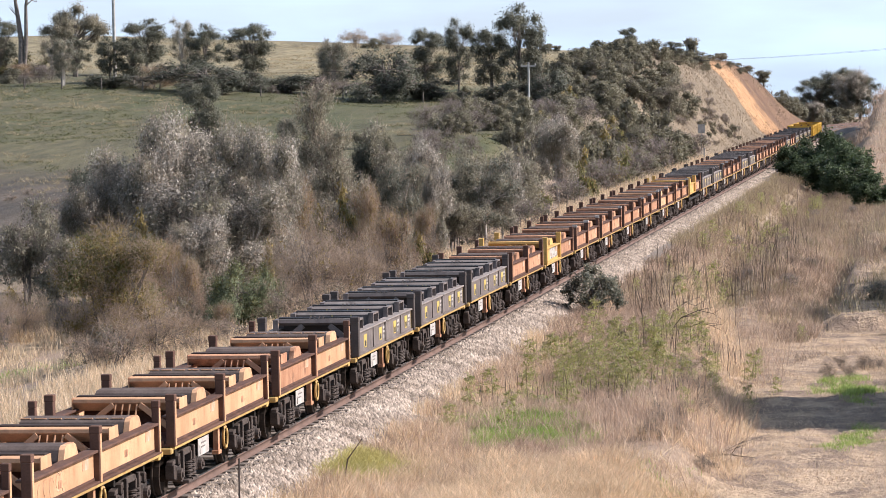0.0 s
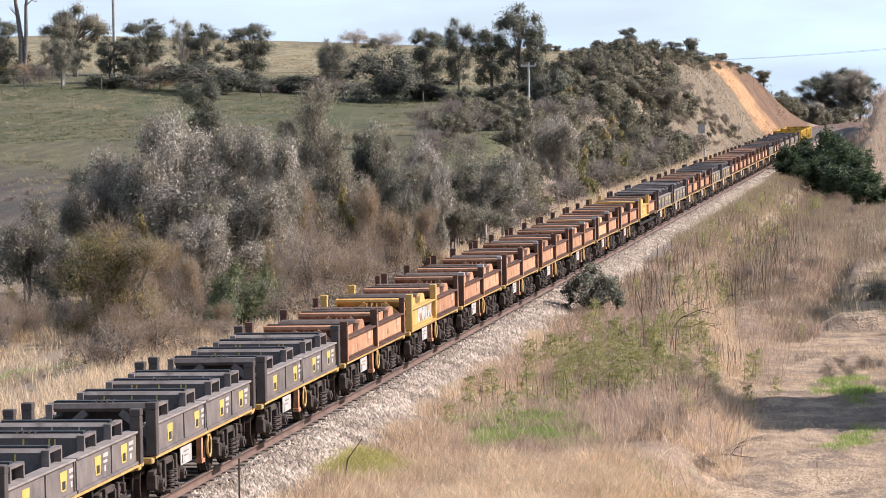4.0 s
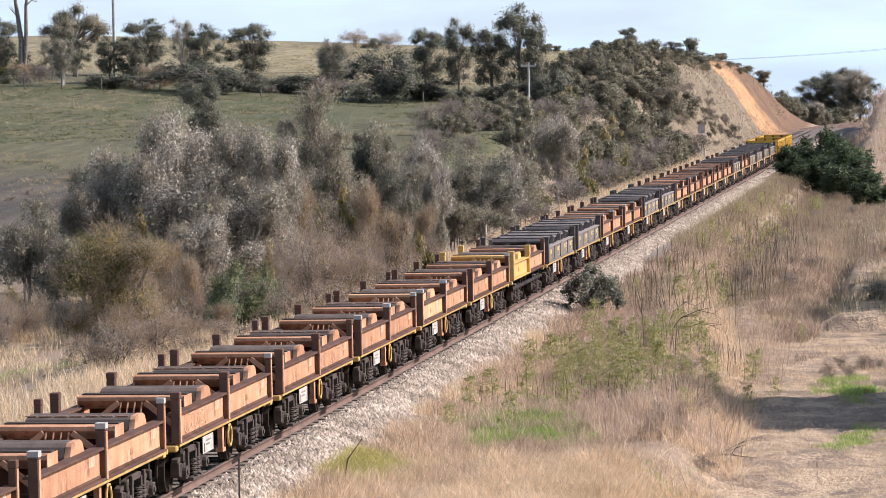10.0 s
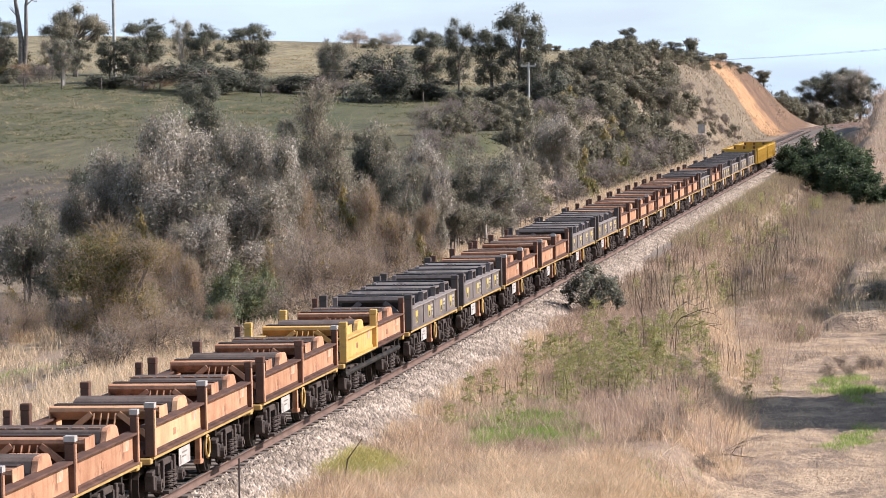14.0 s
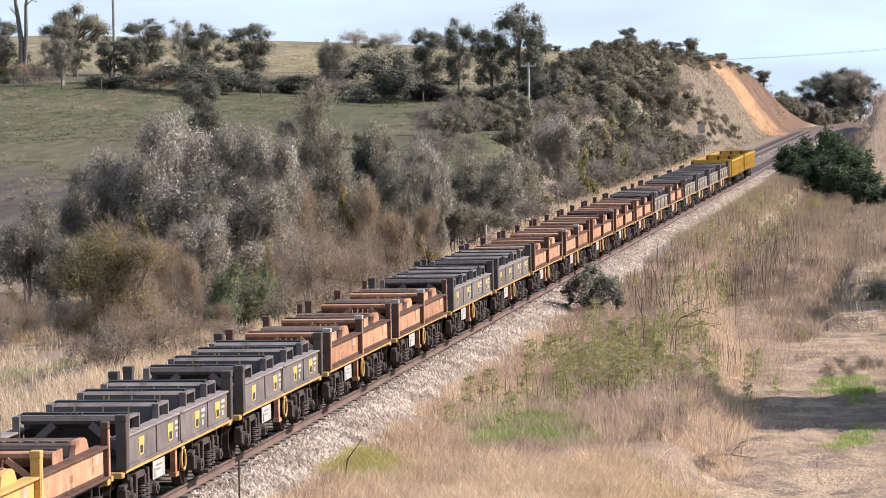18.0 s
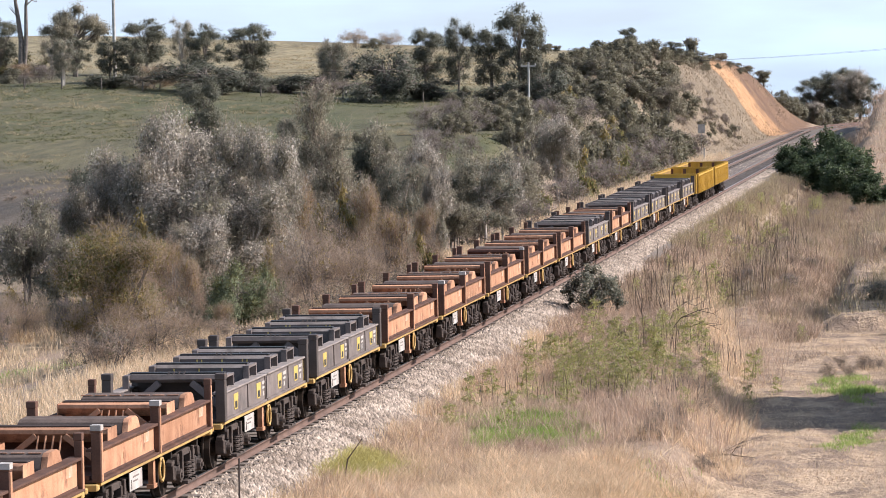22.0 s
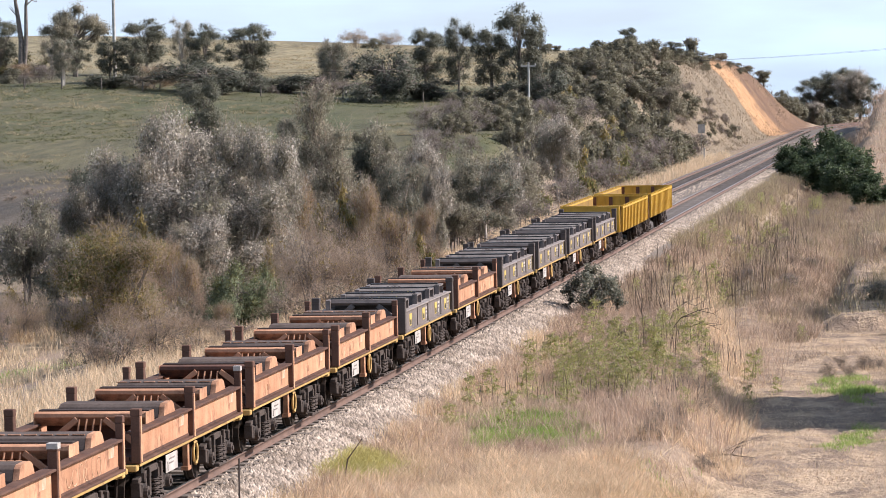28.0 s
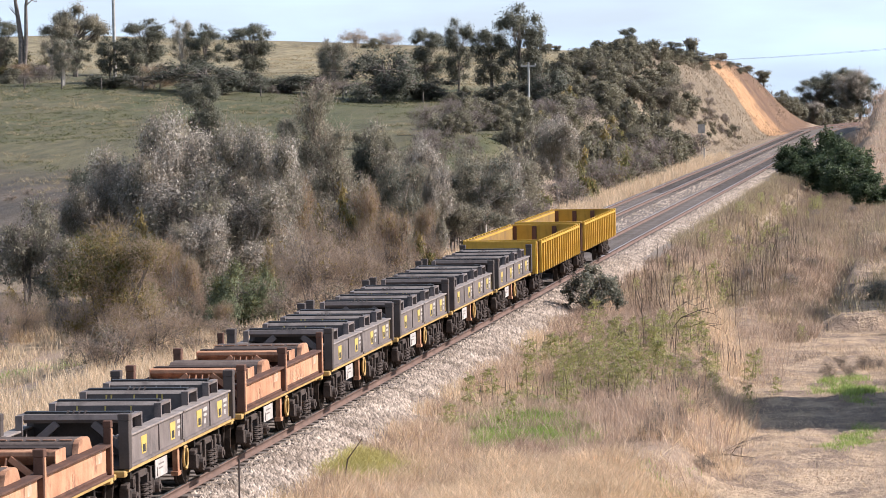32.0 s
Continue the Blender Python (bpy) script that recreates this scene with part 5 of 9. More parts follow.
plant("silver", "gum_tree", "silver-leaved gum tree with pale twigs by the creek", "tree", -12.3, 132.3, 5.00, 1.05, 98, "creek trees")
plant("silverb", "gum_tree", "pale grey-leaved gum tree crowding the creek bank", "tree", -17.0, 134.7, 7.20, 0.56, 240, "creek trees")
plant("silver", "gum_tree", "silver-leaved gum tree with pale twigs by the creek", "tree", -13.3, 136.3, 7.40, 0.62, 276, "creek trees")
plant("silver", "gum_tree", "silver-leaved gum tree with pale twigs by the creek", "tree", -11.4, 133.5, 6.93, 0.53, 281, "creek trees")
plant("gumb", "gum_tree", "dull grey-green gum tree in the creek thicket", "tree", -13.9, 131.0, 5.28, 1.02, 243, "creek trees")
plant("silverb", "gum_tree", "pale grey-leaved gum tree crowding the creek bank", "tree", -13.3, 127.0, 4.29, 0.88, 203, "creek trees")
plant("red", "autumn_bush", "bush with russet and orange autumn leaves", "bush", -13.9, 124.9, 4.07, 0.56, 327, "")
plant("teal", "green_bush", "soft green bush under the gums", "bush", -9.5, 116.4, 3.45, 0.79, 77, "")
plant("teal", "green_bush", "soft green bush under the gums", "bush", -8.8, 118.5, 3.07, 0.58, 118, "")
plant("thickg", "scrub_bush", "yellow-green scrub bush on the bank", "bush", -11.3, 147.6, 5.41, 0.45, 325, "bank scrub")
plant("red", "autumn_bush", "bush with russet and orange autumn leaves", "bush", -10.1, 147.8, 4.97, 0.45, 77, "")
plant("thickg", "scrub_bush", "yellow-green scrub bush on the bank", "bush", -16.6, 131.6, 5.61, 0.45, 267, "bank scrub")
plant("red", "autumn_bush", "bush with russet and orange autumn leaves", "bush", -12.3, 121.0, 3.39, 0.45, 199, "")
plant("thickg", "scrub_bush", "yellow-green scrub bush on the bank", "bush", -9.8, 123.5, 3.77, 0.45, 7, "bank scrub")
plant("red", "autumn_bush", "bush with russet and orange autumn leaves", "bush", -5.8, 138.3, 3.80, 0.45, 343, "")
plant("thickg", "scrub_bush", "yellow-green scrub bush on the bank", "bush", -9.6, 234.0, 4.93, 0.54, 32, "bank scrub")
plant("brownb", "bare_shrub", "low tangled brown shrub in dry grass", "shrub", -8.1, 109.4, 1.23, 1.90, 81, "bare shrubs")
plant("red", "autumn_bush", "bush with russet and orange autumn leaves", "bush", -8.8, 111.4, 1.69, 0.66, 302, "")
plant("brown", "bare_shrub", "leafless brown twiggy shrub beside the line", "shrub", -7.4, 120.8, 4.52, 0.84, 21, "bare shrubs")
plant("brown", "bare_shrub", "leafless brown twiggy shrub beside the line", "shrub", -6.4, 123.0, 3.76, 0.76, 154, "bare shrubs")
plant("brownb", "bare_shrub", "low tangled brown shrub in dry grass", "shrub", -7.8, 116.6, 2.20, 1.32, 15, "bare shrubs")
plant("brownb", "bare_shrub", "low tangled brown shrub in dry grass", "shrub", -6.3, 118.9, 1.85, 1.60, 137, "bare shrubs")
plant("red", "autumn_bush", "bush with russet and orange autumn leaves", "bush", -5.9, 129.2, 4.02, 0.58, 242, "")
plant("thickg", "scrub_bush", "yellow-green scrub bush on the bank", "bush", -5.0, 130.3, 3.06, 0.63, 304, "bank scrub")
plant("brownb", "bare_shrub", "low tangled brown shrub in dry grass", "shrub", -5.3, 125.1, 2.10, 1.38, 198, "bare shrubs")
plant("column", "gum_tree", "tall narrow grey-green gum with a brownish top", "tree", -15.4, 163.4, 8.74, 0.77, 218, "creek trees")
plant("column", "gum_tree", "tall narrow grey-green gum with a brownish top", "tree", -13.4, 157.5, 6.95, 0.86, 202, "creek trees")
plant("gumb", "gum_tree", "dull grey-green gum tree in the creek thicket", "tree", -11.7, 152.6, 4.85, 0.64, 295, "creek trees")
plant("thickg", "scrub_bush", "yellow-green scrub bush on the bank", "bush", -12.1, 147.4, 4.30, 0.51, 227, "bank scrub")
plant("red", "autumn_bush", "bush with russet and orange autumn leaves", "bush", -13.4, 149.3, 5.31, 0.45, 68, "")
plant("hill", "hill_gum", "dark olive gum on the paddock fence line", "tree", -33.2, 217.4, 6.18, 0.79, 187, "fence line trees")
plant("thickn", "scrub_bush", "grey-brown scrub bush on the spur", "bush", -30.6, 215.7, 4.26, 0.67, 49, "bank scrub")
plant("thickb", "scrub_bush", "dark olive scrub bush on the bank", "bush", -29.0, 211.9, 4.69, 0.71, 18, "bank scrub")
plant("thickb", "scrub_bush", "dark olive scrub bush on the bank", "bush", -33.3, 213.3, 4.44, 0.56, 69, "bank scrub")
plant("gum", "gum_tree", "grey-green gum tree with thin bare stems", "tree", -24.3, 201.4, 4.55, 0.54, 253, "creek trees")
plant("gumb", "gum_tree", "dull grey-green gum tree in the creek thicket", "tree", -12.5, 168.8, 6.95, 0.59, 111, "creek trees")
plant("silverb", "gum_tree", "pale grey-leaved gum tree crowding the creek bank", "tree", -10.1, 164.1, 6.14, 0.47, 132, "creek trees")
plant("gum", "gum_tree", "grey-green gum tree with thin bare stems", "tree", -9.9, 158.0, 5.46, 0.71, 344, "creek trees")
plant("silverb", "gum_tree", "pale grey-leaved gum tree crowding the creek bank", "tree", -8.1, 155.2, 4.84, 0.45, 223, "creek trees")
plant("dark", "wattle_tree", "dense dark green tree behind the gums", "tree", -13.8, 169.6, 5.86, 0.45, 320, "creek trees")
plant("gum", "gum_tree", "grey-green gum tree with thin bare stems", "tree", -7.7, 168.4, 5.24, 0.91, 154, "creek trees")
plant("silverb", "gum_tree", "pale grey-leaved gum tree crowding the creek bank", "tree", -6.9, 170.5, 4.37, 0.69, 215, "creek trees")
plant("gumb", "gum_tree", "dull grey-green gum tree in the creek thicket", "tree", -9.8, 174.2, 5.63, 0.56, 259, "creek trees")
plant("gumb", "gum_tree", "dull grey-green gum tree in the creek thicket", "tree", -8.5, 163.2, 3.84, 0.95, 197, "creek trees")
plant("thickb", "scrub_bush", "dark olive scrub bush on the bank", "bush", -13.4, 187.9, 5.14, 0.48, 293, "bank scrub")
plant("thick", "scrub_bush", "grey-brown scrub bush on the bank", "bush", -10.7, 203.5, 5.59, 0.66, 179, "bank scrub")
plant("thickb", "scrub_bush", "dark olive scrub bush on the bank", "bush", -11.2, 198.3, 5.17, 0.50, 273, "bank scrub")
plant("purple", "bare_shrub", "purplish leafless shrub at the foot of the bank", "shrub", -8.1, 168.2, 2.45, 1.24, 299, "bank scrub")
plant("purple", "bare_shrub", "purplish leafless shrub at the foot of the bank", "shrub", -8.3, 188.5, 2.66, 1.51, 208, "bank scrub")
plant("silverb", "gum_tree", "pale grey-leaved gum tree crowding the creek bank", "tree", -10.8, 228.8, 6.11, 0.73, 299, "creek trees")
plant("thick", "scrub_bush", "grey-brown scrub bush on the bank", "bush", -13.1, 233.5, 5.42, 0.56, 118, "bank scrub")
plant("thickf", "scrub_bush", "dark olive scrub bush on the spur", "bush", -16.6, 258.4, 4.14, 0.71, 172, "bank scrub")
plant("thickn", "scrub_bush", "grey-brown scrub bush on the spur", "bush", -11.3, 254.0, 5.92, 0.77, 349, "bank scrub")
plant("thickf", "scrub_bush", "dark olive scrub bush on the spur", "bush", -17.7, 288.6, 3.73, 1.14, 14, "bank scrub")
plant("thickg", "scrub_bush", "yellow-green scrub bush on the bank", "bush", -10.3, 259.2, 5.81, 0.66, 143, "bank scrub")
plant("thickf", "scrub_bush", "dark olive scrub bush on the spur", "bush", -13.4, 309.5, 6.00, 0.76, 310, "bank scrub")
plant("thickf", "scrub_bush", "dark olive scrub bush on the spur", "bush", -18.6, 334.1, 3.59, 1.52, 343, "bank scrub")
plant("thickn", "scrub_bush", "grey-brown scrub bush on the spur", "bush", -11.5, 299.6, 5.24, 1.02, 356, "bank scrub")
plant("thickn", "scrub_bush", "grey-brown scrub bush on the spur", "bush", -12.2, 329.9, 6.02, 0.80, 83, "bank scrub")
plant("gumb", "gum_tree", "dull grey-green gum tree in the creek thicket", "tree", -13.0, 350.1, 5.64, 1.00, 357, "creek trees")
plant("thickf", "scrub_bush", "dark olive scrub bush on the spur", "bush", -15.7, 359.9, 2.77, 1.90, 167, "bank scrub")
plant("thickn", "scrub_bush", "grey-brown scrub bush on the spur", "bush", -18.7, 359.5, 1.63, 1.90, 277, "bank scrub")
plant("thickf", "scrub_bush", "dark olive scrub bush on the spur", "bush", -22.2, 364.0, 1.29, 1.90, 292, "bank scrub")
plant("thickf", "scrub_bush", "dark olive scrub bush on the spur", "bush", -16.9, 415.5, 2.21, 1.90, 291, "bank scrub")
plant("thickf", "scrub_bush", "dark olive scrub bush on the spur", "bush", -18.5, 465.9, 2.55, 1.78, 53, "bank scrub")
plant("thickf", "scrub_bush", "dark olive scrub bush on the spur", "bush", -18.4, 493.3, 1.22, 1.90, 335, "bank scrub")
plant("thickf", "scrub_bush", "dark olive scrub bush on the spur", "bush", -17.9, 405.2, 0.77, 1.90, 108, "bank scrub")
plant("thickg", "scrub_bush", "yellow-green scrub bush on the bank", "bush", -21.1, 328.6, 3.52, 0.76, 324, "bank scrub")
plant("purple", "bare_shrub", "purplish leafless shrub at the foot of the bank", "shrub", -9.1, 218.7, 2.83, 1.52, 293, "bank scrub")
plant("purple", "bare_shrub", "purplish leafless shrub at the foot of the bank", "shrub", -9.4, 244.0, 3.50, 1.48, 136, "bank scrub")
plant("purple", "bare_shrub", "purplish leafless shrub at the foot of the bank", "shrub", -9.7, 269.3, 4.00, 1.32, 145, "bank scrub")
plant("purple", "bare_shrub", "purplish leafless shrub at the foot of the bank", "shrub", -10.1, 294.6, 3.91, 1.23, 63, "bank scrub")
plant("thickf", "scrub_bush", "dark olive scrub bush on the spur", "bush", -10.3, 330.0, 3.99, 0.94, 32, "bank scrub")
plant("purple", "bare_shrub", "purplish leafless shrub at the foot of the bank", "shrub", -9.8, 345.3, 3.19, 1.05, 246, "bank scrub")
plant("thickf", "scrub_bush", "dark olive scrub bush on the spur", "bush", -12.5, 370.4, 3.28, 1.10, 327, "bank scrub")
plant("thickn", "scrub_bush", "grey-brown scrub bush on the spur", "bush", -16.0, 349.7, 3.16, 1.80, 247, "bank scrub")
plant("thickf", "scrub_bush", "dark olive scrub bush on the spur", "bush", -9.8, 309.9, 4.77, 0.95, 45, "bank scrub")
plant("hill", "hill_gum", "dark olive gum on the paddock fence line", "tree", -19.9, 381.8, 3.02, 1.22, 176, "fence line trees")
plant("hill", "hill_gum", "dark olive gum on the paddock fence line", "tree", -17.4, 412.5, 2.39, 1.73, 34, "fence line trees")
plant("far", "ridge_tree", "small dark tree on the skyline", "tree", -18.7, 460.9, 3.77, 0.83, 210, "skyline trees")
plant("far", "ridge_tree", "small dark tree on the skyline", "tree", -17.4, 503.5, 1.31, 1.90, 77, "skyline trees")
plant("thickf", "scrub_bush", "dark olive scrub bush on the spur", "bush", -15.1, 507.9, 0.80, 1.90, 10, "bank scrub")
plant("far", "ridge_tree", "small dark tree on the skyline", "tree", -13.8, 510.1, 1.31, 1.90, 150, "skyline trees")
plant("far", "ridge_tree", "small dark tree on the skyline", "tree", -11.8, 517.4, 2.58, 1.44, 218, "skyline trees")
plant("thickf", "scrub_bush", "dark olive scrub bush on the spur", "bush", -9.5, 523.6, 1.62, 1.90, 212, "bank scrub")
plant("thickf", "scrub_bush", "dark olive scrub bush on the spur", "bush", -8.5, 529.8, 2.09, 1.64, 60, "bank scrub")
plant("thickf", "scrub_bush", "dark olive scrub bush on the spur", "bush", -14.4, 501.9, 1.22, 1.90, 22, "bank scrub")
plant("thickf", "scrub_bush", "dark olive scrub bush on the spur", "bush", -15.9, 498.7, 1.09, 1.90, 309, "bank scrub")
plant("umb", "paddock_tree", "spreading pale-crowned tree on the ridge", "tree", -17.1, 497.5, 1.61, 1.57, 314, "")
plant("thickn", "scrub_bush", "grey-brown scrub bush on the spur", "bush", -6.6, 548.4, 5.04, 1.06, 23, "bank scrub")
plant("thickf", "scrub_bush", "dark olive scrub bush on the spur", "bush", -8.6, 532.9, 3.10, 1.39, 193, "bank scrub")
plant("thickn", "scrub_bush", "grey-brown scrub bush on the spur", "bush", -4.2, 551.7, 4.58, 0.97, 300, "bank scrub")
plant("silverb", "gum_tree", "pale grey-leaved gum tree crowding the creek bank", "tree", 0.6, 560.8, 9.62, 1.01, 169, "creek trees")
plant("hill", "hill_gum", "dark olive gum on the paddock fence line", "tree", -5.7, 563.9, 8.60, 1.05, 282, "fence line trees")
plant("silverb", "gum_tree", "pale grey-leaved gum tree crowding the creek bank", "tree", -4.8, 543.5, 3.94, 1.17, 142, "creek trees")
plant("rbush", "green_tree", "dense bright green bushy tree beside the line", "tree", 5.7, 281.9, 5.64, 0.97, 258, "")
plant("rbush", "green_tree", "dense bright green bushy tree beside the line", "tree", 7.8, 274.1, 5.16, 1.03, 120, "")
plant("rbush", "green_tree", "dense bright green bushy tree beside the line", "tree", 3.7, 284.5, 3.89, 1.06, 18, "")
plant("rbush", "green_tree", "dense bright green bushy tree beside the line", "tree", 8.4, 259.9, 2.98, 1.55, 158, "")
plant("rbush", "green_tree", "dense bright green bushy tree beside the line", "tree", 6.1, 269.7, 3.36, 1.43, 3, "")
plant("rbush", "green_tree", "dense bright green bushy tree beside the line", "tree", 9.1, 249.9, 3.95, 1.23, 39, "")
plant("rbush", "green_tree", "dense bright green bushy tree beside the line", "tree", 10.8, 237.9, 3.07, 1.13, 55, "")
plant("rbush", "green_tree", "dense bright green bushy tree beside the line", "tree", 7.2, 263.8, 4.75, 1.08, 307, "")
plant("rbush", "green_tree", "dense bright green bushy tree beside the line", "tree", 3.4, 273.3, 2.49, 1.24, 274, "")
plant("thickf", "scrub_bush", "dark olive scrub bush on the spur", "bush", 10.2, 264.0, 0.60, 1.90, 16, "bank scrub")
plant("thickf", "scrub_bush", "dark olive scrub bush on the spur", "bush", 8.1, 269.8, 0.60, 1.90, 101, "bank scrub")
plant("thickf", "scrub_bush", "dark olive scrub bush on the spur", "bush", -9.5, 532.8, 3.67, 1.03, 208, "bank scrub")
plant("thickf", "scrub_bush", "dark olive scrub bush on the spur", "bush", -7.5, 535.1, 4.10, 0.93, 149, "bank scrub")
plant("thickn", "scrub_bush", "grey-brown scrub bush on the spur", "bush", -5.9, 543.4, 5.00, 0.88, 312, "bank scrub")
plant("hill", "hill_gum", "dark olive gum on the paddock fence line", "tree", -1.0, 564.7, 10.03, 1.23, 134, "fence line trees")
plant("hill", "hill_gum", "dark olive gum on the paddock fence line", "tree", 2.0, 561.0, 9.02, 0.99, 79, "fence line trees")
plant("hill", "hill_gum", "dark olive gum on the paddock fence line", "tree", -4.5, 570.1, 7.99, 0.85, 353, "fence line trees")
plant("thickf", "scrub_bush", "dark olive scrub bush on the spur", "bush", -1.7, 556.1, 4.20, 1.90, 21, "bank scrub")
plant("thickn", "scrub_bush", "grey-brown scrub bush on the spur", "bush", -5.0, 543.5, 3.25, 1.08, 173, "bank scrub")
plant("bush", "small_bush", "small round bush with blue-green leaves at the ballast edge", "bush", 3.2, 118.8, 2.16, 1.06, 160, "")
plant("gum", "gum_tree", "grey-green gum tree with thin bare stems", "tree", -76.7, 342.8, 5.44, 0.78, 193, "creek trees")
plant("gum", "gum_tree", "grey-green gum tree with thin bare stems", "tree", -47.8, 345.1, 6.13, 0.80, 286, "creek trees")
plant("hilld", "dark_shrub", "dense dark shrub on the paddock fence line", "shrub", -23.7, 333.3, 3.64, 1.20, 68, "fence line shrubs")
plant("brown", "bare_shrub", "leafless brown twiggy shrub beside the line", "shrub", -83.2, 558.7, 3.92, 1.64, 30, "bare shrubs")
plant("brown", "bare_shrub", "leafless brown twiggy shrub beside the line", "shrub", -77.2, 557.6, 3.69, 1.49, 324, "bare shrubs")
plant("thickf", "scrub_bush", "dark olive scrub bush on the spur", "bush", -79.7, 555.1, 2.32, 1.90, 321, "bank scrub")
plant("far", "ridge_tree", "small dark tree on the skyline", "tree", -50.1, 557.5, 1.75, 1.58, 170, "skyline trees")
plant("far", "ridge_tree", "small dark tree on the skyline", "tree", -49.2, 562.6, 1.31, 1.63, 238, "skyline trees")
plant("thickb", "scrub_bush", "dark olive scrub bush on the bank", "bush", -18.2, 287.2, 2.06, 0.90, 191, "bank scrub")
plant("purple", "bare_shrub", "purplish leafless shrub at the foot of the bank", "shrub", -18.0, 285.4, 3.04, 1.17, 285, "bank scrub")
plant("purple", "bare_shrub", "purplish leafless shrub at the foot of the bank", "shrub", -26.0, 283.0, 2.46, 1.05, 107, "bank scrub")
plant("thickn", "scrub_bush", "grey-brown scrub bush on the spur", "bush", -25.0, 307.4, 2.72, 1.27, 348, "bank scrub")
plant("thickn", "scrub_bush", "grey-brown scrub bush on the spur", "bush", -19.3, 310.3, 3.45, 1.27, 338, "bank scrub")
plant("purple", "bare_shrub", "purplish leafless shrub at the foot of the bank", "shrub", -17.6, 216.4, 3.50, 0.95, 216, "bank scrub")
plant("thickg", "scrub_bush", "yellow-green scrub bush on the bank", "bush", -10.0, 272.4, 2.80, 1.34, 26, "bank scrub")
plant("thickn", "scrub_bush", "grey-brown scrub bush on the spur", "bush", -16.8, 268.4, 2.52, 1.09, 305, "bank scrub")
plant("thickg", "scrub_bush", "yellow-green scrub bush on the bank", "bush", -18.3, 281.2, 1.85, 1.23, 98, "bank scrub")
plant("thickb", "scrub_bush", "dark olive scrub bush on the bank", "bush", -9.9, 287.9, 3.49, 1.29, 197, "bank scrub")
plant("thickf", "scrub_bush", "dark olive scrub bush on the spur", "bush", -14.9, 219.2, 2.40, 1.07, 293, "bank scrub")
plant("thickn", "scrub_bush", "grey-brown scrub bush on the spur", "bush", -12.6, 267.5, 2.49, 1.29, 16, "bank scrub")
plant("purple", "bare_shrub", "purplish leafless shrub at the foot of the bank", "shrub", -17.4, 232.8, 1.88, 0.99, 310, "bank scrub")
plant("thickf", "scrub_bush", "dark olive scrub bush on the spur", "bush", -24.3, 273.7, 1.94, 1.02, 221, "bank scrub")
plant("thickn", "scrub_bush", "grey-brown scrub bush on the spur", "bush", -21.4, 248.0, 2.73, 1.07, 173, "bank scrub")
plant("purple", "bare_shrub", "purplish leafless shrub at the foot of the bank", "shrub", -21.3, 264.5, 2.23, 1.34, 237, "bank scrub")
plant("thickf", "scrub_bush", "dark olive scrub bush on the spur", "bush", -10.7, 250.5, 3.18, 1.00, 310, "bank scrub")
plant("thickb", "scrub_bush", "dark olive scrub bush on the bank", "bush", -25.9, 238.5, 2.12, 1.26, 256, "bank scrub")
plant("thickb", "scrub_bush", "dark olive scrub bush on the bank", "bush", -25.3, 282.4, 3.60, 1.13, 12, "bank scrub")
plant("thickb", "scrub_bush", "dark olive scrub bush on the bank", "bush", -10.7, 315.2, 2.95, 1.00, 269, "bank scrub")
plant("thickb", "scrub_bush", "dark olive scrub bush on the bank", "bush", -17.7, 266.2, 2.27, 1.33, 83, "bank scrub")
plant("thickn", "scrub_bush", "grey-brown scrub bush on the spur", "bush", -18.6, 282.1, 2.30, 1.32, 263, "bank scrub")
plant("thickf", "scrub_bush", "dark olive scrub bush on the spur", "bush", -15.4, 260.6, 3.12, 1.13, 14, "bank scrub")
plant("thickf", "scrub_bush", "dark olive scrub bush on the spur", "bush", -14.7, 291.8, 2.80, 1.02, 70, "bank scrub")
plant("thickn", "scrub_bush", "grey-brown scrub bush on the spur", "bush", -22.0, 259.4, 2.81, 1.18, 132, "bank scrub")
plant("thickg", "scrub_bush", "yellow-green scrub bush on the bank", "bush", -13.5, 257.2, 1.97, 1.08, 101, "bank scrub")
plant("thickb", "scrub_bush", "dark olive scrub bush on the bank", "bush", -16.4, 248.4, 2.95, 1.07, 82, "bank scrub")
plant("thickn", "scrub_bush", "grey-brown scrub bush on the spur", "bush", -25.7, 293.8, 3.24, 1.30, 212, "bank scrub")
plant("purple", "bare_shrub", "purplish leafless shrub at the foot of the bank", "shrub", -17.2, 303.6, 3.23, 1.22, 96, "bank scrub")
plant("thickg", "scrub_bush", "yellow-green scrub bush on the bank", "bush", -20.9, 321.8, 2.69, 1.18, 108, "bank scrub")
plant("purple", "bare_shrub", "purplish leafless shrub at the foot of the bank", "shrub", -17.2, 292.6, 2.85, 0.93, 182, "bank scrub")
plant("thickf", "scrub_bush", "dark olive scrub bush on the spur", "bush", -20.7, 290.7, 3.04, 1.22, 159, "bank scrub")
plant("purple", "bare_shrub", "purplish leafless shrub at the foot of the bank", "shrub", -14.5, 300.0, 2.46, 0.91, 249, "bank scrub")
plant("thickn", "scrub_bush", "grey-brown scrub bush on the spur", "bush", -15.7, 265.7, 3.00, 1.05, 122, "bank scrub")
plant("thickf", "scrub_bush", "dark olive scrub bush on the spur", "bush", -11.4, 217.1, 1.81, 1.06, 143, "bank scrub")
plant("thickb", "scrub_bush", "dark olive scrub bush on the bank", "bush", -12.0, 291.1, 2.20, 1.31, 256, "bank scrub")
plant("thickg", "scrub_bush", "yellow-green scrub bush on the bank", "bush", -11.1, 246.6, 2.64, 1.17, 127, "bank scrub")
plant("thickn", "scrub_bush", "grey-brown scrub bush on the spur", "bush", -18.4, 303.2, 3.30, 1.00, 275, "bank scrub")
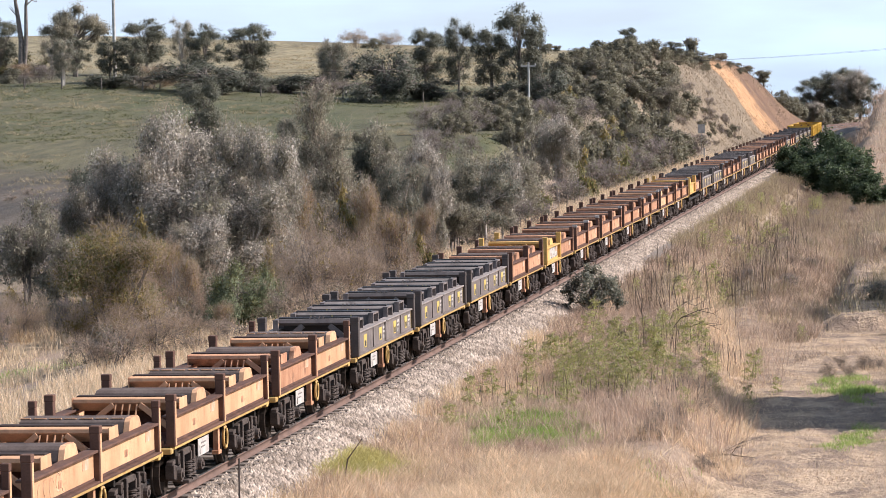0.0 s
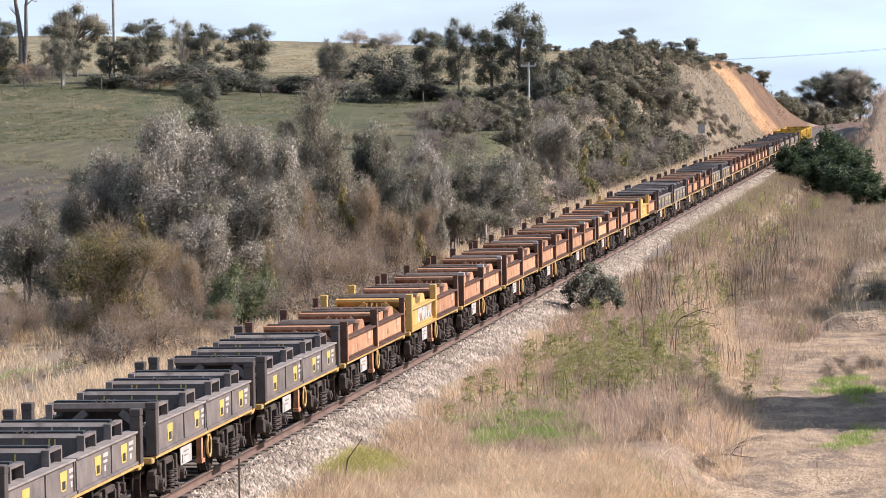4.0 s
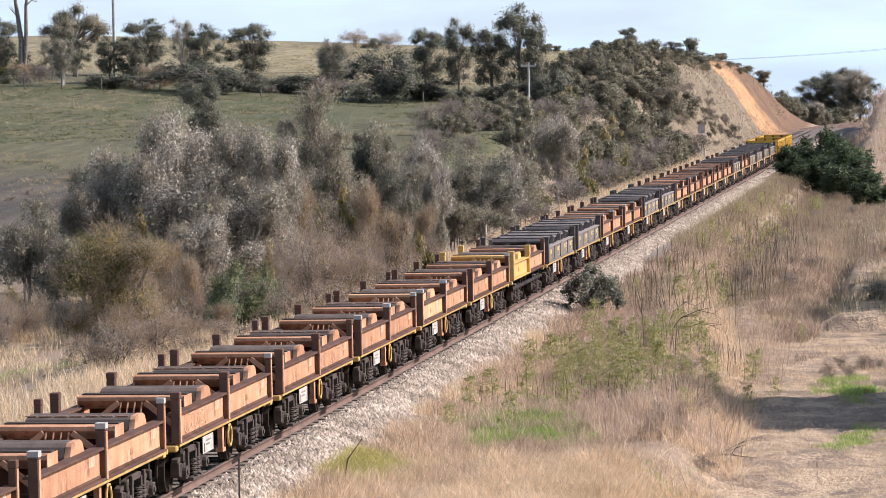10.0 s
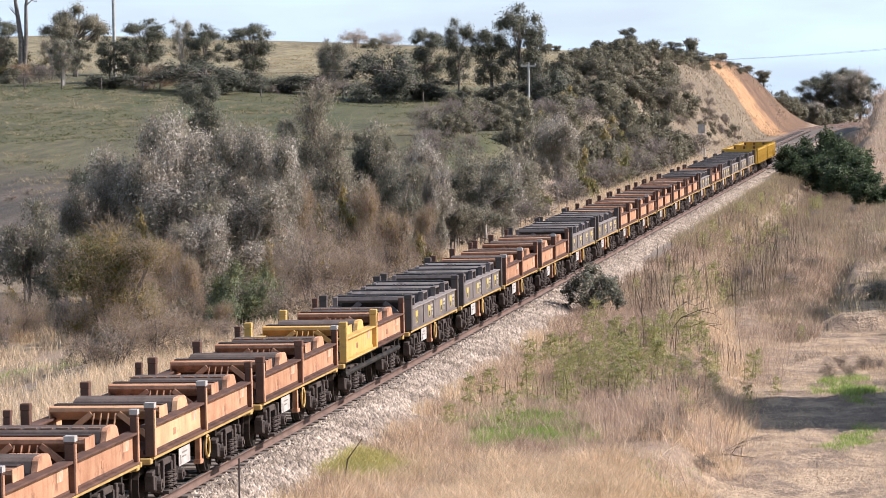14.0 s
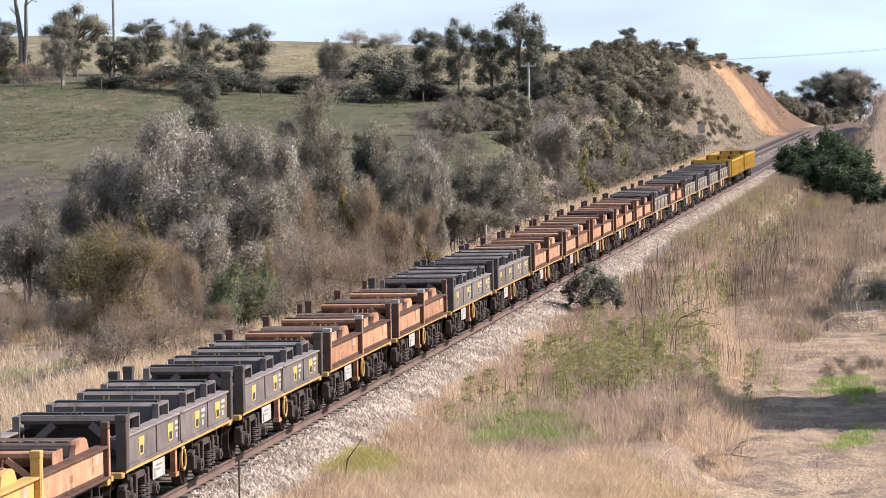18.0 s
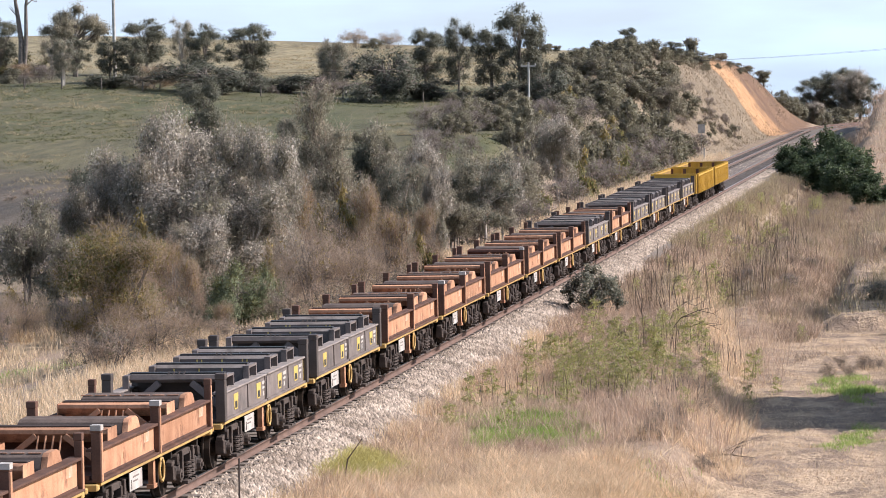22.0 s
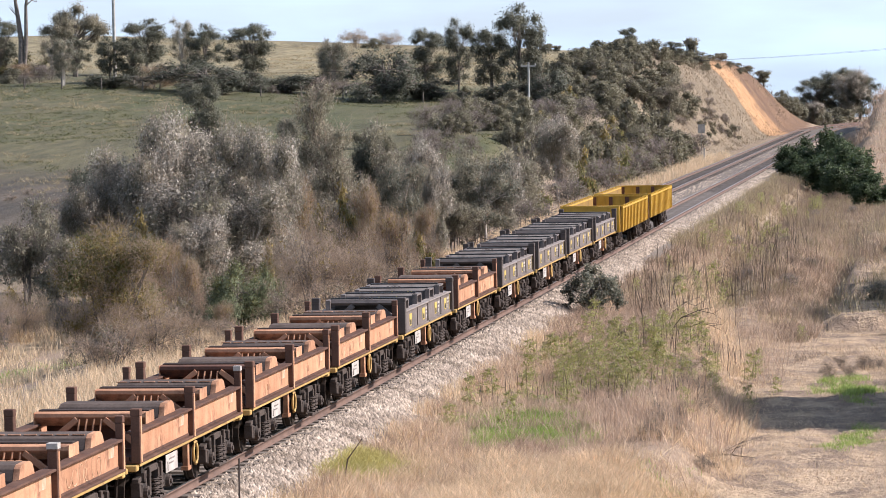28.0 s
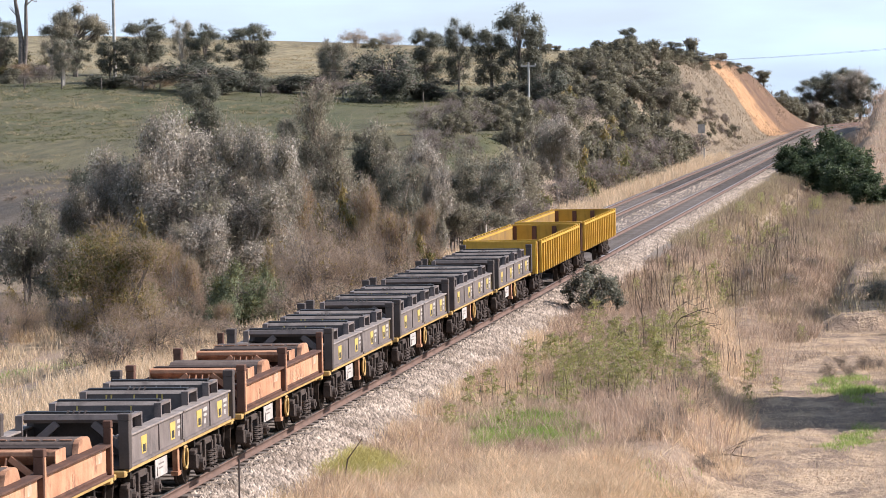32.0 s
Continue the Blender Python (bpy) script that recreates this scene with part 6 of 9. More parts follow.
plant("thickg", "scrub_bush", "yellow-green scrub bush on the bank", "bush", -14.5, 304.0, 3.01, 1.20, 54, "bank scrub")
plant("thickb", "scrub_bush", "dark olive scrub bush on the bank", "bush", -16.9, 290.1, 3.17, 0.91, 255, "bank scrub")
plant("thickf", "scrub_bush", "dark olive scrub bush on the spur", "bush", -11.2, 284.1, 2.04, 1.00, 278, "bank scrub")
plant("purple", "bare_shrub", "purplish leafless shrub at the foot of the bank", "shrub", -23.8, 266.8, 3.25, 1.03, 321, "bank scrub")
plant("thickg", "scrub_bush", "yellow-green scrub bush on the bank", "bush", -16.1, 253.6, 2.38, 0.96, 328, "bank scrub")
plant("purple", "bare_shrub", "purplish leafless shrub at the foot of the bank", "shrub", -25.5, 287.3, 2.54, 1.18, 134, "bank scrub")
plant("purple", "bare_shrub", "purplish leafless shrub at the foot of the bank", "shrub", -20.4, 301.1, 2.49, 1.08, 93, "bank scrub")
plant("thickb", "scrub_bush", "dark olive scrub bush on the bank", "bush", -23.2, 230.6, 2.00, 1.02, 27, "bank scrub")
plant("thickb", "scrub_bush", "dark olive scrub bush on the bank", "bush", -11.7, 286.6, 3.56, 1.31, 70, "bank scrub")
plant("thickf", "scrub_bush", "dark olive scrub bush on the spur", "bush", -11.8, 243.9, 3.15, 1.29, 284, "bank scrub")
plant("thickf", "scrub_bush", "dark olive scrub bush on the spur", "bush", -20.9, 206.6, 2.15, 0.99, 151, "bank scrub")
plant("thickb", "scrub_bush", "dark olive scrub bush on the bank", "bush", -10.7, 327.7, 2.78, 0.91, 52, "bank scrub")
plant("thickf", "scrub_bush", "dark olive scrub bush on the spur", "bush", -20.0, 267.3, 2.61, 1.14, 333, "bank scrub")
plant("purple", "bare_shrub", "purplish leafless shrub at the foot of the bank", "shrub", -23.9, 254.1, 2.94, 1.11, 324, "bank scrub")
plant("thickg", "scrub_bush", "yellow-green scrub bush on the bank", "bush", -12.1, 311.6, 1.85, 1.28, 10, "bank scrub")
plant("thickb", "scrub_bush", "dark olive scrub bush on the bank", "bush", -10.7, 266.4, 3.04, 1.33, 349, "bank scrub")
plant("thickg", "scrub_bush", "yellow-green scrub bush on the bank", "bush", -12.9, 273.6, 2.47, 0.93, 66, "bank scrub")
plant("purple", "bare_shrub", "purplish leafless shrub at the foot of the bank", "shrub", -20.3, 234.0, 1.95, 0.93, 4, "bank scrub")
plant("thickg", "scrub_bush", "yellow-green scrub bush on the bank", "bush", -10.6, 208.9, 2.91, 1.33, 332, "bank scrub")
plant("thickn", "scrub_bush", "grey-brown scrub bush on the spur", "bush", -13.7, 323.7, 2.87, 1.16, 243, "bank scrub")
plant("thickb", "scrub_bush", "dark olive scrub bush on the bank", "bush", -15.6, 262.6, 2.56, 1.14, 161, "bank scrub")
plant("thickg", "scrub_bush", "yellow-green scrub bush on the bank", "bush", -12.8, 253.8, 2.41, 0.93, 351, "bank scrub")
plant("thickf", "scrub_bush", "dark olive scrub bush on the spur", "bush", -13.5, 349.3, 1.77, 1.12, 69, "bank scrub")
plant("thickf", "scrub_bush", "dark olive scrub bush on the spur", "bush", -17.3, 325.8, 1.77, 1.10, 174, "bank scrub")
plant("thickf", "scrub_bush", "dark olive scrub bush on the spur", "bush", -15.0, 375.7, 2.43, 1.24, 248, "bank scrub")
plant("thickf", "scrub_bush", "dark olive scrub bush on the spur", "bush", -22.0, 384.6, 1.69, 1.05, 136, "bank scrub")
plant("thickf", "scrub_bush", "dark olive scrub bush on the spur", "bush", -18.1, 333.5, 2.64, 1.01, 214, "bank scrub")
plant("thickf", "scrub_bush", "dark olive scrub bush on the spur", "bush", -12.6, 333.0, 1.84, 1.15, 305, "bank scrub")
plant("thickf", "scrub_bush", "dark olive scrub bush on the spur", "bush", -18.0, 343.5, 2.03, 1.06, 169, "bank scrub")
plant("thickf", "scrub_bush", "dark olive scrub bush on the spur", "bush", -26.0, 366.9, 2.92, 1.18, 315, "bank scrub")
plant("thickf", "scrub_bush", "dark olive scrub bush on the spur", "bush", -21.9, 387.8, 2.07, 1.35, 328, "bank scrub")
plant("thickn", "scrub_bush", "grey-brown scrub bush on the spur", "bush", -21.2, 359.6, 2.77, 1.14, 128, "bank scrub")
plant("thickn", "scrub_bush", "grey-brown scrub bush on the spur", "bush", -24.6, 357.5, 2.54, 0.98, 224, "bank scrub")
plant("thickf", "scrub_bush", "dark olive scrub bush on the spur", "bush", -23.7, 329.5, 1.86, 1.02, 62, "bank scrub")
plant("thickf", "scrub_bush", "dark olive scrub bush on the spur", "bush", -17.8, 364.5, 2.64, 1.04, 67, "bank scrub")
plant("thickf", "scrub_bush", "dark olive scrub bush on the spur", "bush", -13.4, 351.2, 2.14, 1.02, 100, "bank scrub")
plant("thickf", "scrub_bush", "dark olive scrub bush on the spur", "bush", -23.5, 360.2, 2.30, 1.20, 315, "bank scrub")
plant("thickf", "scrub_bush", "dark olive scrub bush on the spur", "bush", -14.7, 347.8, 2.03, 0.91, 342, "bank scrub")
plant("thickf", "scrub_bush", "dark olive scrub bush on the spur", "bush", -15.5, 351.1, 2.86, 0.97, 266, "bank scrub")
plant("thickf", "scrub_bush", "dark olive scrub bush on the spur", "bush", -20.9, 346.1, 2.19, 1.27, 72, "bank scrub")
plant("thickf", "scrub_bush", "dark olive scrub bush on the spur", "bush", -26.3, 332.8, 1.94, 0.99, 282, "bank scrub")
plant("thickn", "scrub_bush", "grey-brown scrub bush on the spur", "bush", -21.5, 357.8, 2.91, 0.97, 116, "bank scrub")
plant("thickf", "scrub_bush", "dark olive scrub bush on the spur", "bush", -21.5, 360.4, 2.90, 1.14, 187, "bank scrub")
plant("thickf", "scrub_bush", "dark olive scrub bush on the spur", "bush", -15.6, 333.4, 2.67, 1.15, 122, "bank scrub")
plant("thickf", "scrub_bush", "dark olive scrub bush on the spur", "bush", -23.2, 360.8, 1.75, 1.18, 94, "bank scrub")
plant("thickn", "scrub_bush", "grey-brown scrub bush on the spur", "bush", -13.0, 363.1, 2.21, 0.91, 252, "bank scrub")
plant("thickn", "scrub_bush", "grey-brown scrub bush on the spur", "bush", -21.4, 381.4, 1.71, 1.31, 267, "bank scrub")
plant("thickf", "scrub_bush", "dark olive scrub bush on the spur", "bush", -20.4, 377.8, 2.36, 1.28, 190, "bank scrub")
plant("thickf", "scrub_bush", "dark olive scrub bush on the spur", "bush", -21.0, 334.5, 2.71, 1.14, 318, "bank scrub")
plant("thickf", "scrub_bush", "dark olive scrub bush on the spur", "bush", -23.0, 345.9, 2.17, 1.26, 201, "bank scrub")
plant("thickn", "scrub_bush", "grey-brown scrub bush on the spur", "bush", -19.4, 377.1, 2.82, 1.19, 186, "bank scrub")
plant("thickn", "scrub_bush", "grey-brown scrub bush on the spur", "bush", -17.0, 348.2, 2.76, 0.95, 72, "bank scrub")
plant("thickf", "scrub_bush", "dark olive scrub bush on the spur", "bush", -26.1, 335.1, 1.85, 1.27, 180, "bank scrub")
plant("thickf", "scrub_bush", "dark olive scrub bush on the spur", "bush", -12.8, 340.0, 1.63, 0.97, 234, "bank scrub")
plant("thickf", "scrub_bush", "dark olive scrub bush on the spur", "bush", -18.7, 372.0, 2.75, 1.24, 146, "bank scrub")
plant("thickf", "scrub_bush", "dark olive scrub bush on the spur", "bush", -20.7, 376.2, 1.84, 0.91, 318, "bank scrub")
plant("thickf", "scrub_bush", "dark olive scrub bush on the spur", "bush", -21.9, 344.6, 2.12, 1.06, 20, "bank scrub")
plant("thickn", "scrub_bush", "grey-brown scrub bush on the spur", "bush", -18.8, 361.1, 2.02, 1.29, 161, "bank scrub")
plant("thickf", "scrub_bush", "dark olive scrub bush on the spur", "bush", -25.0, 381.2, 1.93, 1.15, 104, "bank scrub")
plant("thickn", "scrub_bush", "grey-brown scrub bush on the spur", "bush", -14.2, 330.9, 2.45, 1.23, 347, "bank scrub")
plant("thickn", "scrub_bush", "grey-brown scrub bush on the spur", "bush", -22.1, 342.9, 2.21, 1.31, 162, "bank scrub")
plant("thickf", "scrub_bush", "dark olive scrub bush on the spur", "bush", -22.1, 367.3, 2.52, 1.12, 104, "bank scrub")
plant("thickf", "scrub_bush", "dark olive scrub bush on the spur", "bush", -15.0, 369.8, 2.85, 1.32, 263, "bank scrub")
plant("thickf", "scrub_bush", "dark olive scrub bush on the spur", "bush", -24.1, 385.6, 2.59, 1.34, 347, "bank scrub")
plant("thickf", "scrub_bush", "dark olive scrub bush on the spur", "bush", -25.0, 370.7, 2.60, 1.34, 58, "bank scrub")
plant("thickf", "scrub_bush", "dark olive scrub bush on the spur", "bush", -24.1, 352.6, 1.96, 0.93, 240, "bank scrub")
plant("thickf", "scrub_bush", "dark olive scrub bush on the spur", "bush", -19.5, 354.1, 2.87, 0.98, 292, "bank scrub")
plant("thickf", "scrub_bush", "dark olive scrub bush on the spur", "bush", -17.6, 368.6, 1.72, 1.22, 166, "bank scrub")
plant("thickn", "scrub_bush", "grey-brown scrub bush on the spur", "bush", -17.9, 369.4, 1.93, 1.23, 248, "bank scrub")
plant("thickn", "scrub_bush", "grey-brown scrub bush on the spur", "bush", -16.2, 334.4, 2.80, 1.11, 355, "bank scrub")
plant("thickf", "scrub_bush", "dark olive scrub bush on the spur", "bush", -18.9, 340.4, 2.71, 1.34, 140, "bank scrub")
plant("thickf", "scrub_bush", "dark olive scrub bush on the spur", "bush", -19.5, 364.8, 1.95, 1.08, 280, "bank scrub")
plant("thickn", "scrub_bush", "grey-brown scrub bush on the spur", "bush", -23.1, 388.5, 2.20, 0.92, 266, "bank scrub")
plant("thickf", "scrub_bush", "dark olive scrub bush on the spur", "bush", -25.2, 338.4, 2.68, 1.15, 344, "bank scrub")
plant("thickn", "scrub_bush", "grey-brown scrub bush on the spur", "bush", -26.1, 385.8, 1.77, 1.14, 206, "bank scrub")
plant("thickf", "scrub_bush", "dark olive scrub bush on the spur", "bush", -22.7, 338.9, 2.51, 1.22, 274, "bank scrub")
plant("thickf", "scrub_bush", "dark olive scrub bush on the spur", "bush", -15.2, 359.2, 1.70, 0.97, 207, "bank scrub")
plant("thickn", "scrub_bush", "grey-brown scrub bush on the spur", "bush", -26.6, 347.4, 1.81, 0.94, 136, "bank scrub")
plant("thickf", "scrub_bush", "dark olive scrub bush on the spur", "bush", -16.0, 349.9, 2.61, 0.95, 336, "bank scrub")
plant("thickn", "scrub_bush", "grey-brown scrub bush on the spur", "bush", -18.5, 354.4, 2.83, 1.10, 208, "bank scrub")
plant("thickf", "scrub_bush", "dark olive scrub bush on the spur", "bush", -21.6, 343.8, 3.00, 0.95, 140, "bank scrub")
plant("thickf", "scrub_bush", "dark olive scrub bush on the spur", "bush", -23.7, 346.8, 2.69, 1.12, 174, "bank scrub")
plant("thickn", "scrub_bush", "grey-brown scrub bush on the spur", "bush", -26.9, 330.7, 1.82, 1.10, 255, "bank scrub")
plant("thickf", "scrub_bush", "dark olive scrub bush on the spur", "bush", -17.1, 382.8, 2.84, 1.24, 197, "bank scrub")
plant("thickf", "scrub_bush", "dark olive scrub bush on the spur", "bush", -17.0, 331.2, 2.45, 0.98, 229, "bank scrub")
plant("thickf", "scrub_bush", "dark olive scrub bush on the spur", "bush", -22.5, 345.0, 1.67, 1.29, 161, "bank scrub")
plant("thickf", "scrub_bush", "dark olive scrub bush on the spur", "bush", -19.8, 362.6, 2.89, 1.26, 211, "bank scrub")
plant("thickf", "scrub_bush", "dark olive scrub bush on the spur", "bush", -25.1, 366.7, 1.61, 1.11, 181, "bank scrub")
plant("thickn", "scrub_bush", "grey-brown scrub bush on the spur", "bush", -25.9, 347.7, 1.75, 1.09, 136, "bank scrub")
plant("thickf", "scrub_bush", "dark olive scrub bush on the spur", "bush", -24.2, 352.7, 2.90, 1.22, 316, "bank scrub")
plant("thickf", "scrub_bush", "dark olive scrub bush on the spur", "bush", -15.2, 374.5, 2.01, 0.92, 350, "bank scrub")
plant("thickn", "scrub_bush", "grey-brown scrub bush on the spur", "bush", -17.6, 372.4, 2.71, 1.14, 45, "bank scrub")
plant("thickf", "scrub_bush", "dark olive scrub bush on the spur", "bush", -21.7, 336.5, 2.47, 0.94, 41, "bank scrub")
plant("thickf", "scrub_bush", "dark olive scrub bush on the spur", "bush", -13.6, 362.5, 1.86, 1.18, 254, "bank scrub")
plant("thickf", "scrub_bush", "dark olive scrub bush on the spur", "bush", -22.1, 331.8, 2.03, 1.24, 31, "bank scrub")
plant("thickf", "scrub_bush", "dark olive scrub bush on the spur", "bush", -26.6, 328.8, 2.67, 1.22, 159, "bank scrub")
plant("thickf", "scrub_bush", "dark olive scrub bush on the spur", "bush", -24.6, 353.3, 2.81, 1.05, 63, "bank scrub")
plant("thickn", "scrub_bush", "grey-brown scrub bush on the spur", "bush", -26.4, 390.9, 2.98, 0.93, 328, "bank scrub")
plant("thickf", "scrub_bush", "dark olive scrub bush on the spur", "bush", -18.6, 368.4, 2.30, 1.09, 124, "bank scrub")
plant("thickf", "scrub_bush", "dark olive scrub bush on the spur", "bush", -19.1, 352.1, 2.42, 1.32, 168, "bank scrub")
plant("thickf", "scrub_bush", "dark olive scrub bush on the spur", "bush", -24.5, 390.2, 1.99, 1.17, 37, "bank scrub")
plant("thickn", "scrub_bush", "grey-brown scrub bush on the spur", "bush", -24.0, 380.3, 1.84, 1.15, 330, "bank scrub")
plant("thickf", "scrub_bush", "dark olive scrub bush on the spur", "bush", -20.8, 340.0, 2.53, 0.97, 349, "bank scrub")
plant("thickf", "scrub_bush", "dark olive scrub bush on the spur", "bush", -19.0, 346.3, 2.89, 1.34, 10, "bank scrub")
plant("thickf", "scrub_bush", "dark olive scrub bush on the spur", "bush", -13.3, 361.1, 2.70, 1.02, 210, "bank scrub")
plant("thickf", "scrub_bush", "dark olive scrub bush on the spur", "bush", -18.8, 355.3, 2.21, 0.93, 319, "bank scrub")
plant("thickn", "scrub_bush", "grey-brown scrub bush on the spur", "bush", -26.9, 367.8, 2.35, 1.14, 74, "bank scrub")
plant("thickn", "scrub_bush", "grey-brown scrub bush on the spur", "bush", -15.9, 360.7, 1.64, 1.28, 221, "bank scrub")
plant("thickn", "scrub_bush", "grey-brown scrub bush on the spur", "bush", -21.4, 366.7, 2.46, 1.28, 196, "bank scrub")
plant("thickf", "scrub_bush", "dark olive scrub bush on the spur", "bush", -26.4, 348.4, 2.93, 0.95, 342, "bank scrub")
plant("thickf", "scrub_bush", "dark olive scrub bush on the spur", "bush", -13.6, 361.9, 2.38, 1.21, 106, "bank scrub")
plant("thickf", "scrub_bush", "dark olive scrub bush on the spur", "bush", -22.4, 332.3, 1.89, 1.12, 232, "bank scrub")
plant("thickn", "scrub_bush", "grey-brown scrub bush on the spur", "bush", -24.2, 335.7, 2.36, 0.94, 293, "bank scrub")
plant("thickf", "scrub_bush", "dark olive scrub bush on the spur", "bush", -24.9, 378.0, 2.12, 1.13, 306, "bank scrub")
plant("thickf", "scrub_bush", "dark olive scrub bush on the spur", "bush", -14.9, 358.3, 1.68, 1.00, 136, "bank scrub")
plant("thickf", "scrub_bush", "dark olive scrub bush on the spur", "bush", -15.2, 355.0, 2.00, 0.99, 352, "bank scrub")
plant("thickf", "scrub_bush", "dark olive scrub bush on the spur", "bush", -19.7, 366.3, 1.72, 1.34, 14, "bank scrub")
plant("thickf", "scrub_bush", "dark olive scrub bush on the spur", "bush", -19.5, 368.4, 1.92, 0.92, 316, "bank scrub")
plant("thickf", "scrub_bush", "dark olive scrub bush on the spur", "bush", -20.2, 454.2, 0.93, 1.06, 324, "bank scrub")
plant("thickf", "scrub_bush", "dark olive scrub bush on the spur", "bush", -17.6, 405.1, 1.54, 1.31, 314, "bank scrub")
plant("thickf", "scrub_bush", "dark olive scrub bush on the spur", "bush", -19.8, 400.5, 1.20, 1.15, 18, "bank scrub")
plant("thickf", "scrub_bush", "dark olive scrub bush on the spur", "bush", -15.7, 397.0, 1.19, 1.25, 203, "bank scrub")
plant("thickf", "scrub_bush", "dark olive scrub bush on the spur", "bush", -22.1, 492.1, 1.24, 1.24, 347, "bank scrub")
plant("thickf", "scrub_bush", "dark olive scrub bush on the spur", "bush", -21.3, 410.5, 1.01, 1.27, 202, "bank scrub")
plant("thickn", "scrub_bush", "grey-brown scrub bush on the spur", "bush", -17.0, 457.2, 0.95, 1.24, 34, "bank scrub")
plant("thickf", "scrub_bush", "dark olive scrub bush on the spur", "bush", -17.3, 470.8, 1.24, 1.04, 56, "bank scrub")
plant("thickn", "scrub_bush", "grey-brown scrub bush on the spur", "bush", -18.1, 480.7, 1.11, 1.12, 346, "bank scrub")
plant("thickf", "scrub_bush", "dark olive scrub bush on the spur", "bush", -22.8, 413.2, 1.06, 1.33, 222, "bank scrub")
plant("thickf", "scrub_bush", "dark olive scrub bush on the spur", "bush", -22.5, 463.2, 1.38, 1.30, 135, "bank scrub")
plant("thickf", "scrub_bush", "dark olive scrub bush on the spur", "bush", -21.4, 488.5, 1.11, 0.96, 75, "bank scrub")
plant("thickf", "scrub_bush", "dark olive scrub bush on the spur", "bush", -16.6, 484.4, 1.06, 1.23, 101, "bank scrub")
plant("thickn", "scrub_bush", "grey-brown scrub bush on the spur", "bush", -18.8, 422.3, 1.36, 1.24, 258, "bank scrub")
plant("thickf", "scrub_bush", "dark olive scrub bush on the spur", "bush", -17.1, 466.5, 1.27, 1.25, 191, "bank scrub")
plant("thickf", "scrub_bush", "dark olive scrub bush on the spur", "bush", -20.0, 455.6, 1.55, 1.23, 156, "bank scrub")
plant("thickf", "scrub_bush", "dark olive scrub bush on the spur", "bush", -19.4, 400.9, 1.24, 1.22, 212, "bank scrub")
plant("thickf", "scrub_bush", "dark olive scrub bush on the spur", "bush", -19.9, 427.3, 1.27, 1.04, 313, "bank scrub")
plant("thickn", "scrub_bush", "grey-brown scrub bush on the spur", "bush", -21.0, 485.7, 1.27, 0.98, 331, "bank scrub")
plant("thickf", "scrub_bush", "dark olive scrub bush on the spur", "bush", -21.6, 388.1, 1.31, 0.96, 331, "bank scrub")
plant("thickn", "scrub_bush", "grey-brown scrub bush on the spur", "bush", -19.4, 494.5, 1.02, 1.20, 163, "bank scrub")
plant("thickf", "scrub_bush", "dark olive scrub bush on the spur", "bush", -17.3, 443.4, 1.08, 1.30, 302, "bank scrub")
plant("thickn", "scrub_bush", "grey-brown scrub bush on the spur", "bush", -21.6, 431.8, 1.66, 1.27, 218, "bank scrub")
plant("thickf", "scrub_bush", "dark olive scrub bush on the spur", "bush", -18.2, 442.3, 0.98, 1.28, 193, "bank scrub")
plant("thickf", "scrub_bush", "dark olive scrub bush on the spur", "bush", -19.9, 488.6, 1.39, 1.00, 54, "bank scrub")
plant("thickf", "scrub_bush", "dark olive scrub bush on the spur", "bush", -19.0, 480.5, 1.35, 0.97, 61, "bank scrub")
plant("thickf", "scrub_bush", "dark olive scrub bush on the spur", "bush", -20.3, 447.3, 1.01, 1.12, 216, "bank scrub")
plant("thickn", "scrub_bush", "grey-brown scrub bush on the spur", "bush", -19.1, 429.1, 1.64, 1.23, 238, "bank scrub")
plant("thickf", "scrub_bush", "dark olive scrub bush on the spur", "bush", -21.4, 491.6, 1.48, 1.08, 135, "bank scrub")
plant("thickf", "scrub_bush", "dark olive scrub bush on the spur", "bush", -19.1, 475.0, 1.00, 1.24, 355, "bank scrub")
plant("thickn", "scrub_bush", "grey-brown scrub bush on the spur", "bush", -20.6, 424.3, 1.63, 1.22, 40, "bank scrub")
plant("thickf", "scrub_bush", "dark olive scrub bush on the spur", "bush", -23.9, 395.2, 1.62, 1.00, 261, "bank scrub")
plant("thickf", "scrub_bush", "dark olive scrub bush on the spur", "bush", -18.4, 396.7, 1.60, 1.26, 282, "bank scrub")
plant("thickf", "scrub_bush", "dark olive scrub bush on the spur", "bush", -16.9, 463.6, 0.92, 1.35, 2, "bank scrub")
plant("thickn", "scrub_bush", "grey-brown scrub bush on the spur", "bush", -17.0, 426.5, 1.31, 1.05, 260, "bank scrub")
plant("thickn", "scrub_bush", "grey-brown scrub bush on the spur", "bush", -16.4, 390.2, 1.66, 1.25, 212, "bank scrub")
plant("thickf", "scrub_bush", "dark olive scrub bush on the spur", "bush", -20.1, 387.3, 1.70, 1.10, 128, "bank scrub")
plant("thickf", "scrub_bush", "dark olive scrub bush on the spur", "bush", -20.7, 497.7, 1.25, 1.15, 191, "bank scrub")
plant("thickf", "scrub_bush", "dark olive scrub bush on the spur", "bush", -17.1, 430.1, 1.69, 1.30, 186, "bank scrub")
plant("thickf", "scrub_bush", "dark olive scrub bush on the spur", "bush", -19.3, 456.8, 1.56, 1.17, 286, "bank scrub")
plant("thickn", "scrub_bush", "grey-brown scrub bush on the spur", "bush", -18.9, 427.6, 0.95, 1.14, 114, "bank scrub")
plant("thickn", "scrub_bush", "grey-brown scrub bush on the spur", "bush", -23.1, 417.3, 1.16, 1.25, 296, "bank scrub")
plant("thickf", "scrub_bush", "dark olive scrub bush on the spur", "bush", -23.4, 413.9, 0.92, 1.09, 342, "bank scrub")
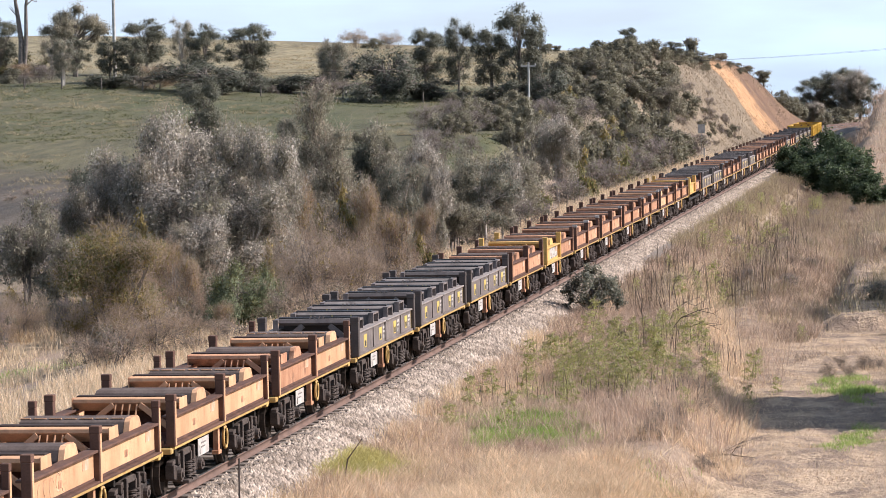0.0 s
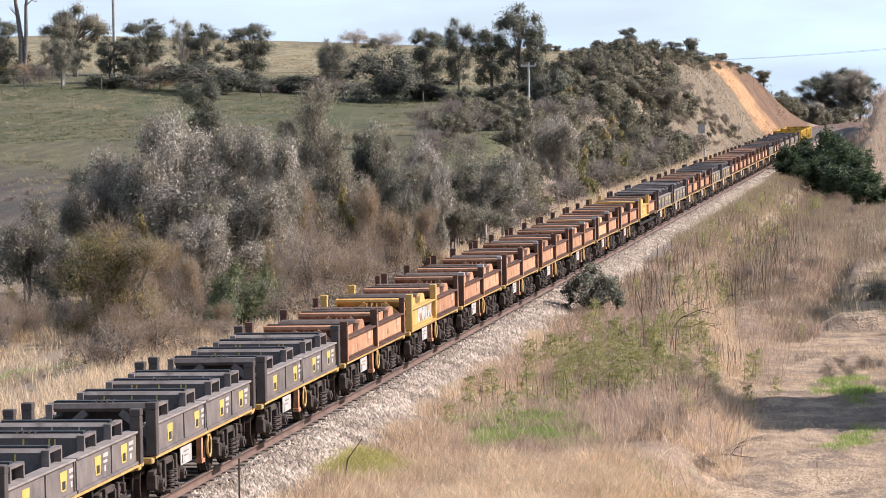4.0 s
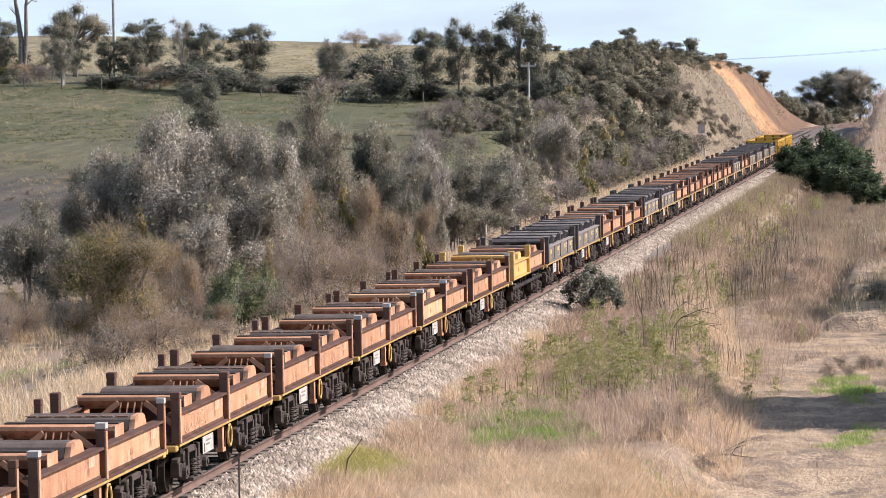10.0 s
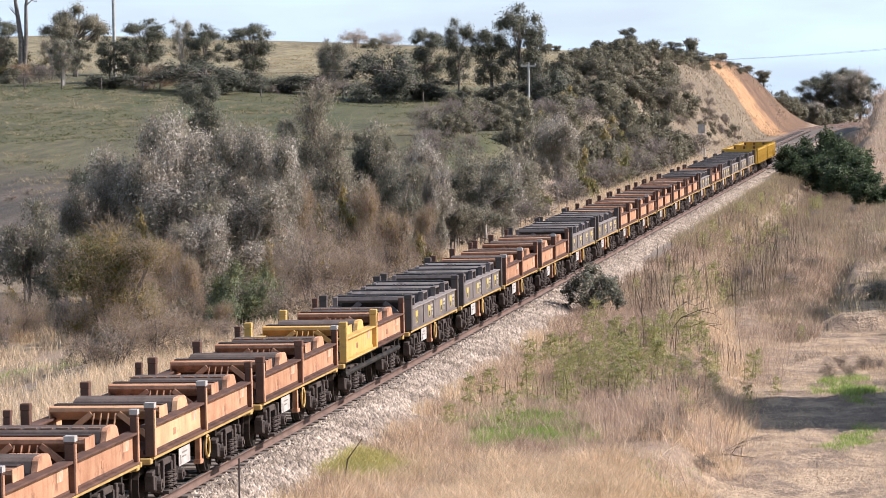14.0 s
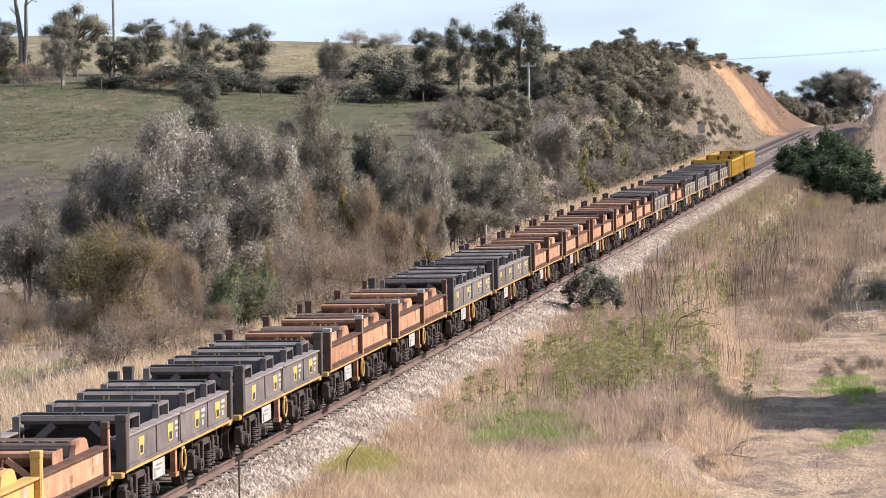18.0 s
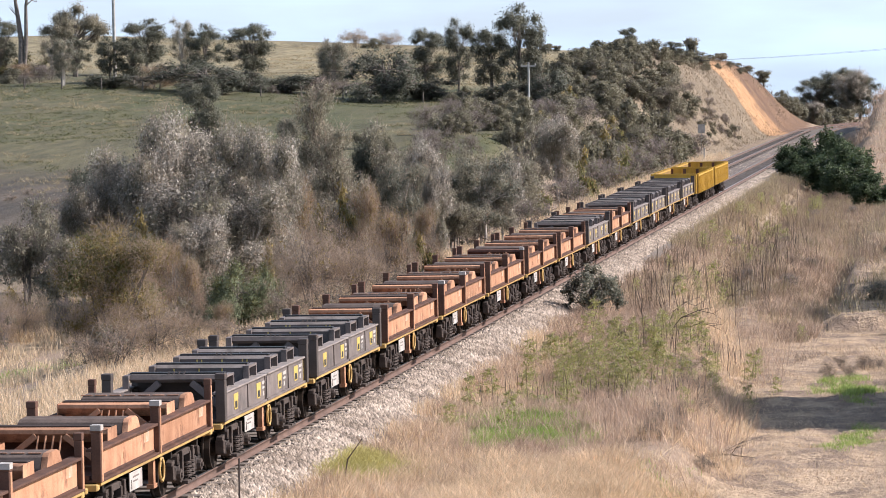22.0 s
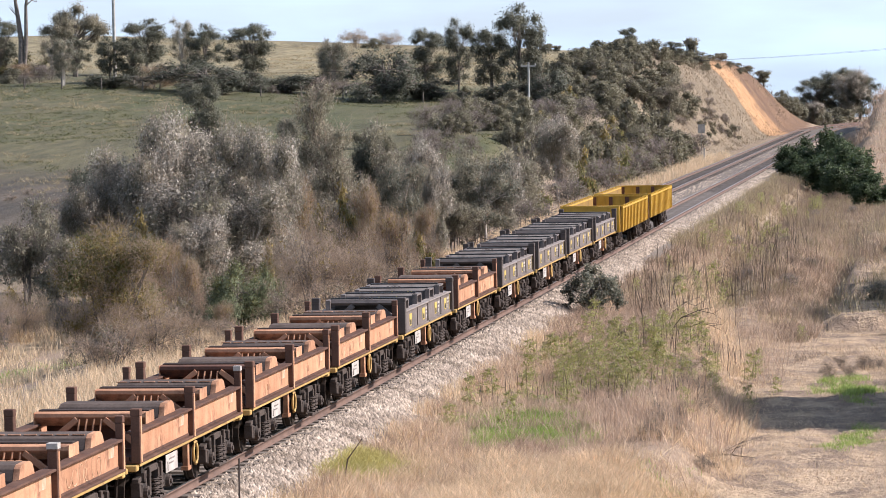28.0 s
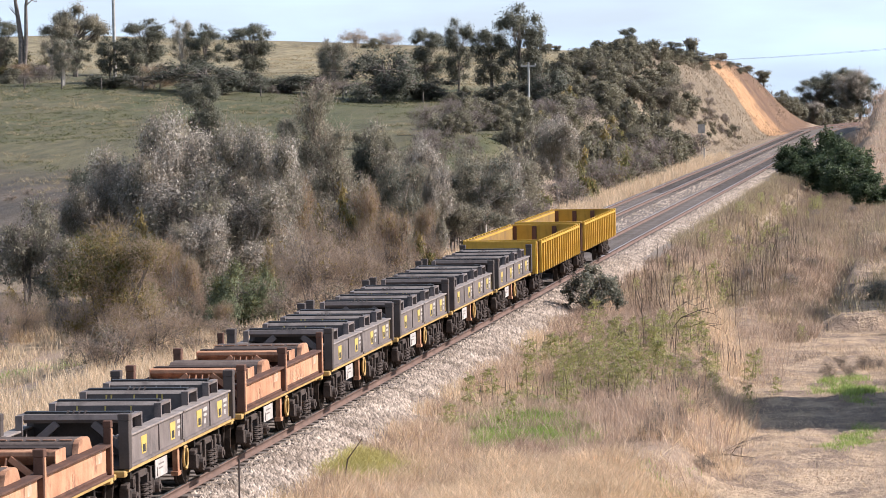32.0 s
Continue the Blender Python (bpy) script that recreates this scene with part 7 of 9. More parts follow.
plant("thickn", "scrub_bush", "grey-brown scrub bush on the spur", "bush", -19.1, 460.0, 1.56, 1.00, 306, "bank scrub")
plant("purple", "bare_shrub", "purplish leafless shrub at the foot of the bank", "shrub", -11.4, 396.8, 1.44, 1.13, 216, "bank scrub")
plant("thickn", "scrub_bush", "grey-brown scrub bush on the spur", "bush", -12.1, 388.8, 1.11, 1.12, 345, "bank scrub")
plant("thickn", "scrub_bush", "grey-brown scrub bush on the spur", "bush", -10.7, 385.5, 1.23, 1.03, 57, "bank scrub")
plant("purple", "bare_shrub", "purplish leafless shrub at the foot of the bank", "shrub", -13.5, 388.5, 1.46, 1.04, 133, "bank scrub")
plant("thickn", "scrub_bush", "grey-brown scrub bush on the spur", "bush", -10.6, 419.2, 1.52, 1.00, 174, "bank scrub")
plant("thickn", "scrub_bush", "grey-brown scrub bush on the spur", "bush", -11.4, 374.8, 1.47, 1.02, 177, "bank scrub")
plant("purple", "bare_shrub", "purplish leafless shrub at the foot of the bank", "shrub", -13.1, 342.5, 1.20, 1.29, 40, "bank scrub")
plant("purple", "bare_shrub", "purplish leafless shrub at the foot of the bank", "shrub", -13.5, 379.5, 1.44, 0.93, 228, "bank scrub")
plant("purple", "bare_shrub", "purplish leafless shrub at the foot of the bank", "shrub", -10.5, 335.3, 1.05, 1.23, 169, "bank scrub")
plant("purple", "bare_shrub", "purplish leafless shrub at the foot of the bank", "shrub", -11.3, 416.9, 1.18, 0.97, 175, "bank scrub")
plant("purple", "bare_shrub", "purplish leafless shrub at the foot of the bank", "shrub", -11.6, 420.6, 1.06, 1.10, 291, "bank scrub")
plant("purple", "bare_shrub", "purplish leafless shrub at the foot of the bank", "shrub", -12.8, 392.6, 0.99, 1.06, 354, "bank scrub")
plant("purple", "bare_shrub", "purplish leafless shrub at the foot of the bank", "shrub", -13.3, 364.2, 1.15, 1.32, 57, "bank scrub")
plant("thickn", "scrub_bush", "grey-brown scrub bush on the spur", "bush", -12.5, 369.6, 1.50, 1.29, 92, "bank scrub")
plant("purple", "bare_shrub", "purplish leafless shrub at the foot of the bank", "shrub", -10.3, 344.0, 1.24, 1.24, 263, "bank scrub")
plant("purple", "bare_shrub", "purplish leafless shrub at the foot of the bank", "shrub", -10.6, 364.7, 1.28, 1.20, 180, "bank scrub")
plant("purple", "bare_shrub", "purplish leafless shrub at the foot of the bank", "shrub", -12.6, 358.1, 1.13, 1.14, 52, "bank scrub")
plant("purple", "bare_shrub", "purplish leafless shrub at the foot of the bank", "shrub", -13.4, 416.9, 0.92, 1.34, 244, "bank scrub")
plant("thickn", "scrub_bush", "grey-brown scrub bush on the spur", "bush", -12.5, 365.8, 1.20, 1.26, 119, "bank scrub")
plant("purple", "bare_shrub", "purplish leafless shrub at the foot of the bank", "shrub", -11.5, 414.1, 0.88, 1.32, 339, "bank scrub")
plant("purple", "bare_shrub", "purplish leafless shrub at the foot of the bank", "shrub", -12.7, 385.3, 1.06, 1.05, 2, "bank scrub")
plant("purple", "bare_shrub", "purplish leafless shrub at the foot of the bank", "shrub", -12.0, 391.0, 1.20, 1.29, 228, "bank scrub")
plant("purple", "bare_shrub", "purplish leafless shrub at the foot of the bank", "shrub", -9.9, 412.7, 0.91, 1.12, 354, "bank scrub")
plant("purple", "bare_shrub", "purplish leafless shrub at the foot of the bank", "shrub", -11.7, 394.8, 1.60, 1.21, 162, "bank scrub")
plant("purple", "bare_shrub", "purplish leafless shrub at the foot of the bank", "shrub", -12.3, 345.1, 1.24, 1.33, 150, "bank scrub")
plant("thickn", "scrub_bush", "grey-brown scrub bush on the spur", "bush", -11.1, 388.3, 1.35, 0.95, 8, "bank scrub")
plant("thickn", "scrub_bush", "grey-brown scrub bush on the spur", "bush", -10.3, 404.8, 1.37, 1.31, 150, "bank scrub")
plant("purple", "bare_shrub", "purplish leafless shrub at the foot of the bank", "shrub", -11.1, 415.1, 1.30, 0.99, 82, "bank scrub")
plant("purple", "bare_shrub", "purplish leafless shrub at the foot of the bank", "shrub", -9.8, 376.4, 0.92, 1.16, 213, "bank scrub")
plant("purple", "bare_shrub", "purplish leafless shrub at the foot of the bank", "shrub", -10.4, 424.4, 1.26, 1.29, 260, "bank scrub")
plant("purple", "bare_shrub", "purplish leafless shrub at the foot of the bank", "shrub", -12.0, 372.4, 1.18, 0.91, 14, "bank scrub")
plant("purple", "bare_shrub", "purplish leafless shrub at the foot of the bank", "shrub", -11.4, 348.0, 1.56, 0.99, 205, "bank scrub")
plant("thickn", "scrub_bush", "grey-brown scrub bush on the spur", "bush", -10.6, 377.3, 1.04, 0.94, 290, "bank scrub")
plant("purple", "bare_shrub", "purplish leafless shrub at the foot of the bank", "shrub", -10.5, 397.9, 1.04, 0.94, 154, "bank scrub")
plant("purple", "bare_shrub", "purplish leafless shrub at the foot of the bank", "shrub", -11.4, 383.8, 1.42, 1.12, 199, "bank scrub")
plant("purple", "bare_shrub", "purplish leafless shrub at the foot of the bank", "shrub", -12.3, 360.8, 1.20, 1.03, 93, "bank scrub")
plant("purple", "bare_shrub", "purplish leafless shrub at the foot of the bank", "shrub", -11.8, 335.8, 1.33, 1.19, 99, "bank scrub")
plant("thickn", "scrub_bush", "grey-brown scrub bush on the spur", "bush", -9.7, 416.9, 0.91, 0.97, 344, "bank scrub")
plant("purple", "bare_shrub", "purplish leafless shrub at the foot of the bank", "shrub", -10.6, 396.4, 1.49, 1.26, 311, "bank scrub")
plant("purple", "bare_shrub", "purplish leafless shrub at the foot of the bank", "shrub", -12.5, 404.7, 1.57, 1.25, 83, "bank scrub")
plant("purple", "bare_shrub", "purplish leafless shrub at the foot of the bank", "shrub", -10.4, 339.9, 0.99, 0.96, 24, "bank scrub")
plant("purple", "bare_shrub", "purplish leafless shrub at the foot of the bank", "shrub", -13.2, 353.6, 0.95, 1.22, 95, "bank scrub")
plant("thickn", "scrub_bush", "grey-brown scrub bush on the spur", "bush", -10.8, 348.7, 1.07, 0.91, 35, "bank scrub")
plant("thickn", "scrub_bush", "grey-brown scrub bush on the spur", "bush", -10.2, 351.7, 1.13, 1.02, 82, "bank scrub")
plant("purple", "bare_shrub", "purplish leafless shrub at the foot of the bank", "shrub", -10.5, 349.4, 1.34, 1.00, 226, "bank scrub")
plant("thickn", "scrub_bush", "grey-brown scrub bush on the spur", "bush", -10.3, 349.8, 0.87, 1.18, 325, "bank scrub")
plant("thickf", "scrub_bush", "dark olive scrub bush on the spur", "bush", -32.8, 374.0, 1.62, 1.21, 6, "bank scrub")
plant("thickf", "scrub_bush", "dark olive scrub bush on the spur", "bush", -26.5, 381.1, 1.45, 1.12, 274, "bank scrub")
plant("thickn", "scrub_bush", "grey-brown scrub bush on the spur", "bush", -18.1, 355.5, 1.08, 1.02, 176, "bank scrub")
plant("thickn", "scrub_bush", "grey-brown scrub bush on the spur", "bush", -23.3, 350.9, 1.63, 1.27, 334, "bank scrub")
plant("thickn", "scrub_bush", "grey-brown scrub bush on the spur", "bush", -19.3, 380.8, 1.03, 0.95, 83, "bank scrub")
plant("thickf", "scrub_bush", "dark olive scrub bush on the spur", "bush", -21.9, 380.2, 1.73, 0.98, 310, "bank scrub")
plant("thickf", "scrub_bush", "dark olive scrub bush on the spur", "bush", -17.5, 344.7, 1.36, 1.31, 269, "bank scrub")
plant("thickf", "scrub_bush", "dark olive scrub bush on the spur", "bush", -25.3, 390.5, 1.75, 1.15, 90, "bank scrub")
plant("thickf", "scrub_bush", "dark olive scrub bush on the spur", "bush", -33.5, 332.9, 1.58, 1.35, 247, "bank scrub")
plant("thickn", "scrub_bush", "grey-brown scrub bush on the spur", "bush", -32.1, 394.2, 1.69, 1.13, 188, "bank scrub")
plant("thickf", "scrub_bush", "dark olive scrub bush on the spur", "bush", -28.1, 383.2, 1.76, 1.18, 200, "bank scrub")
plant("thickn", "scrub_bush", "grey-brown scrub bush on the spur", "bush", -25.0, 390.9, 1.89, 1.20, 172, "bank scrub")
plant("thickf", "scrub_bush", "dark olive scrub bush on the spur", "bush", -20.4, 346.2, 1.73, 1.14, 79, "bank scrub")
plant("thickf", "scrub_bush", "dark olive scrub bush on the spur", "bush", -25.0, 342.1, 1.74, 1.25, 358, "bank scrub")
plant("thickn", "scrub_bush", "grey-brown scrub bush on the spur", "bush", -16.6, 371.5, 1.52, 0.90, 16, "bank scrub")
plant("thickf", "scrub_bush", "dark olive scrub bush on the spur", "bush", -16.2, 384.8, 1.80, 1.34, 34, "bank scrub")
plant("thickf", "scrub_bush", "dark olive scrub bush on the spur", "bush", -25.9, 344.0, 1.26, 0.94, 170, "bank scrub")
plant("thickn", "scrub_bush", "grey-brown scrub bush on the spur", "bush", -19.8, 342.3, 1.15, 0.91, 196, "bank scrub")
plant("thickf", "scrub_bush", "dark olive scrub bush on the spur", "bush", -17.8, 344.2, 1.43, 1.18, 5, "bank scrub")
plant("thickf", "scrub_bush", "dark olive scrub bush on the spur", "bush", -14.8, 339.8, 1.14, 1.17, 168, "bank scrub")
plant("thickf", "scrub_bush", "dark olive scrub bush on the spur", "bush", -32.3, 343.4, 1.32, 1.05, 250, "bank scrub")
plant("thickn", "scrub_bush", "grey-brown scrub bush on the spur", "bush", -13.0, 346.8, 1.38, 1.20, 98, "bank scrub")
plant("thickf", "scrub_bush", "dark olive scrub bush on the spur", "bush", -27.7, 349.1, 1.23, 1.01, 81, "bank scrub")
plant("thickf", "scrub_bush", "dark olive scrub bush on the spur", "bush", -32.9, 384.2, 1.89, 0.98, 141, "bank scrub")
plant("thickn", "scrub_bush", "grey-brown scrub bush on the spur", "bush", -24.9, 367.7, 1.52, 0.92, 184, "bank scrub")
plant("thickf", "scrub_bush", "dark olive scrub bush on the spur", "bush", -21.0, 347.4, 1.17, 1.34, 194, "bank scrub")
plant("brownb", "bare_shrub", "low tangled brown shrub in dry grass", "shrub", -12.2, 106.6, 2.05, 1.13, 137, "bare shrubs")
plant("thick", "scrub_bush", "grey-brown scrub bush on the bank", "bush", -15.8, 147.3, 2.06, 1.00, 32, "bank scrub")
plant("brown", "bare_shrub", "leafless brown twiggy shrub beside the line", "shrub", -15.5, 131.7, 2.12, 1.00, 84, "bare shrubs")
plant("brown", "bare_shrub", "leafless brown twiggy shrub beside the line", "shrub", -19.3, 147.0, 2.63, 1.32, 56, "bare shrubs")
plant("thick", "scrub_bush", "grey-brown scrub bush on the bank", "bush", -12.4, 120.8, 1.87, 1.16, 297, "bank scrub")
plant("thick", "scrub_bush", "grey-brown scrub bush on the bank", "bush", -14.8, 138.8, 1.86, 1.20, 321, "bank scrub")
plant("thickg", "scrub_bush", "yellow-green scrub bush on the bank", "bush", -13.8, 129.2, 2.28, 1.02, 323, "bank scrub")
plant("brownb", "bare_shrub", "low tangled brown shrub in dry grass", "shrub", -12.7, 131.4, 2.50, 1.09, 82, "bare shrubs")
plant("brown", "bare_shrub", "leafless brown twiggy shrub beside the line", "shrub", -18.0, 139.3, 2.15, 0.91, 300, "bare shrubs")
plant("thickg", "scrub_bush", "yellow-green scrub bush on the bank", "bush", -17.7, 128.6, 1.74, 1.26, 272, "bank scrub")
plant("brownb", "bare_shrub", "low tangled brown shrub in dry grass", "shrub", -23.3, 141.7, 2.50, 1.15, 330, "bare shrubs")
plant("brown", "bare_shrub", "leafless brown twiggy shrub beside the line", "shrub", -16.2, 143.6, 1.73, 0.92, 176, "bare shrubs")
plant("brown", "bare_shrub", "leafless brown twiggy shrub beside the line", "shrub", -22.4, 133.1, 1.62, 1.23, 43, "bare shrubs")
plant("thick", "scrub_bush", "grey-brown scrub bush on the bank", "bush", -12.6, 111.0, 1.81, 1.09, 302, "bank scrub")
plant("brownb", "bare_shrub", "low tangled brown shrub in dry grass", "shrub", -11.6, 124.1, 2.91, 0.90, 10, "bare shrubs")
plant("thickg", "scrub_bush", "yellow-green scrub bush on the bank", "bush", -22.2, 132.0, 2.15, 1.15, 247, "bank scrub")
plant("gumb", "gum_tree", "dull grey-green gum tree in the creek thicket", "tree", -16.8, 172.8, 3.49, 1.09, 81, "creek trees")
plant("gumb", "gum_tree", "dull grey-green gum tree in the creek thicket", "tree", -20.4, 156.0, 3.89, 0.93, 157, "creek trees")
plant("thick", "scrub_bush", "grey-brown scrub bush on the bank", "bush", -20.3, 154.4, 2.99, 1.02, 21, "bank scrub")
plant("gumb", "gum_tree", "dull grey-green gum tree in the creek thicket", "tree", -10.2, 170.1, 3.10, 1.08, 164, "creek trees")
plant("purple", "bare_shrub", "purplish leafless shrub at the foot of the bank", "shrub", -16.7, 200.6, 2.72, 1.24, 54, "bank scrub")
plant("thickb", "scrub_bush", "dark olive scrub bush on the bank", "bush", -11.2, 184.5, 2.79, 0.91, 350, "bank scrub")
plant("purple", "bare_shrub", "purplish leafless shrub at the foot of the bank", "shrub", -17.2, 170.3, 3.75, 1.00, 264, "bank scrub")
plant("thick", "scrub_bush", "grey-brown scrub bush on the bank", "bush", -15.1, 195.7, 2.29, 1.22, 104, "bank scrub")
plant("purple", "bare_shrub", "purplish leafless shrub at the foot of the bank", "shrub", -12.4, 183.0, 2.17, 1.31, 192, "bank scrub")
plant("gumb", "gum_tree", "dull grey-green gum tree in the creek thicket", "tree", -10.6, 200.8, 2.88, 0.94, 105, "creek trees")
plant("thickb", "scrub_bush", "dark olive scrub bush on the bank", "bush", -12.7, 169.2, 3.05, 1.12, 214, "bank scrub")
plant("gumb", "gum_tree", "dull grey-green gum tree in the creek thicket", "tree", -21.5, 163.8, 3.78, 1.02, 347, "creek trees")
plant("purple", "bare_shrub", "purplish leafless shrub at the foot of the bank", "shrub", -23.6, 171.9, 2.36, 1.25, 52, "bank scrub")
plant("gumb", "gum_tree", "dull grey-green gum tree in the creek thicket", "tree", -21.6, 193.6, 3.88, 1.20, 134, "creek trees")
plant("gumb", "gum_tree", "dull grey-green gum tree in the creek thicket", "tree", -9.9, 200.2, 4.15, 1.22, 257, "creek trees")
plant("gumb", "gum_tree", "dull grey-green gum tree in the creek thicket", "tree", -16.1, 177.9, 4.03, 1.35, 22, "creek trees")
plant("gumb", "gum_tree", "dull grey-green gum tree in the creek thicket", "tree", -12.9, 152.1, 2.23, 1.07, 88, "creek trees")
plant("thickb", "scrub_bush", "dark olive scrub bush on the bank", "bush", -16.9, 150.8, 3.91, 1.33, 269, "bank scrub")
plant("purple", "bare_shrub", "purplish leafless shrub at the foot of the bank", "shrub", -19.5, 188.4, 3.28, 1.06, 10, "bank scrub")
plant("thick", "scrub_bush", "grey-brown scrub bush on the bank", "bush", -15.7, 150.7, 2.29, 0.92, 292, "bank scrub")
plant("gumb", "gum_tree", "dull grey-green gum tree in the creek thicket", "tree", -13.1, 174.1, 2.23, 1.21, 339, "creek trees")
plant("thick", "scrub_bush", "grey-brown scrub bush on the bank", "bush", -16.9, 165.5, 4.13, 1.11, 337, "bank scrub")
plant("gumb", "gum_tree", "dull grey-green gum tree in the creek thicket", "tree", -22.3, 193.3, 3.05, 1.01, 268, "creek trees")
plant("gumb", "gum_tree", "dull grey-green gum tree in the creek thicket", "tree", -18.8, 173.4, 4.00, 1.20, 253, "creek trees")
plant("purple", "bare_shrub", "purplish leafless shrub at the foot of the bank", "shrub", -21.9, 166.7, 3.88, 0.93, 23, "bank scrub")
plant("thick", "scrub_bush", "grey-brown scrub bush on the bank", "bush", -16.0, 192.8, 3.09, 0.94, 89, "bank scrub")
plant("purple", "bare_shrub", "purplish leafless shrub at the foot of the bank", "shrub", 9.0, 256.4, 0.55, 1.05, 12, "bank scrub")
plant("brownb", "bare_shrub", "low tangled brown shrub in dry grass", "shrub", 7.3, 135.3, 0.59, 1.27, 42, "bare shrubs")
plant("brownb", "bare_shrub", "low tangled brown shrub in dry grass", "shrub", 11.4, 167.8, 0.50, 1.34, 46, "bare shrubs")
plant("brownb", "bare_shrub", "low tangled brown shrub in dry grass", "shrub", 5.1, 264.3, 0.62, 0.95, 171, "bare shrubs")
plant("brownb", "bare_shrub", "low tangled brown shrub in dry grass", "shrub", 6.2, 142.5, 0.55, 1.01, 336, "bare shrubs")
plant("brownb", "bare_shrub", "low tangled brown shrub in dry grass", "shrub", 4.8, 270.7, 0.53, 1.30, 187, "bare shrubs")
plant("purple", "bare_shrub", "purplish leafless shrub at the foot of the bank", "shrub", 4.8, 175.3, 0.56, 1.09, 134, "bank scrub")
plant("purple", "bare_shrub", "purplish leafless shrub at the foot of the bank", "shrub", 10.0, 223.9, 0.51, 1.35, 257, "bank scrub")
plant("brownb", "bare_shrub", "low tangled brown shrub in dry grass", "shrub", 13.3, 211.2, 0.64, 1.15, 36, "bare shrubs")
plant("brownb", "bare_shrub", "low tangled brown shrub in dry grass", "shrub", 5.3, 152.8, 0.54, 1.02, 87, "bare shrubs")
plant("purple", "bare_shrub", "purplish leafless shrub at the foot of the bank", "shrub", 10.2, 260.3, 0.58, 0.93, 302, "bank scrub")
plant("brownb", "bare_shrub", "low tangled brown shrub in dry grass", "shrub", 6.9, 161.4, 0.64, 1.25, 306, "bare shrubs")
plant("brownb", "bare_shrub", "low tangled brown shrub in dry grass", "shrub", 9.8, 157.8, 0.58, 0.93, 153, "bare shrubs")
plant("brownb", "bare_shrub", "low tangled brown shrub in dry grass", "shrub", 6.8, 232.8, 0.48, 1.16, 275, "bare shrubs")
plant("brownb", "bare_shrub", "low tangled brown shrub in dry grass", "shrub", 7.4, 250.8, 0.95, 1.26, 204, "bare shrubs")
plant("purple", "bare_shrub", "purplish leafless shrub at the foot of the bank", "shrub", 11.9, 273.7, 0.78, 0.91, 164, "bank scrub")
plant("purple", "bare_shrub", "purplish leafless shrub at the foot of the bank", "shrub", 11.0, 240.7, 0.47, 1.23, 215, "bank scrub")
plant("brownb", "bare_shrub", "low tangled brown shrub in dry grass", "shrub", 11.7, 267.9, 0.59, 1.20, 132, "bare shrubs")
plant("purple", "bare_shrub", "purplish leafless shrub at the foot of the bank", "shrub", 4.5, 181.0, 0.84, 1.16, 112, "bank scrub")
plant("brownb", "bare_shrub", "low tangled brown shrub in dry grass", "shrub", 7.9, 161.3, 0.80, 1.03, 257, "bare shrubs")
plant("brownb", "bare_shrub", "low tangled brown shrub in dry grass", "shrub", 9.3, 197.6, 0.62, 1.08, 327, "bare shrubs")
plant("brownb", "bare_shrub", "low tangled brown shrub in dry grass", "shrub", 7.1, 237.0, 0.72, 1.13, 118, "bare shrubs")
plant("brownb", "bare_shrub", "low tangled brown shrub in dry grass", "shrub", 5.6, 243.1, 0.94, 0.90, 131, "bare shrubs")
plant("purple", "bare_shrub", "purplish leafless shrub at the foot of the bank", "shrub", 12.4, 202.0, 0.85, 1.06, 71, "bank scrub")
plant("brownb", "bare_shrub", "low tangled brown shrub in dry grass", "shrub", 11.1, 242.9, 0.48, 1.24, 155, "bare shrubs")
plant("purple", "bare_shrub", "purplish leafless shrub at the foot of the bank", "shrub", 7.5, 175.0, 0.89, 1.28, 311, "bank scrub")
plant("brownb", "bare_shrub", "low tangled brown shrub in dry grass", "shrub", 12.5, 214.0, 0.77, 0.96, 201, "bare shrubs")
plant("brownb", "bare_shrub", "low tangled brown shrub in dry grass", "shrub", 8.0, 282.5, 0.78, 1.21, 238, "bare shrubs")
plant("brownb", "bare_shrub", "low tangled brown shrub in dry grass", "shrub", 7.4, 225.5, 0.70, 1.04, 209, "bare shrubs")
plant("brownb", "bare_shrub", "low tangled brown shrub in dry grass", "shrub", 7.3, 190.1, 0.82, 1.04, 312, "bare shrubs")
plant("brownb", "bare_shrub", "low tangled brown shrub in dry grass", "shrub", 12.3, 164.3, 0.48, 1.06, 10, "bare shrubs")
plant("brownb", "bare_shrub", "low tangled brown shrub in dry grass", "shrub", 12.6, 222.9, 0.74, 1.03, 151, "bare shrubs")
plant("brownb", "bare_shrub", "low tangled brown shrub in dry grass", "shrub", 7.8, 229.8, 0.68, 1.03, 80, "bare shrubs")
plant("purple", "bare_shrub", "purplish leafless shrub at the foot of the bank", "shrub", 9.7, 151.5, 0.78, 1.11, 213, "bank scrub")
plant("brownb", "bare_shrub", "low tangled brown shrub in dry grass", "shrub", 6.6, 157.2, 0.79, 1.22, 90, "bare shrubs")
plant("brownb", "bare_shrub", "low tangled brown shrub in dry grass", "shrub", 10.3, 263.8, 0.61, 0.98, 128, "bare shrubs")
plant("brownb", "bare_shrub", "low tangled brown shrub in dry grass", "shrub", 9.2, 166.8, 0.69, 1.19, 348, "bare shrubs")
plant("brownb", "bare_shrub", "low tangled brown shrub in dry grass", "shrub", 9.9, 244.2, 0.81, 1.01, 17, "bare shrubs")
plant("brownb", "bare_shrub", "low tangled brown shrub in dry grass", "shrub", 6.8, 237.6, 0.93, 1.08, 42, "bare shrubs")
plant("brownb", "bare_shrub", "low tangled brown shrub in dry grass", "shrub", 13.4, 161.8, 0.59, 0.99, 187, "bare shrubs")
plant("brownb", "bare_shrub", "low tangled brown shrub in dry grass", "shrub", 6.3, 193.3, 0.75, 1.16, 99, "bare shrubs")
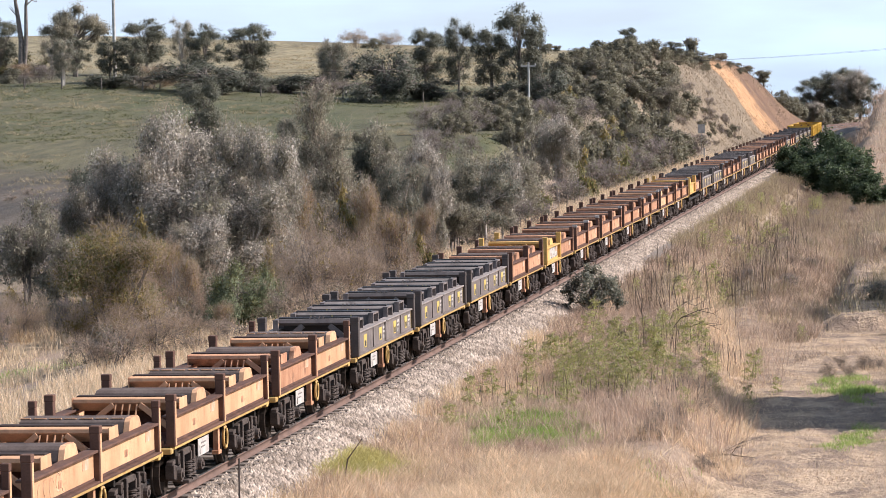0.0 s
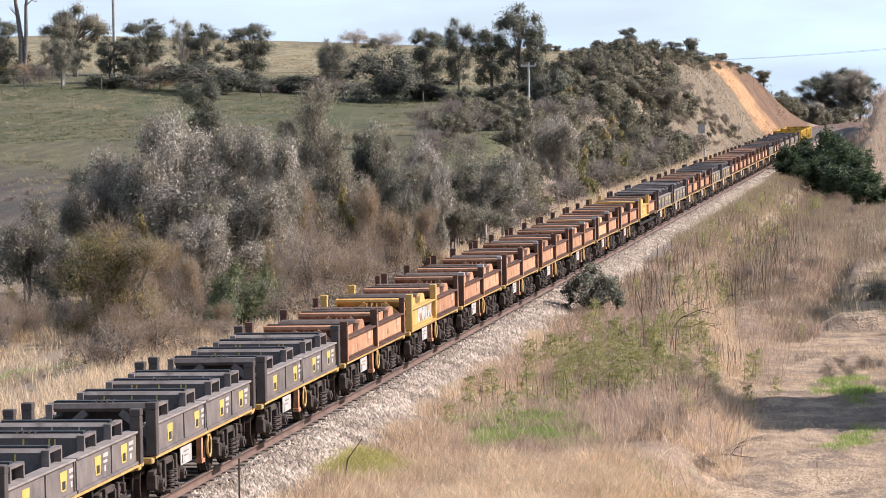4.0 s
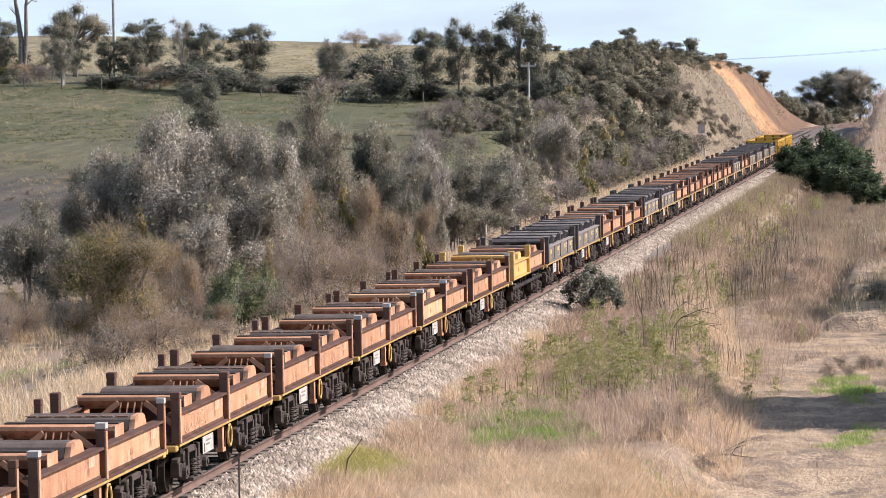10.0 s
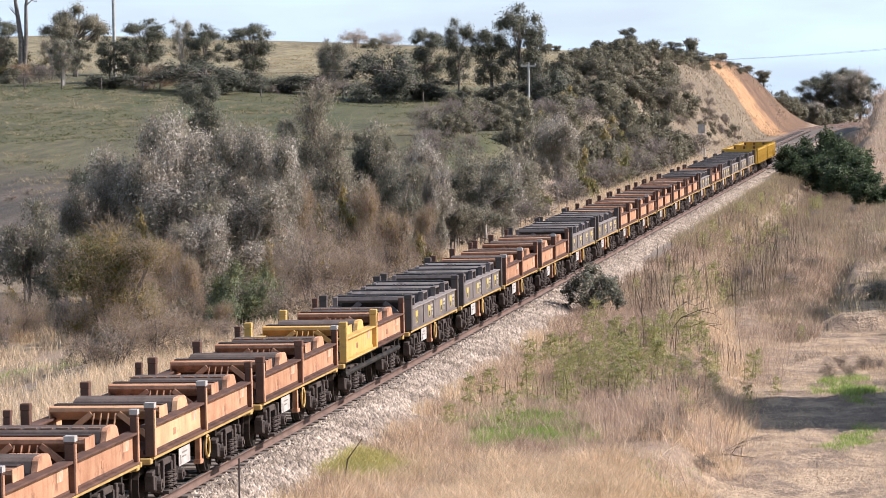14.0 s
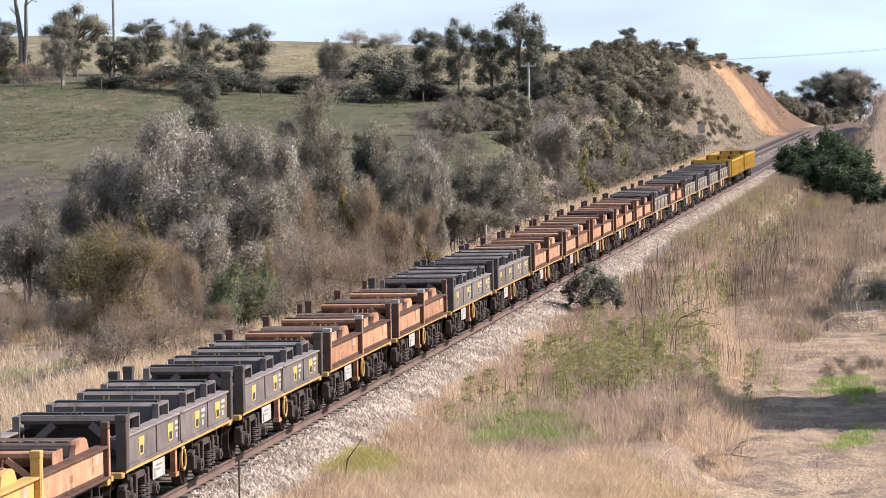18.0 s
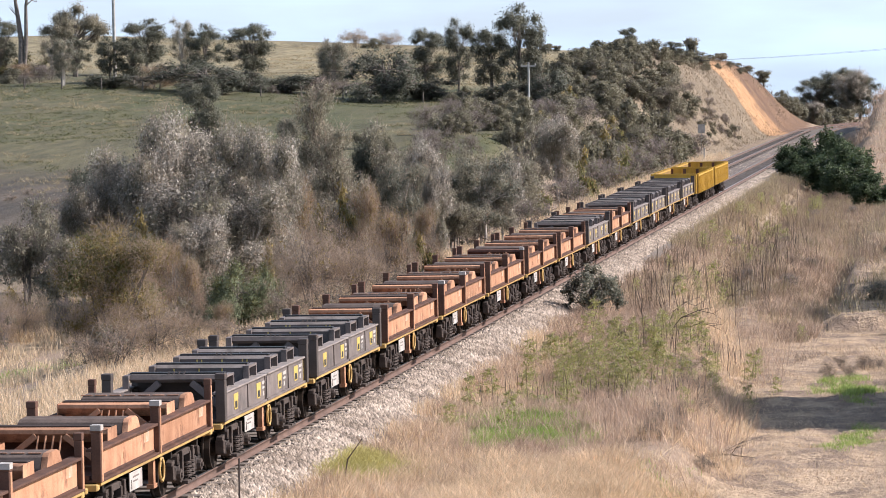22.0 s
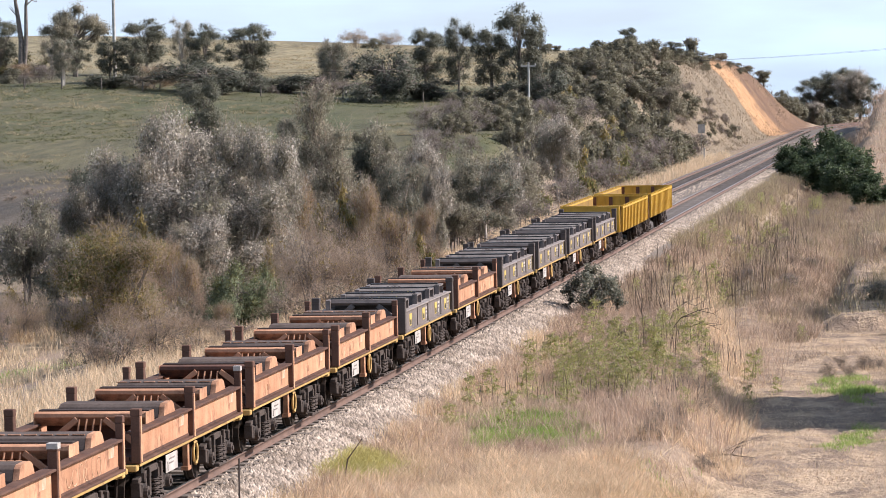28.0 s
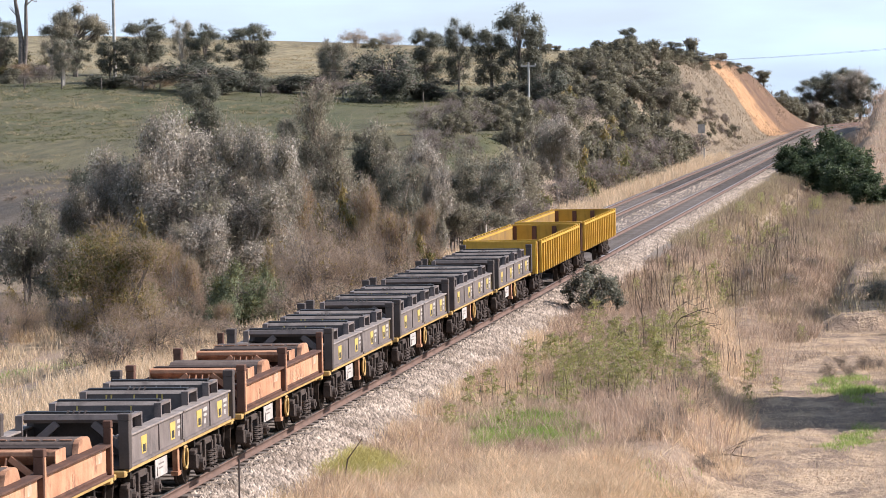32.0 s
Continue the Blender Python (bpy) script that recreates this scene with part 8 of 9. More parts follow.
plant("brownb", "bare_shrub", "low tangled brown shrub in dry grass", "shrub", 7.7, 188.5, 0.76, 1.14, 307, "bare shrubs")
plant("purple", "bare_shrub", "purplish leafless shrub at the foot of the bank", "shrub", 7.3, 213.4, 0.73, 1.00, 8, "bank scrub")
plant("brownb", "bare_shrub", "low tangled brown shrub in dry grass", "shrub", 11.0, 265.2, 0.83, 1.03, 98, "bare shrubs")
plant("purple", "bare_shrub", "purplish leafless shrub at the foot of the bank", "shrub", 12.6, 271.6, 0.60, 1.33, 340, "bank scrub")
plant("brownb", "bare_shrub", "low tangled brown shrub in dry grass", "shrub", 12.6, 240.0, 0.71, 1.05, 335, "bare shrubs")
plant("brownb", "bare_shrub", "low tangled brown shrub in dry grass", "shrub", 12.7, 269.6, 0.75, 1.10, 241, "bare shrubs")
plant("brownb", "bare_shrub", "low tangled brown shrub in dry grass", "shrub", 5.5, 263.2, 0.58, 0.98, 52, "bare shrubs")
plant("brownb", "bare_shrub", "low tangled brown shrub in dry grass", "shrub", 9.1, 139.2, 0.61, 0.96, 23, "bare shrubs")
plant("brownb", "bare_shrub", "low tangled brown shrub in dry grass", "shrub", 5.8, 195.1, 0.62, 1.30, 246, "bare shrubs")
plant("brownb", "bare_shrub", "low tangled brown shrub in dry grass", "shrub", 4.9, 241.4, 0.73, 1.25, 150, "bare shrubs")
plant("brownb", "bare_shrub", "low tangled brown shrub in dry grass", "shrub", 11.3, 202.4, 0.48, 1.26, 138, "bare shrubs")
plant("purple", "bare_shrub", "purplish leafless shrub at the foot of the bank", "shrub", 9.2, 140.2, 0.92, 1.18, 115, "bank scrub")
plant("purple", "bare_shrub", "purplish leafless shrub at the foot of the bank", "shrub", 6.7, 230.5, 0.67, 1.07, 159, "bank scrub")
plant("brownb", "bare_shrub", "low tangled brown shrub in dry grass", "shrub", 12.8, 275.6, 0.55, 0.94, 323, "bare shrubs")
plant("brownb", "bare_shrub", "low tangled brown shrub in dry grass", "shrub", 6.3, 157.0, 0.51, 1.08, 162, "bare shrubs")
plant("brownb", "bare_shrub", "low tangled brown shrub in dry grass", "shrub", 12.1, 273.3, 0.89, 1.04, 108, "bare shrubs")
plant("brownb", "bare_shrub", "low tangled brown shrub in dry grass", "shrub", 5.6, 184.2, 0.74, 0.98, 101, "bare shrubs")
plant("brownb", "bare_shrub", "low tangled brown shrub in dry grass", "shrub", 6.4, 284.6, 0.92, 1.33, 330, "bare shrubs")
plant("purple", "bare_shrub", "purplish leafless shrub at the foot of the bank", "shrub", 7.2, 220.9, 0.89, 1.04, 116, "bank scrub")
plant("purple", "bare_shrub", "purplish leafless shrub at the foot of the bank", "shrub", 9.6, 227.5, 0.79, 1.33, 120, "bank scrub")
plant("brownb", "bare_shrub", "low tangled brown shrub in dry grass", "shrub", 10.5, 260.9, 0.67, 1.28, 291, "bare shrubs")
plant("brownb", "bare_shrub", "low tangled brown shrub in dry grass", "shrub", 5.3, 278.7, 0.90, 1.03, 100, "bare shrubs")
plant("purple", "bare_shrub", "purplish leafless shrub at the foot of the bank", "shrub", 7.2, 146.5, 0.69, 1.15, 296, "bank scrub")
plant("thick", "scrub_bush", "grey-brown scrub bush on the bank", "bush", 13.1, 133.9, 1.05, 1.23, 274, "bank scrub")
plant("purple", "bare_shrub", "purplish leafless shrub at the foot of the bank", "shrub", 16.9, 122.4, 1.14, 1.15, 218, "bank scrub")
plant("thick", "scrub_bush", "grey-brown scrub bush on the bank", "bush", 14.5, 138.1, 1.33, 1.08, 116, "bank scrub")
plant("purple", "bare_shrub", "purplish leafless shrub at the foot of the bank", "shrub", 14.2, 165.9, 1.29, 0.97, 346, "bank scrub")
plant("thick", "scrub_bush", "grey-brown scrub bush on the bank", "bush", 14.3, 132.1, 0.86, 0.93, 144, "bank scrub")
plant("brownb", "bare_shrub", "low tangled brown shrub in dry grass", "shrub", 16.3, 151.2, 0.87, 0.98, 100, "bare shrubs")
plant("brownb", "bare_shrub", "low tangled brown shrub in dry grass", "shrub", 14.8, 102.7, 1.31, 1.02, 218, "bare shrubs")
plant("purple", "bare_shrub", "purplish leafless shrub at the foot of the bank", "shrub", 14.4, 131.5, 1.31, 0.99, 2, "bank scrub")
plant("purple", "bare_shrub", "purplish leafless shrub at the foot of the bank", "shrub", 14.0, 173.7, 0.93, 0.90, 154, "bank scrub")
plant("purple", "bare_shrub", "purplish leafless shrub at the foot of the bank", "shrub", 13.9, 162.2, 0.72, 1.10, 57, "bank scrub")
plant("purple", "bare_shrub", "purplish leafless shrub at the foot of the bank", "shrub", 15.2, 108.5, 0.81, 1.27, 104, "bank scrub")
plant("thick", "scrub_bush", "grey-brown scrub bush on the bank", "bush", 14.1, 179.4, 0.84, 1.10, 3, "bank scrub")
plant("brownb", "bare_shrub", "low tangled brown shrub in dry grass", "shrub", 13.6, 144.8, 1.37, 0.92, 312, "bare shrubs")
plant("thick", "scrub_bush", "grey-brown scrub bush on the bank", "bush", 13.6, 155.9, 1.27, 1.09, 355, "bank scrub")
plant("thick", "scrub_bush", "grey-brown scrub bush on the bank", "bush", 14.6, 122.6, 1.22, 1.34, 270, "bank scrub")
plant("brownb", "bare_shrub", "low tangled brown shrub in dry grass", "shrub", 14.8, 110.3, 1.27, 1.00, 178, "bare shrubs")
plant("thickf", "scrub_bush", "dark olive scrub bush on the spur", "bush", -71.7, 351.8, 2.27, 1.17, 329, "bank scrub")
plant("thickf", "scrub_bush", "dark olive scrub bush on the spur", "bush", -84.1, 348.5, 2.34, 1.32, 14, "bank scrub")
plant("purple", "bare_shrub", "purplish leafless shrub at the foot of the bank", "shrub", -81.2, 343.7, 1.60, 1.23, 289, "bank scrub")
plant("thickf", "scrub_bush", "dark olive scrub bush on the spur", "bush", -44.5, 349.8, 1.67, 0.99, 304, "bank scrub")
plant("thickf", "scrub_bush", "dark olive scrub bush on the spur", "bush", -34.0, 345.5, 1.88, 0.98, 322, "bank scrub")
plant("purple", "bare_shrub", "purplish leafless shrub at the foot of the bank", "shrub", -48.3, 341.9, 2.66, 1.33, 206, "bank scrub")
plant("purple", "bare_shrub", "purplish leafless shrub at the foot of the bank", "shrub", -81.7, 351.3, 2.67, 0.93, 107, "bank scrub")
plant("thickf", "scrub_bush", "dark olive scrub bush on the spur", "bush", -38.5, 340.3, 1.90, 1.35, 200, "bank scrub")
plant("thickf", "scrub_bush", "dark olive scrub bush on the spur", "bush", -53.2, 344.9, 1.04, 1.12, 351, "bank scrub")
plant("thickf", "scrub_bush", "dark olive scrub bush on the spur", "bush", -90.0, 350.5, 2.41, 1.03, 26, "bank scrub")
plant("thickf", "scrub_bush", "dark olive scrub bush on the spur", "bush", -57.4, 343.0, 1.25, 1.14, 197, "bank scrub")
plant("purple", "bare_shrub", "purplish leafless shrub at the foot of the bank", "shrub", -53.3, 339.2, 1.20, 1.16, 323, "bank scrub")


# russet and bare shrubs below the silver gums
plant("red", "russet_shrub", "russet-leaved shrub above the straw verge", "shrub", -9.4, 138, 2.0, 1.2, 20, "creek shrubs")
plant("red", "russet_shrub", "russet-leaved shrub above the straw verge", "shrub", -10.6, 134, 1.8, 1.1, 120, "creek shrubs")
plant("brown", "bare_shrub", "leafless brown shrub above the straw verge", "shrub", -9.9, 128, 2.2, 1.2, 70, "creek shrubs")
plant("brown", "bare_shrub", "leafless brown shrub above the straw verge", "shrub", -10.6, 141, 2.6, 1.2, 200, "creek shrubs")
plant("brown", "bare_shrub", "leafless brown shrub above the straw verge", "shrub", -9.5, 147, 2.4, 1.2, 300, "creek shrubs")
plant("gumb", "gum_sapling", "dull grey-green gum sapling among bare shrubs", "tree", -9.6, 154, 2.4, 1.1, 250, "creek shrubs")
# the trees and shrubs of the paddock fence line
plant("hill", "hill_gum", "dark olive gum on the paddock fence line", "tree", -97.7, 392.0, 7.28, 0.98, 10, "fence line trees")
plant("umb", "paddock_tree", "spreading pale-crowned tree on the ridge", "tree", -86.6, 385.0, 9.64, 0.98, 70, "")
plant("hillc", "hill_gum", "sparse pale gum with bare forked trunks", "tree", -91.4, 392.0, 5.72, 0.86, 40, "fence line trees")
plant("hill", "hill_gum", "dark olive gum on the paddock fence line", "tree", -84.5, 377.5, 4.87, 0.95, 80, "fence line trees")
plant("hillb", "hill_gum", "broad dark gum with bare lower trunks on the hill", "tree", -73.5, 350.0, 5.27, 1.01, 120, "fence line trees")
plant("hill", "hill_gum", "dark olive gum on the paddock fence line", "tree", -70.8, 349.5, 5.13, 1.11, 200, "fence line trees")
plant("hillb", "hill_gum", "broad dark gum with bare lower trunks on the hill", "tree", -79.5, 392.0, 6.99, 1.29, 300, "fence line trees")
plant("hillc", "hill_gum", "sparse pale gum with bare forked trunks", "tree", -70.9, 374.0, 7.49, 0.65, 15, "fence line trees")
plant("hillb", "hill_gum", "broad dark gum with bare lower trunks on the hill", "tree", -64.1, 355.0, 6.98, 0.95, 150, "fence line trees")
plant("hill", "hill_gum", "dark olive gum on the paddock fence line", "tree", -60.8, 364.5, 7.02, 1.15, 250, "fence line trees")
plant("hillc", "hill_gum", "sparse pale gum with bare forked trunks", "tree", -48.7, 347.0, 6.55, 0.68, 90, "fence line trees")
plant("hillc", "hill_gum", "sparse pale gum with bare forked trunks", "tree", -47.4, 349.0, 5.21, 0.81, 190, "fence line trees")
plant("hill", "hill_gum", "dark olive gum on the paddock fence line", "tree", -39.3, 353.5, 7.39, 0.92, 20, "fence line trees")
plant("hillb", "hill_gum", "broad dark gum with bare lower trunks on the hill", "tree", -34.8, 346.5, 8.71, 0.65, 110, "fence line trees")
plant("hillb", "hill_gum", "broad dark gum with bare lower trunks on the hill", "tree", -30.6, 342.0, 8.33, 0.84, 220, "fence line trees")
plant("hillb", "hill_gum", "broad dark gum with bare lower trunks on the hill", "tree", -27.2, 339.0, 10.42, 0.78, 320, "fence line trees")
plant("hill", "hill_gum", "dark olive gum on the paddock fence line", "tree", -25.7, 340.0, 7.20, 0.48, 60, "fence line trees")
plant("thickg", "dark_shrub", "dense olive-green bush on the paddock fence line", "shrub", -97.4, 392.0, 2.55, 1.21, 30, "fence line shrubs")
plant("thickg", "dark_shrub", "dense olive-green bush on the paddock fence line", "shrub", -94.3, 392.0, 3.61, 1.37, 140, "fence line shrubs")
plant("red", "dark_shrub", "dull red-brown bush on the paddock fence line", "shrub", -88.8, 369.5, 2.22, 1.91, 60, "fence line shrubs")
plant("red", "dark_shrub", "dull red-brown bush on the paddock fence line", "shrub", -65.2, 337.5, 3.15, 1.62, 70, "fence line shrubs")
plant("hilld", "dark_shrub", "dense olive-green bush on the paddock fence line", "shrub", -60.2, 334.5, 4.36, 2.15, 170, "fence line shrubs")
plant("hilld", "dark_shrub", "dense dark shrub on the paddock fence line", "shrub", -56.4, 340.5, 3.15, 1.96, 220, "fence line shrubs")
plant("hilld", "dark_shrub", "dense dark shrub on the paddock fence line", "shrub", -52.7, 345.0, 2.56, 3.47, 20, "fence line shrubs")
plant("hilld", "dark_shrub", "dense dark shrub on the paddock fence line", "shrub", -40.6, 332.5, 6.75, 1.21, 130, "fence line shrubs")
plant("hilld", "dark_shrub", "dense dark shrub on the paddock fence line", "shrub", -37.2, 339.5, 3.11, 2.68, 260, "fence line shrubs")
plant("hilld", "dark_shrub", "dense dark shrub on the paddock fence line", "shrub", -28.5, 337.5, 2.95, 2.04, 10, "fence line shrubs")
plant("hilld", "dark_shrub", "dense dark shrub on the paddock fence line", "shrub", -69.9, 338.5, 1.90, 4.19, 310, "fence line shrubs")
plant("purple", "dark_shrub", "dense dark shrub on the paddock fence line", "shrub", -85.1, 368.0, 2.21, 2.18, 10, "fence line shrubs")
plant("purple", "dark_shrub", "dense dark shrub on the paddock fence line", "shrub", -47.8, 344.5, 1.90, 4.67, 70, "fence line shrubs")
plant("hilld", "dark_shrub", "dense dark shrub on the paddock fence line", "shrub", -24.5, 335.5, 4.43, 1.15, 50, "fence line shrubs")


# ---- grass and weeds ----
def grass(name, label, mat, count, x0, x1, y0, y1, height, seed, per=9, tuft=0.16, width=0.007, patch=0.0, patch_scale=0.35, keep=None, lean=0.35, fine=False):
    """Thin blades in tufts over a rectangle of ground; patch: how much of it stays bare."""
    rng = np.random.default_rng(seed)
    spots = []
    tries = 0
    tufts = count // per
    while len(spots) < tufts and tries < tufts * 12:
        tries += 1
        x, y = rng.uniform(x0, x1), rng.uniform(y0, y1)
        if patch and noise.noise((x * patch_scale, y * patch_scale, seed * 1.7)) < patch - 0.5:
            continue
        if keep and not keep(x, y):
            continue
        spots.append((x, y, ground(x, y)))
    s = np.repeat(np.array(spots), per, axis=0)
    n = len(s)
    s[:, :2] += rng.normal(size=(n, 2)) * tuft
    hgt = height * rng.uniform(0.45, 1.25, n) * np.repeat(rng.uniform(0.7, 1.2, len(spots)), per)
    a = rng.uniform(0, 6.283, n)
    w = width * rng.uniform(0.7, 1.4, n)
    wx, wy = np.cos(a) * w, np.sin(a) * w
    lx, ly = rng.normal(size=n) * lean * hgt, rng.normal(size=n) * lean * hgt
    z0 = s[:, 2] - 0.03
    b0 = np.stack([s[:, 0] - wx, s[:, 1] - wy, z0], -1)
    b1 = np.stack([s[:, 0] + wx, s[:, 1] + wy, z0], -1)
    m0 = np.stack([s[:, 0] - wx * 0.8 + lx * 0.4, s[:, 1] - wy * 0.8 + ly * 0.4, z0 + hgt * 0.62], -1)
    m1 = np.stack([s[:, 0] + wx * 0.8 + lx * 0.4, s[:, 1] + wy * 0.8 + ly * 0.4, z0 + hgt * 0.62], -1)
    t0 = np.stack([s[:, 0] + lx, s[:, 1] + ly, z0 + hgt], -1)
    if y0 > 120 or fine:
        v = np.stack([b0, b1, t0], 1).reshape(-1, 3)
        ob = new(name, mesh_from(name, v, np.arange(3 * n).reshape(-1, 3), [mat]))
        return tagged(ob, label, "grass", kind="stuff")
    v = np.stack([b0, b1, m1, m0, t0], 1).reshape(-1, 3)
    o = 5 * np.arange(n)[:, None]
    f = np.concatenate([o + np.array([[0, 1, 2]]), o + np.array([[0, 2, 3]]), o + np.array([[3, 2, 4]])])
    ob = new(name, mesh_from(name, v, f, [mat]))
    return tagged(ob, label, "grass", kind="stuff")


GREEN_SPOTS = ((4.6, 82.5, 0.8, 2.2), (5.6, 81.0, 0.9, 2.8), (6.5, 79.5, 0.6, 1.8), (5.0, 78.5, 0.5, 1.5), (12.6, 101.5, 0.7, 2.6), (13.2, 99.5, 0.5, 2.0), (13.5, 88, 0.4, 3.0), (13.2, 85, 0.5, 1.6), (4.6, 92, 0.6, 4.5), (9.4, 74, 0.5, 2.0), (-16.4, 113, 1.7, 5.0))


def off_green(x, y):
    return all(((x - a) / c) ** 2 + ((y - b) / d) ** 2 > 0.8 for a, b, c, d in GREEN_SPOTS[:4] + ((2.8, 72.0, 1.1, 2.4),))


def off_ledge(x, y):
    return not (x > 10.8 and 116 < y < 146)


def off_track(x, y):
    """True away from the worn service track."""
    e = track_edge(y) + 0.6 * noise.noise((x, y * 0.3, 0))
    return x < e - 0.2 or x > e + lin(y, [(60, 4.4), (100, 3.8), (130, 2.0), (160, 0.6)])


grass("dry_grass", "tall pale straw-coloured grass in the foreground", STRAW, 24000, 5.6, 10.8, 62, 80, 0.42, 1, lean=0.6, patch=0.38, patch_scale=0.6, keep=lambda x, y: y < 75.5 - 0.5 * abs(x - 8.5) and off_track(x, y))
grass("brown_grass", "short purplish brown grass in the foreground", STRAW_BROWN, 20000, 2.6, 7.2, 62, 84, 0.30, 51, lean=0.7, patch=0.36, patch_scale=0.6, keep=off_green)
grass("dry_grass", "short pale grass in the foreground", STRAW, 9000, 2.6, 6.4, 62, 80, 0.30, 52, patch=0.35, keep=off_green)
grass("dry_grass", "pale dry grass along the foot of the ballast", STRAW, 12000, 2.35, 4.2, 60, 130, 0.36, 2, patch=0.45, keep=off_green)
grass("brown_grass", "dull brown dead grass on the bank", STRAW_BROWN, 34000, 2.6, 11.0, 70, 122, 0.36, 3, lean=0.75, patch=0.42, patch_scale=0.5, keep=lambda x, y: x < track_edge(y) - 1.4 + noise.noise((x, y * 0.4, 6.0)) and off_green(x, y))
grass("brown_grass", "dark brown dead grass on the bank beyond the weeds", BANK_BROWN, 18000, 2.6, 11.0, 110, 152, 0.42, 56, lean=0.6, patch=0.45, patch_scale=0.4, keep=lambda x, y: not -1.8 < x - track_edge(y) < 1.5)
grass("dry_grass", "mixed straw grass on the hump beside the track", STRAW_BROWN, 16000, 2.8, 11.0, 112, 200, 0.45, 63, lean=0.6, patch=0.36, patch_scale=0.3, tuft=0.22, width=0.01, keep=off_track)
grass("brown_grass", "dull brown dead grass further along the bank", BANK_BROWN, 25000, 2.7, 13.0, 150, 270, 0.6, 4, tuft=0.3, width=0.014, patch=0.4)
grass("dry_grass", "pale dry grass further along the bank", STRAW_DULL, 22000, 2.7, 14.0, 125, 270, 0.6, 5, tuft=0.3, width=0.013, patch=0.46)
grass("dry_grass", "dull grass on the right side of the cutting", STRAW_BROWN, 14000, 3.5, 22, 270, 430, 0.8, 6, tuft=0.5, width=0.03, patch=0.3)
grass("dry_grass", "tall pale grass along the far side of the tracks", STRAW, 30000, -9.4, -5.9, 55, 200, 0.55, 7, patch=0.25, width=0.008)
grass("dry_grass", "pale grass verge beyond the tracks", STRAW, 14000, -9.2, -6.0, 200, 345, 0.8, 8, tuft=0.3, width=0.022, patch=0.3)
grass("dry_grass", "straw grass on the flat by the creek", STRAW, 22000, -25, -9, 78, 142, 0.5, 9, patch=0.38, width=0.011, keep=lambda x, y: ((x + 16.4) / 1.6) ** 2 + ((y - 113) / 5) ** 2 > 1)
grass("dry_grass", "thin dry grass on the service track", STRAW, 23000, 9.0, 15.0, 62, 130, 0.14, 10, patch=0.3, fine=True, lean=0.9)
grass("brown_grass", "low brown tufts over the service track", STRAW_BROWN, 13000, 8.6, 16.5, 63, 150, 0.13, 14, per=22, tuft=0.2, patch=0.47, patch_scale=0.5, fine=True, lean=0.7, width=0.006)
grass("brown_grass", "brown grass under the shrubs east of the track", BANK_BROWN, 9000, 5, 16, 130, 290, 0.5, 15, tuft=0.3, patch=0.5, patch_scale=0.2, lean=0.5, width=0.016, keep=off_ledge)
grass("paddock_tufts", "pale dry tussocks scattered on the green paddock", STRAW_DULL, 22000, -110, -10, 190, 335, 0.24, 57, per=12, tuft=0.22, width=0.03, patch=0.56, patch_scale=0.07, lean=0.9)
grass("paddock_tufts", "green tussocks on the paddock", PADDOCK, 60000, -110, -10, 190, 345, 0.20, 12, per=10, tuft=0.26, width=0.03, patch=0.35, patch_scale=0.08, lean=1.0)
grass("paddock_tufts", "golden tussocks on the upper paddock", STRAW_DULL, 26000, -125, -20, 350, 560, 0.30, 64, per=8, tuft=0.4, width=0.05, patch=0.42, patch_scale=0.05, lean=0.9)
grass("dry_grass", "pale grass hanging over the edge of the service track", STRAW, 22000, 4.0, 10.8, 72, 160, 0.40, 61, tuft=0.16, patch=0.33, patch_scale=0.5, lean=0.9, keep=lambda x, y: -2.3 < x - track_edge(y) < 0.3)
grass("dry_grass", "bright straw grass in the foreground", STRAW, 22000, 3.2, 9.6, 62, 78.5, 0.40, 62, lean=0.6, patch=0.30, patch_scale=0.5, keep=lambda x, y: y < 75 + 2 * noise.noise((x * 0.9, 3.0, 0)) and off_green(x, y))
grass("brown_grass", "dead grass on the cut banks beside the service track", BANK_BROWN, 9000, 8.5, 18, 112, 245, 0.4, 53, tuft=0.25, width=0.011, patch=0.45, lean=0.7, fine=True, keep=off_ledge)
grass("dry_grass", "pale grass on the cut banks beside the service track", STRAW, 9000, 8.5, 18, 112, 245, 0.35, 54, tuft=0.25, width=0.011, patch=0.4, lean=0.7, fine=True, keep=off_ledge)
grass("dry_grass", "dull grass creeping over the ballast shoulder", STRAW_DULL, 26000, 1.6, 4.2, 165, 340, 0.42, 55, tuft=0.2, width=0.018, patch=0.12, lean=0.5)
grass("brown_grass", "dull grass on the spur beside the cutting", GRASS_SPUR, 22000, -22, -8.5, 330, 530, 0.42, 13, tuft=0.6, width=0.02, patch=0.4, patch_scale=0.12)
for i, (x, y, rx, ry) in enumerate(GREEN_SPOTS):
    grass("green_grass", "patch of lush low green grass", GRASS_GREEN, 12000 if i < 4 else 1600 if i < 6 else 5000 if i == 10 else 1300, x - rx * 1.5, x + rx * 1.5, y - ry * 1.5, y + ry * 1.5, 0.20 if i < 4 else 0.20 if i < 6 else 0.13, 20 + i, per=9, tuft=0.13, lean=0.6,
          keep=lambda px, py, c=(x, y, rx, ry): ((px - c[0]) / c[2]) ** 2 + ((py - c[1]) / c[3]) ** 2 < 1.0 + 3.0 * noise.noise((px * 2.1, py * 0.8, 2)))
grass("dry_grass", "dry stems standing through the green grass", STRAW_BROWN, 3500, 3.8, 7.6, 76.5, 86, 0.38, 65, per=5, patch=0.4, patch_scale=0.8, lean=0.5)
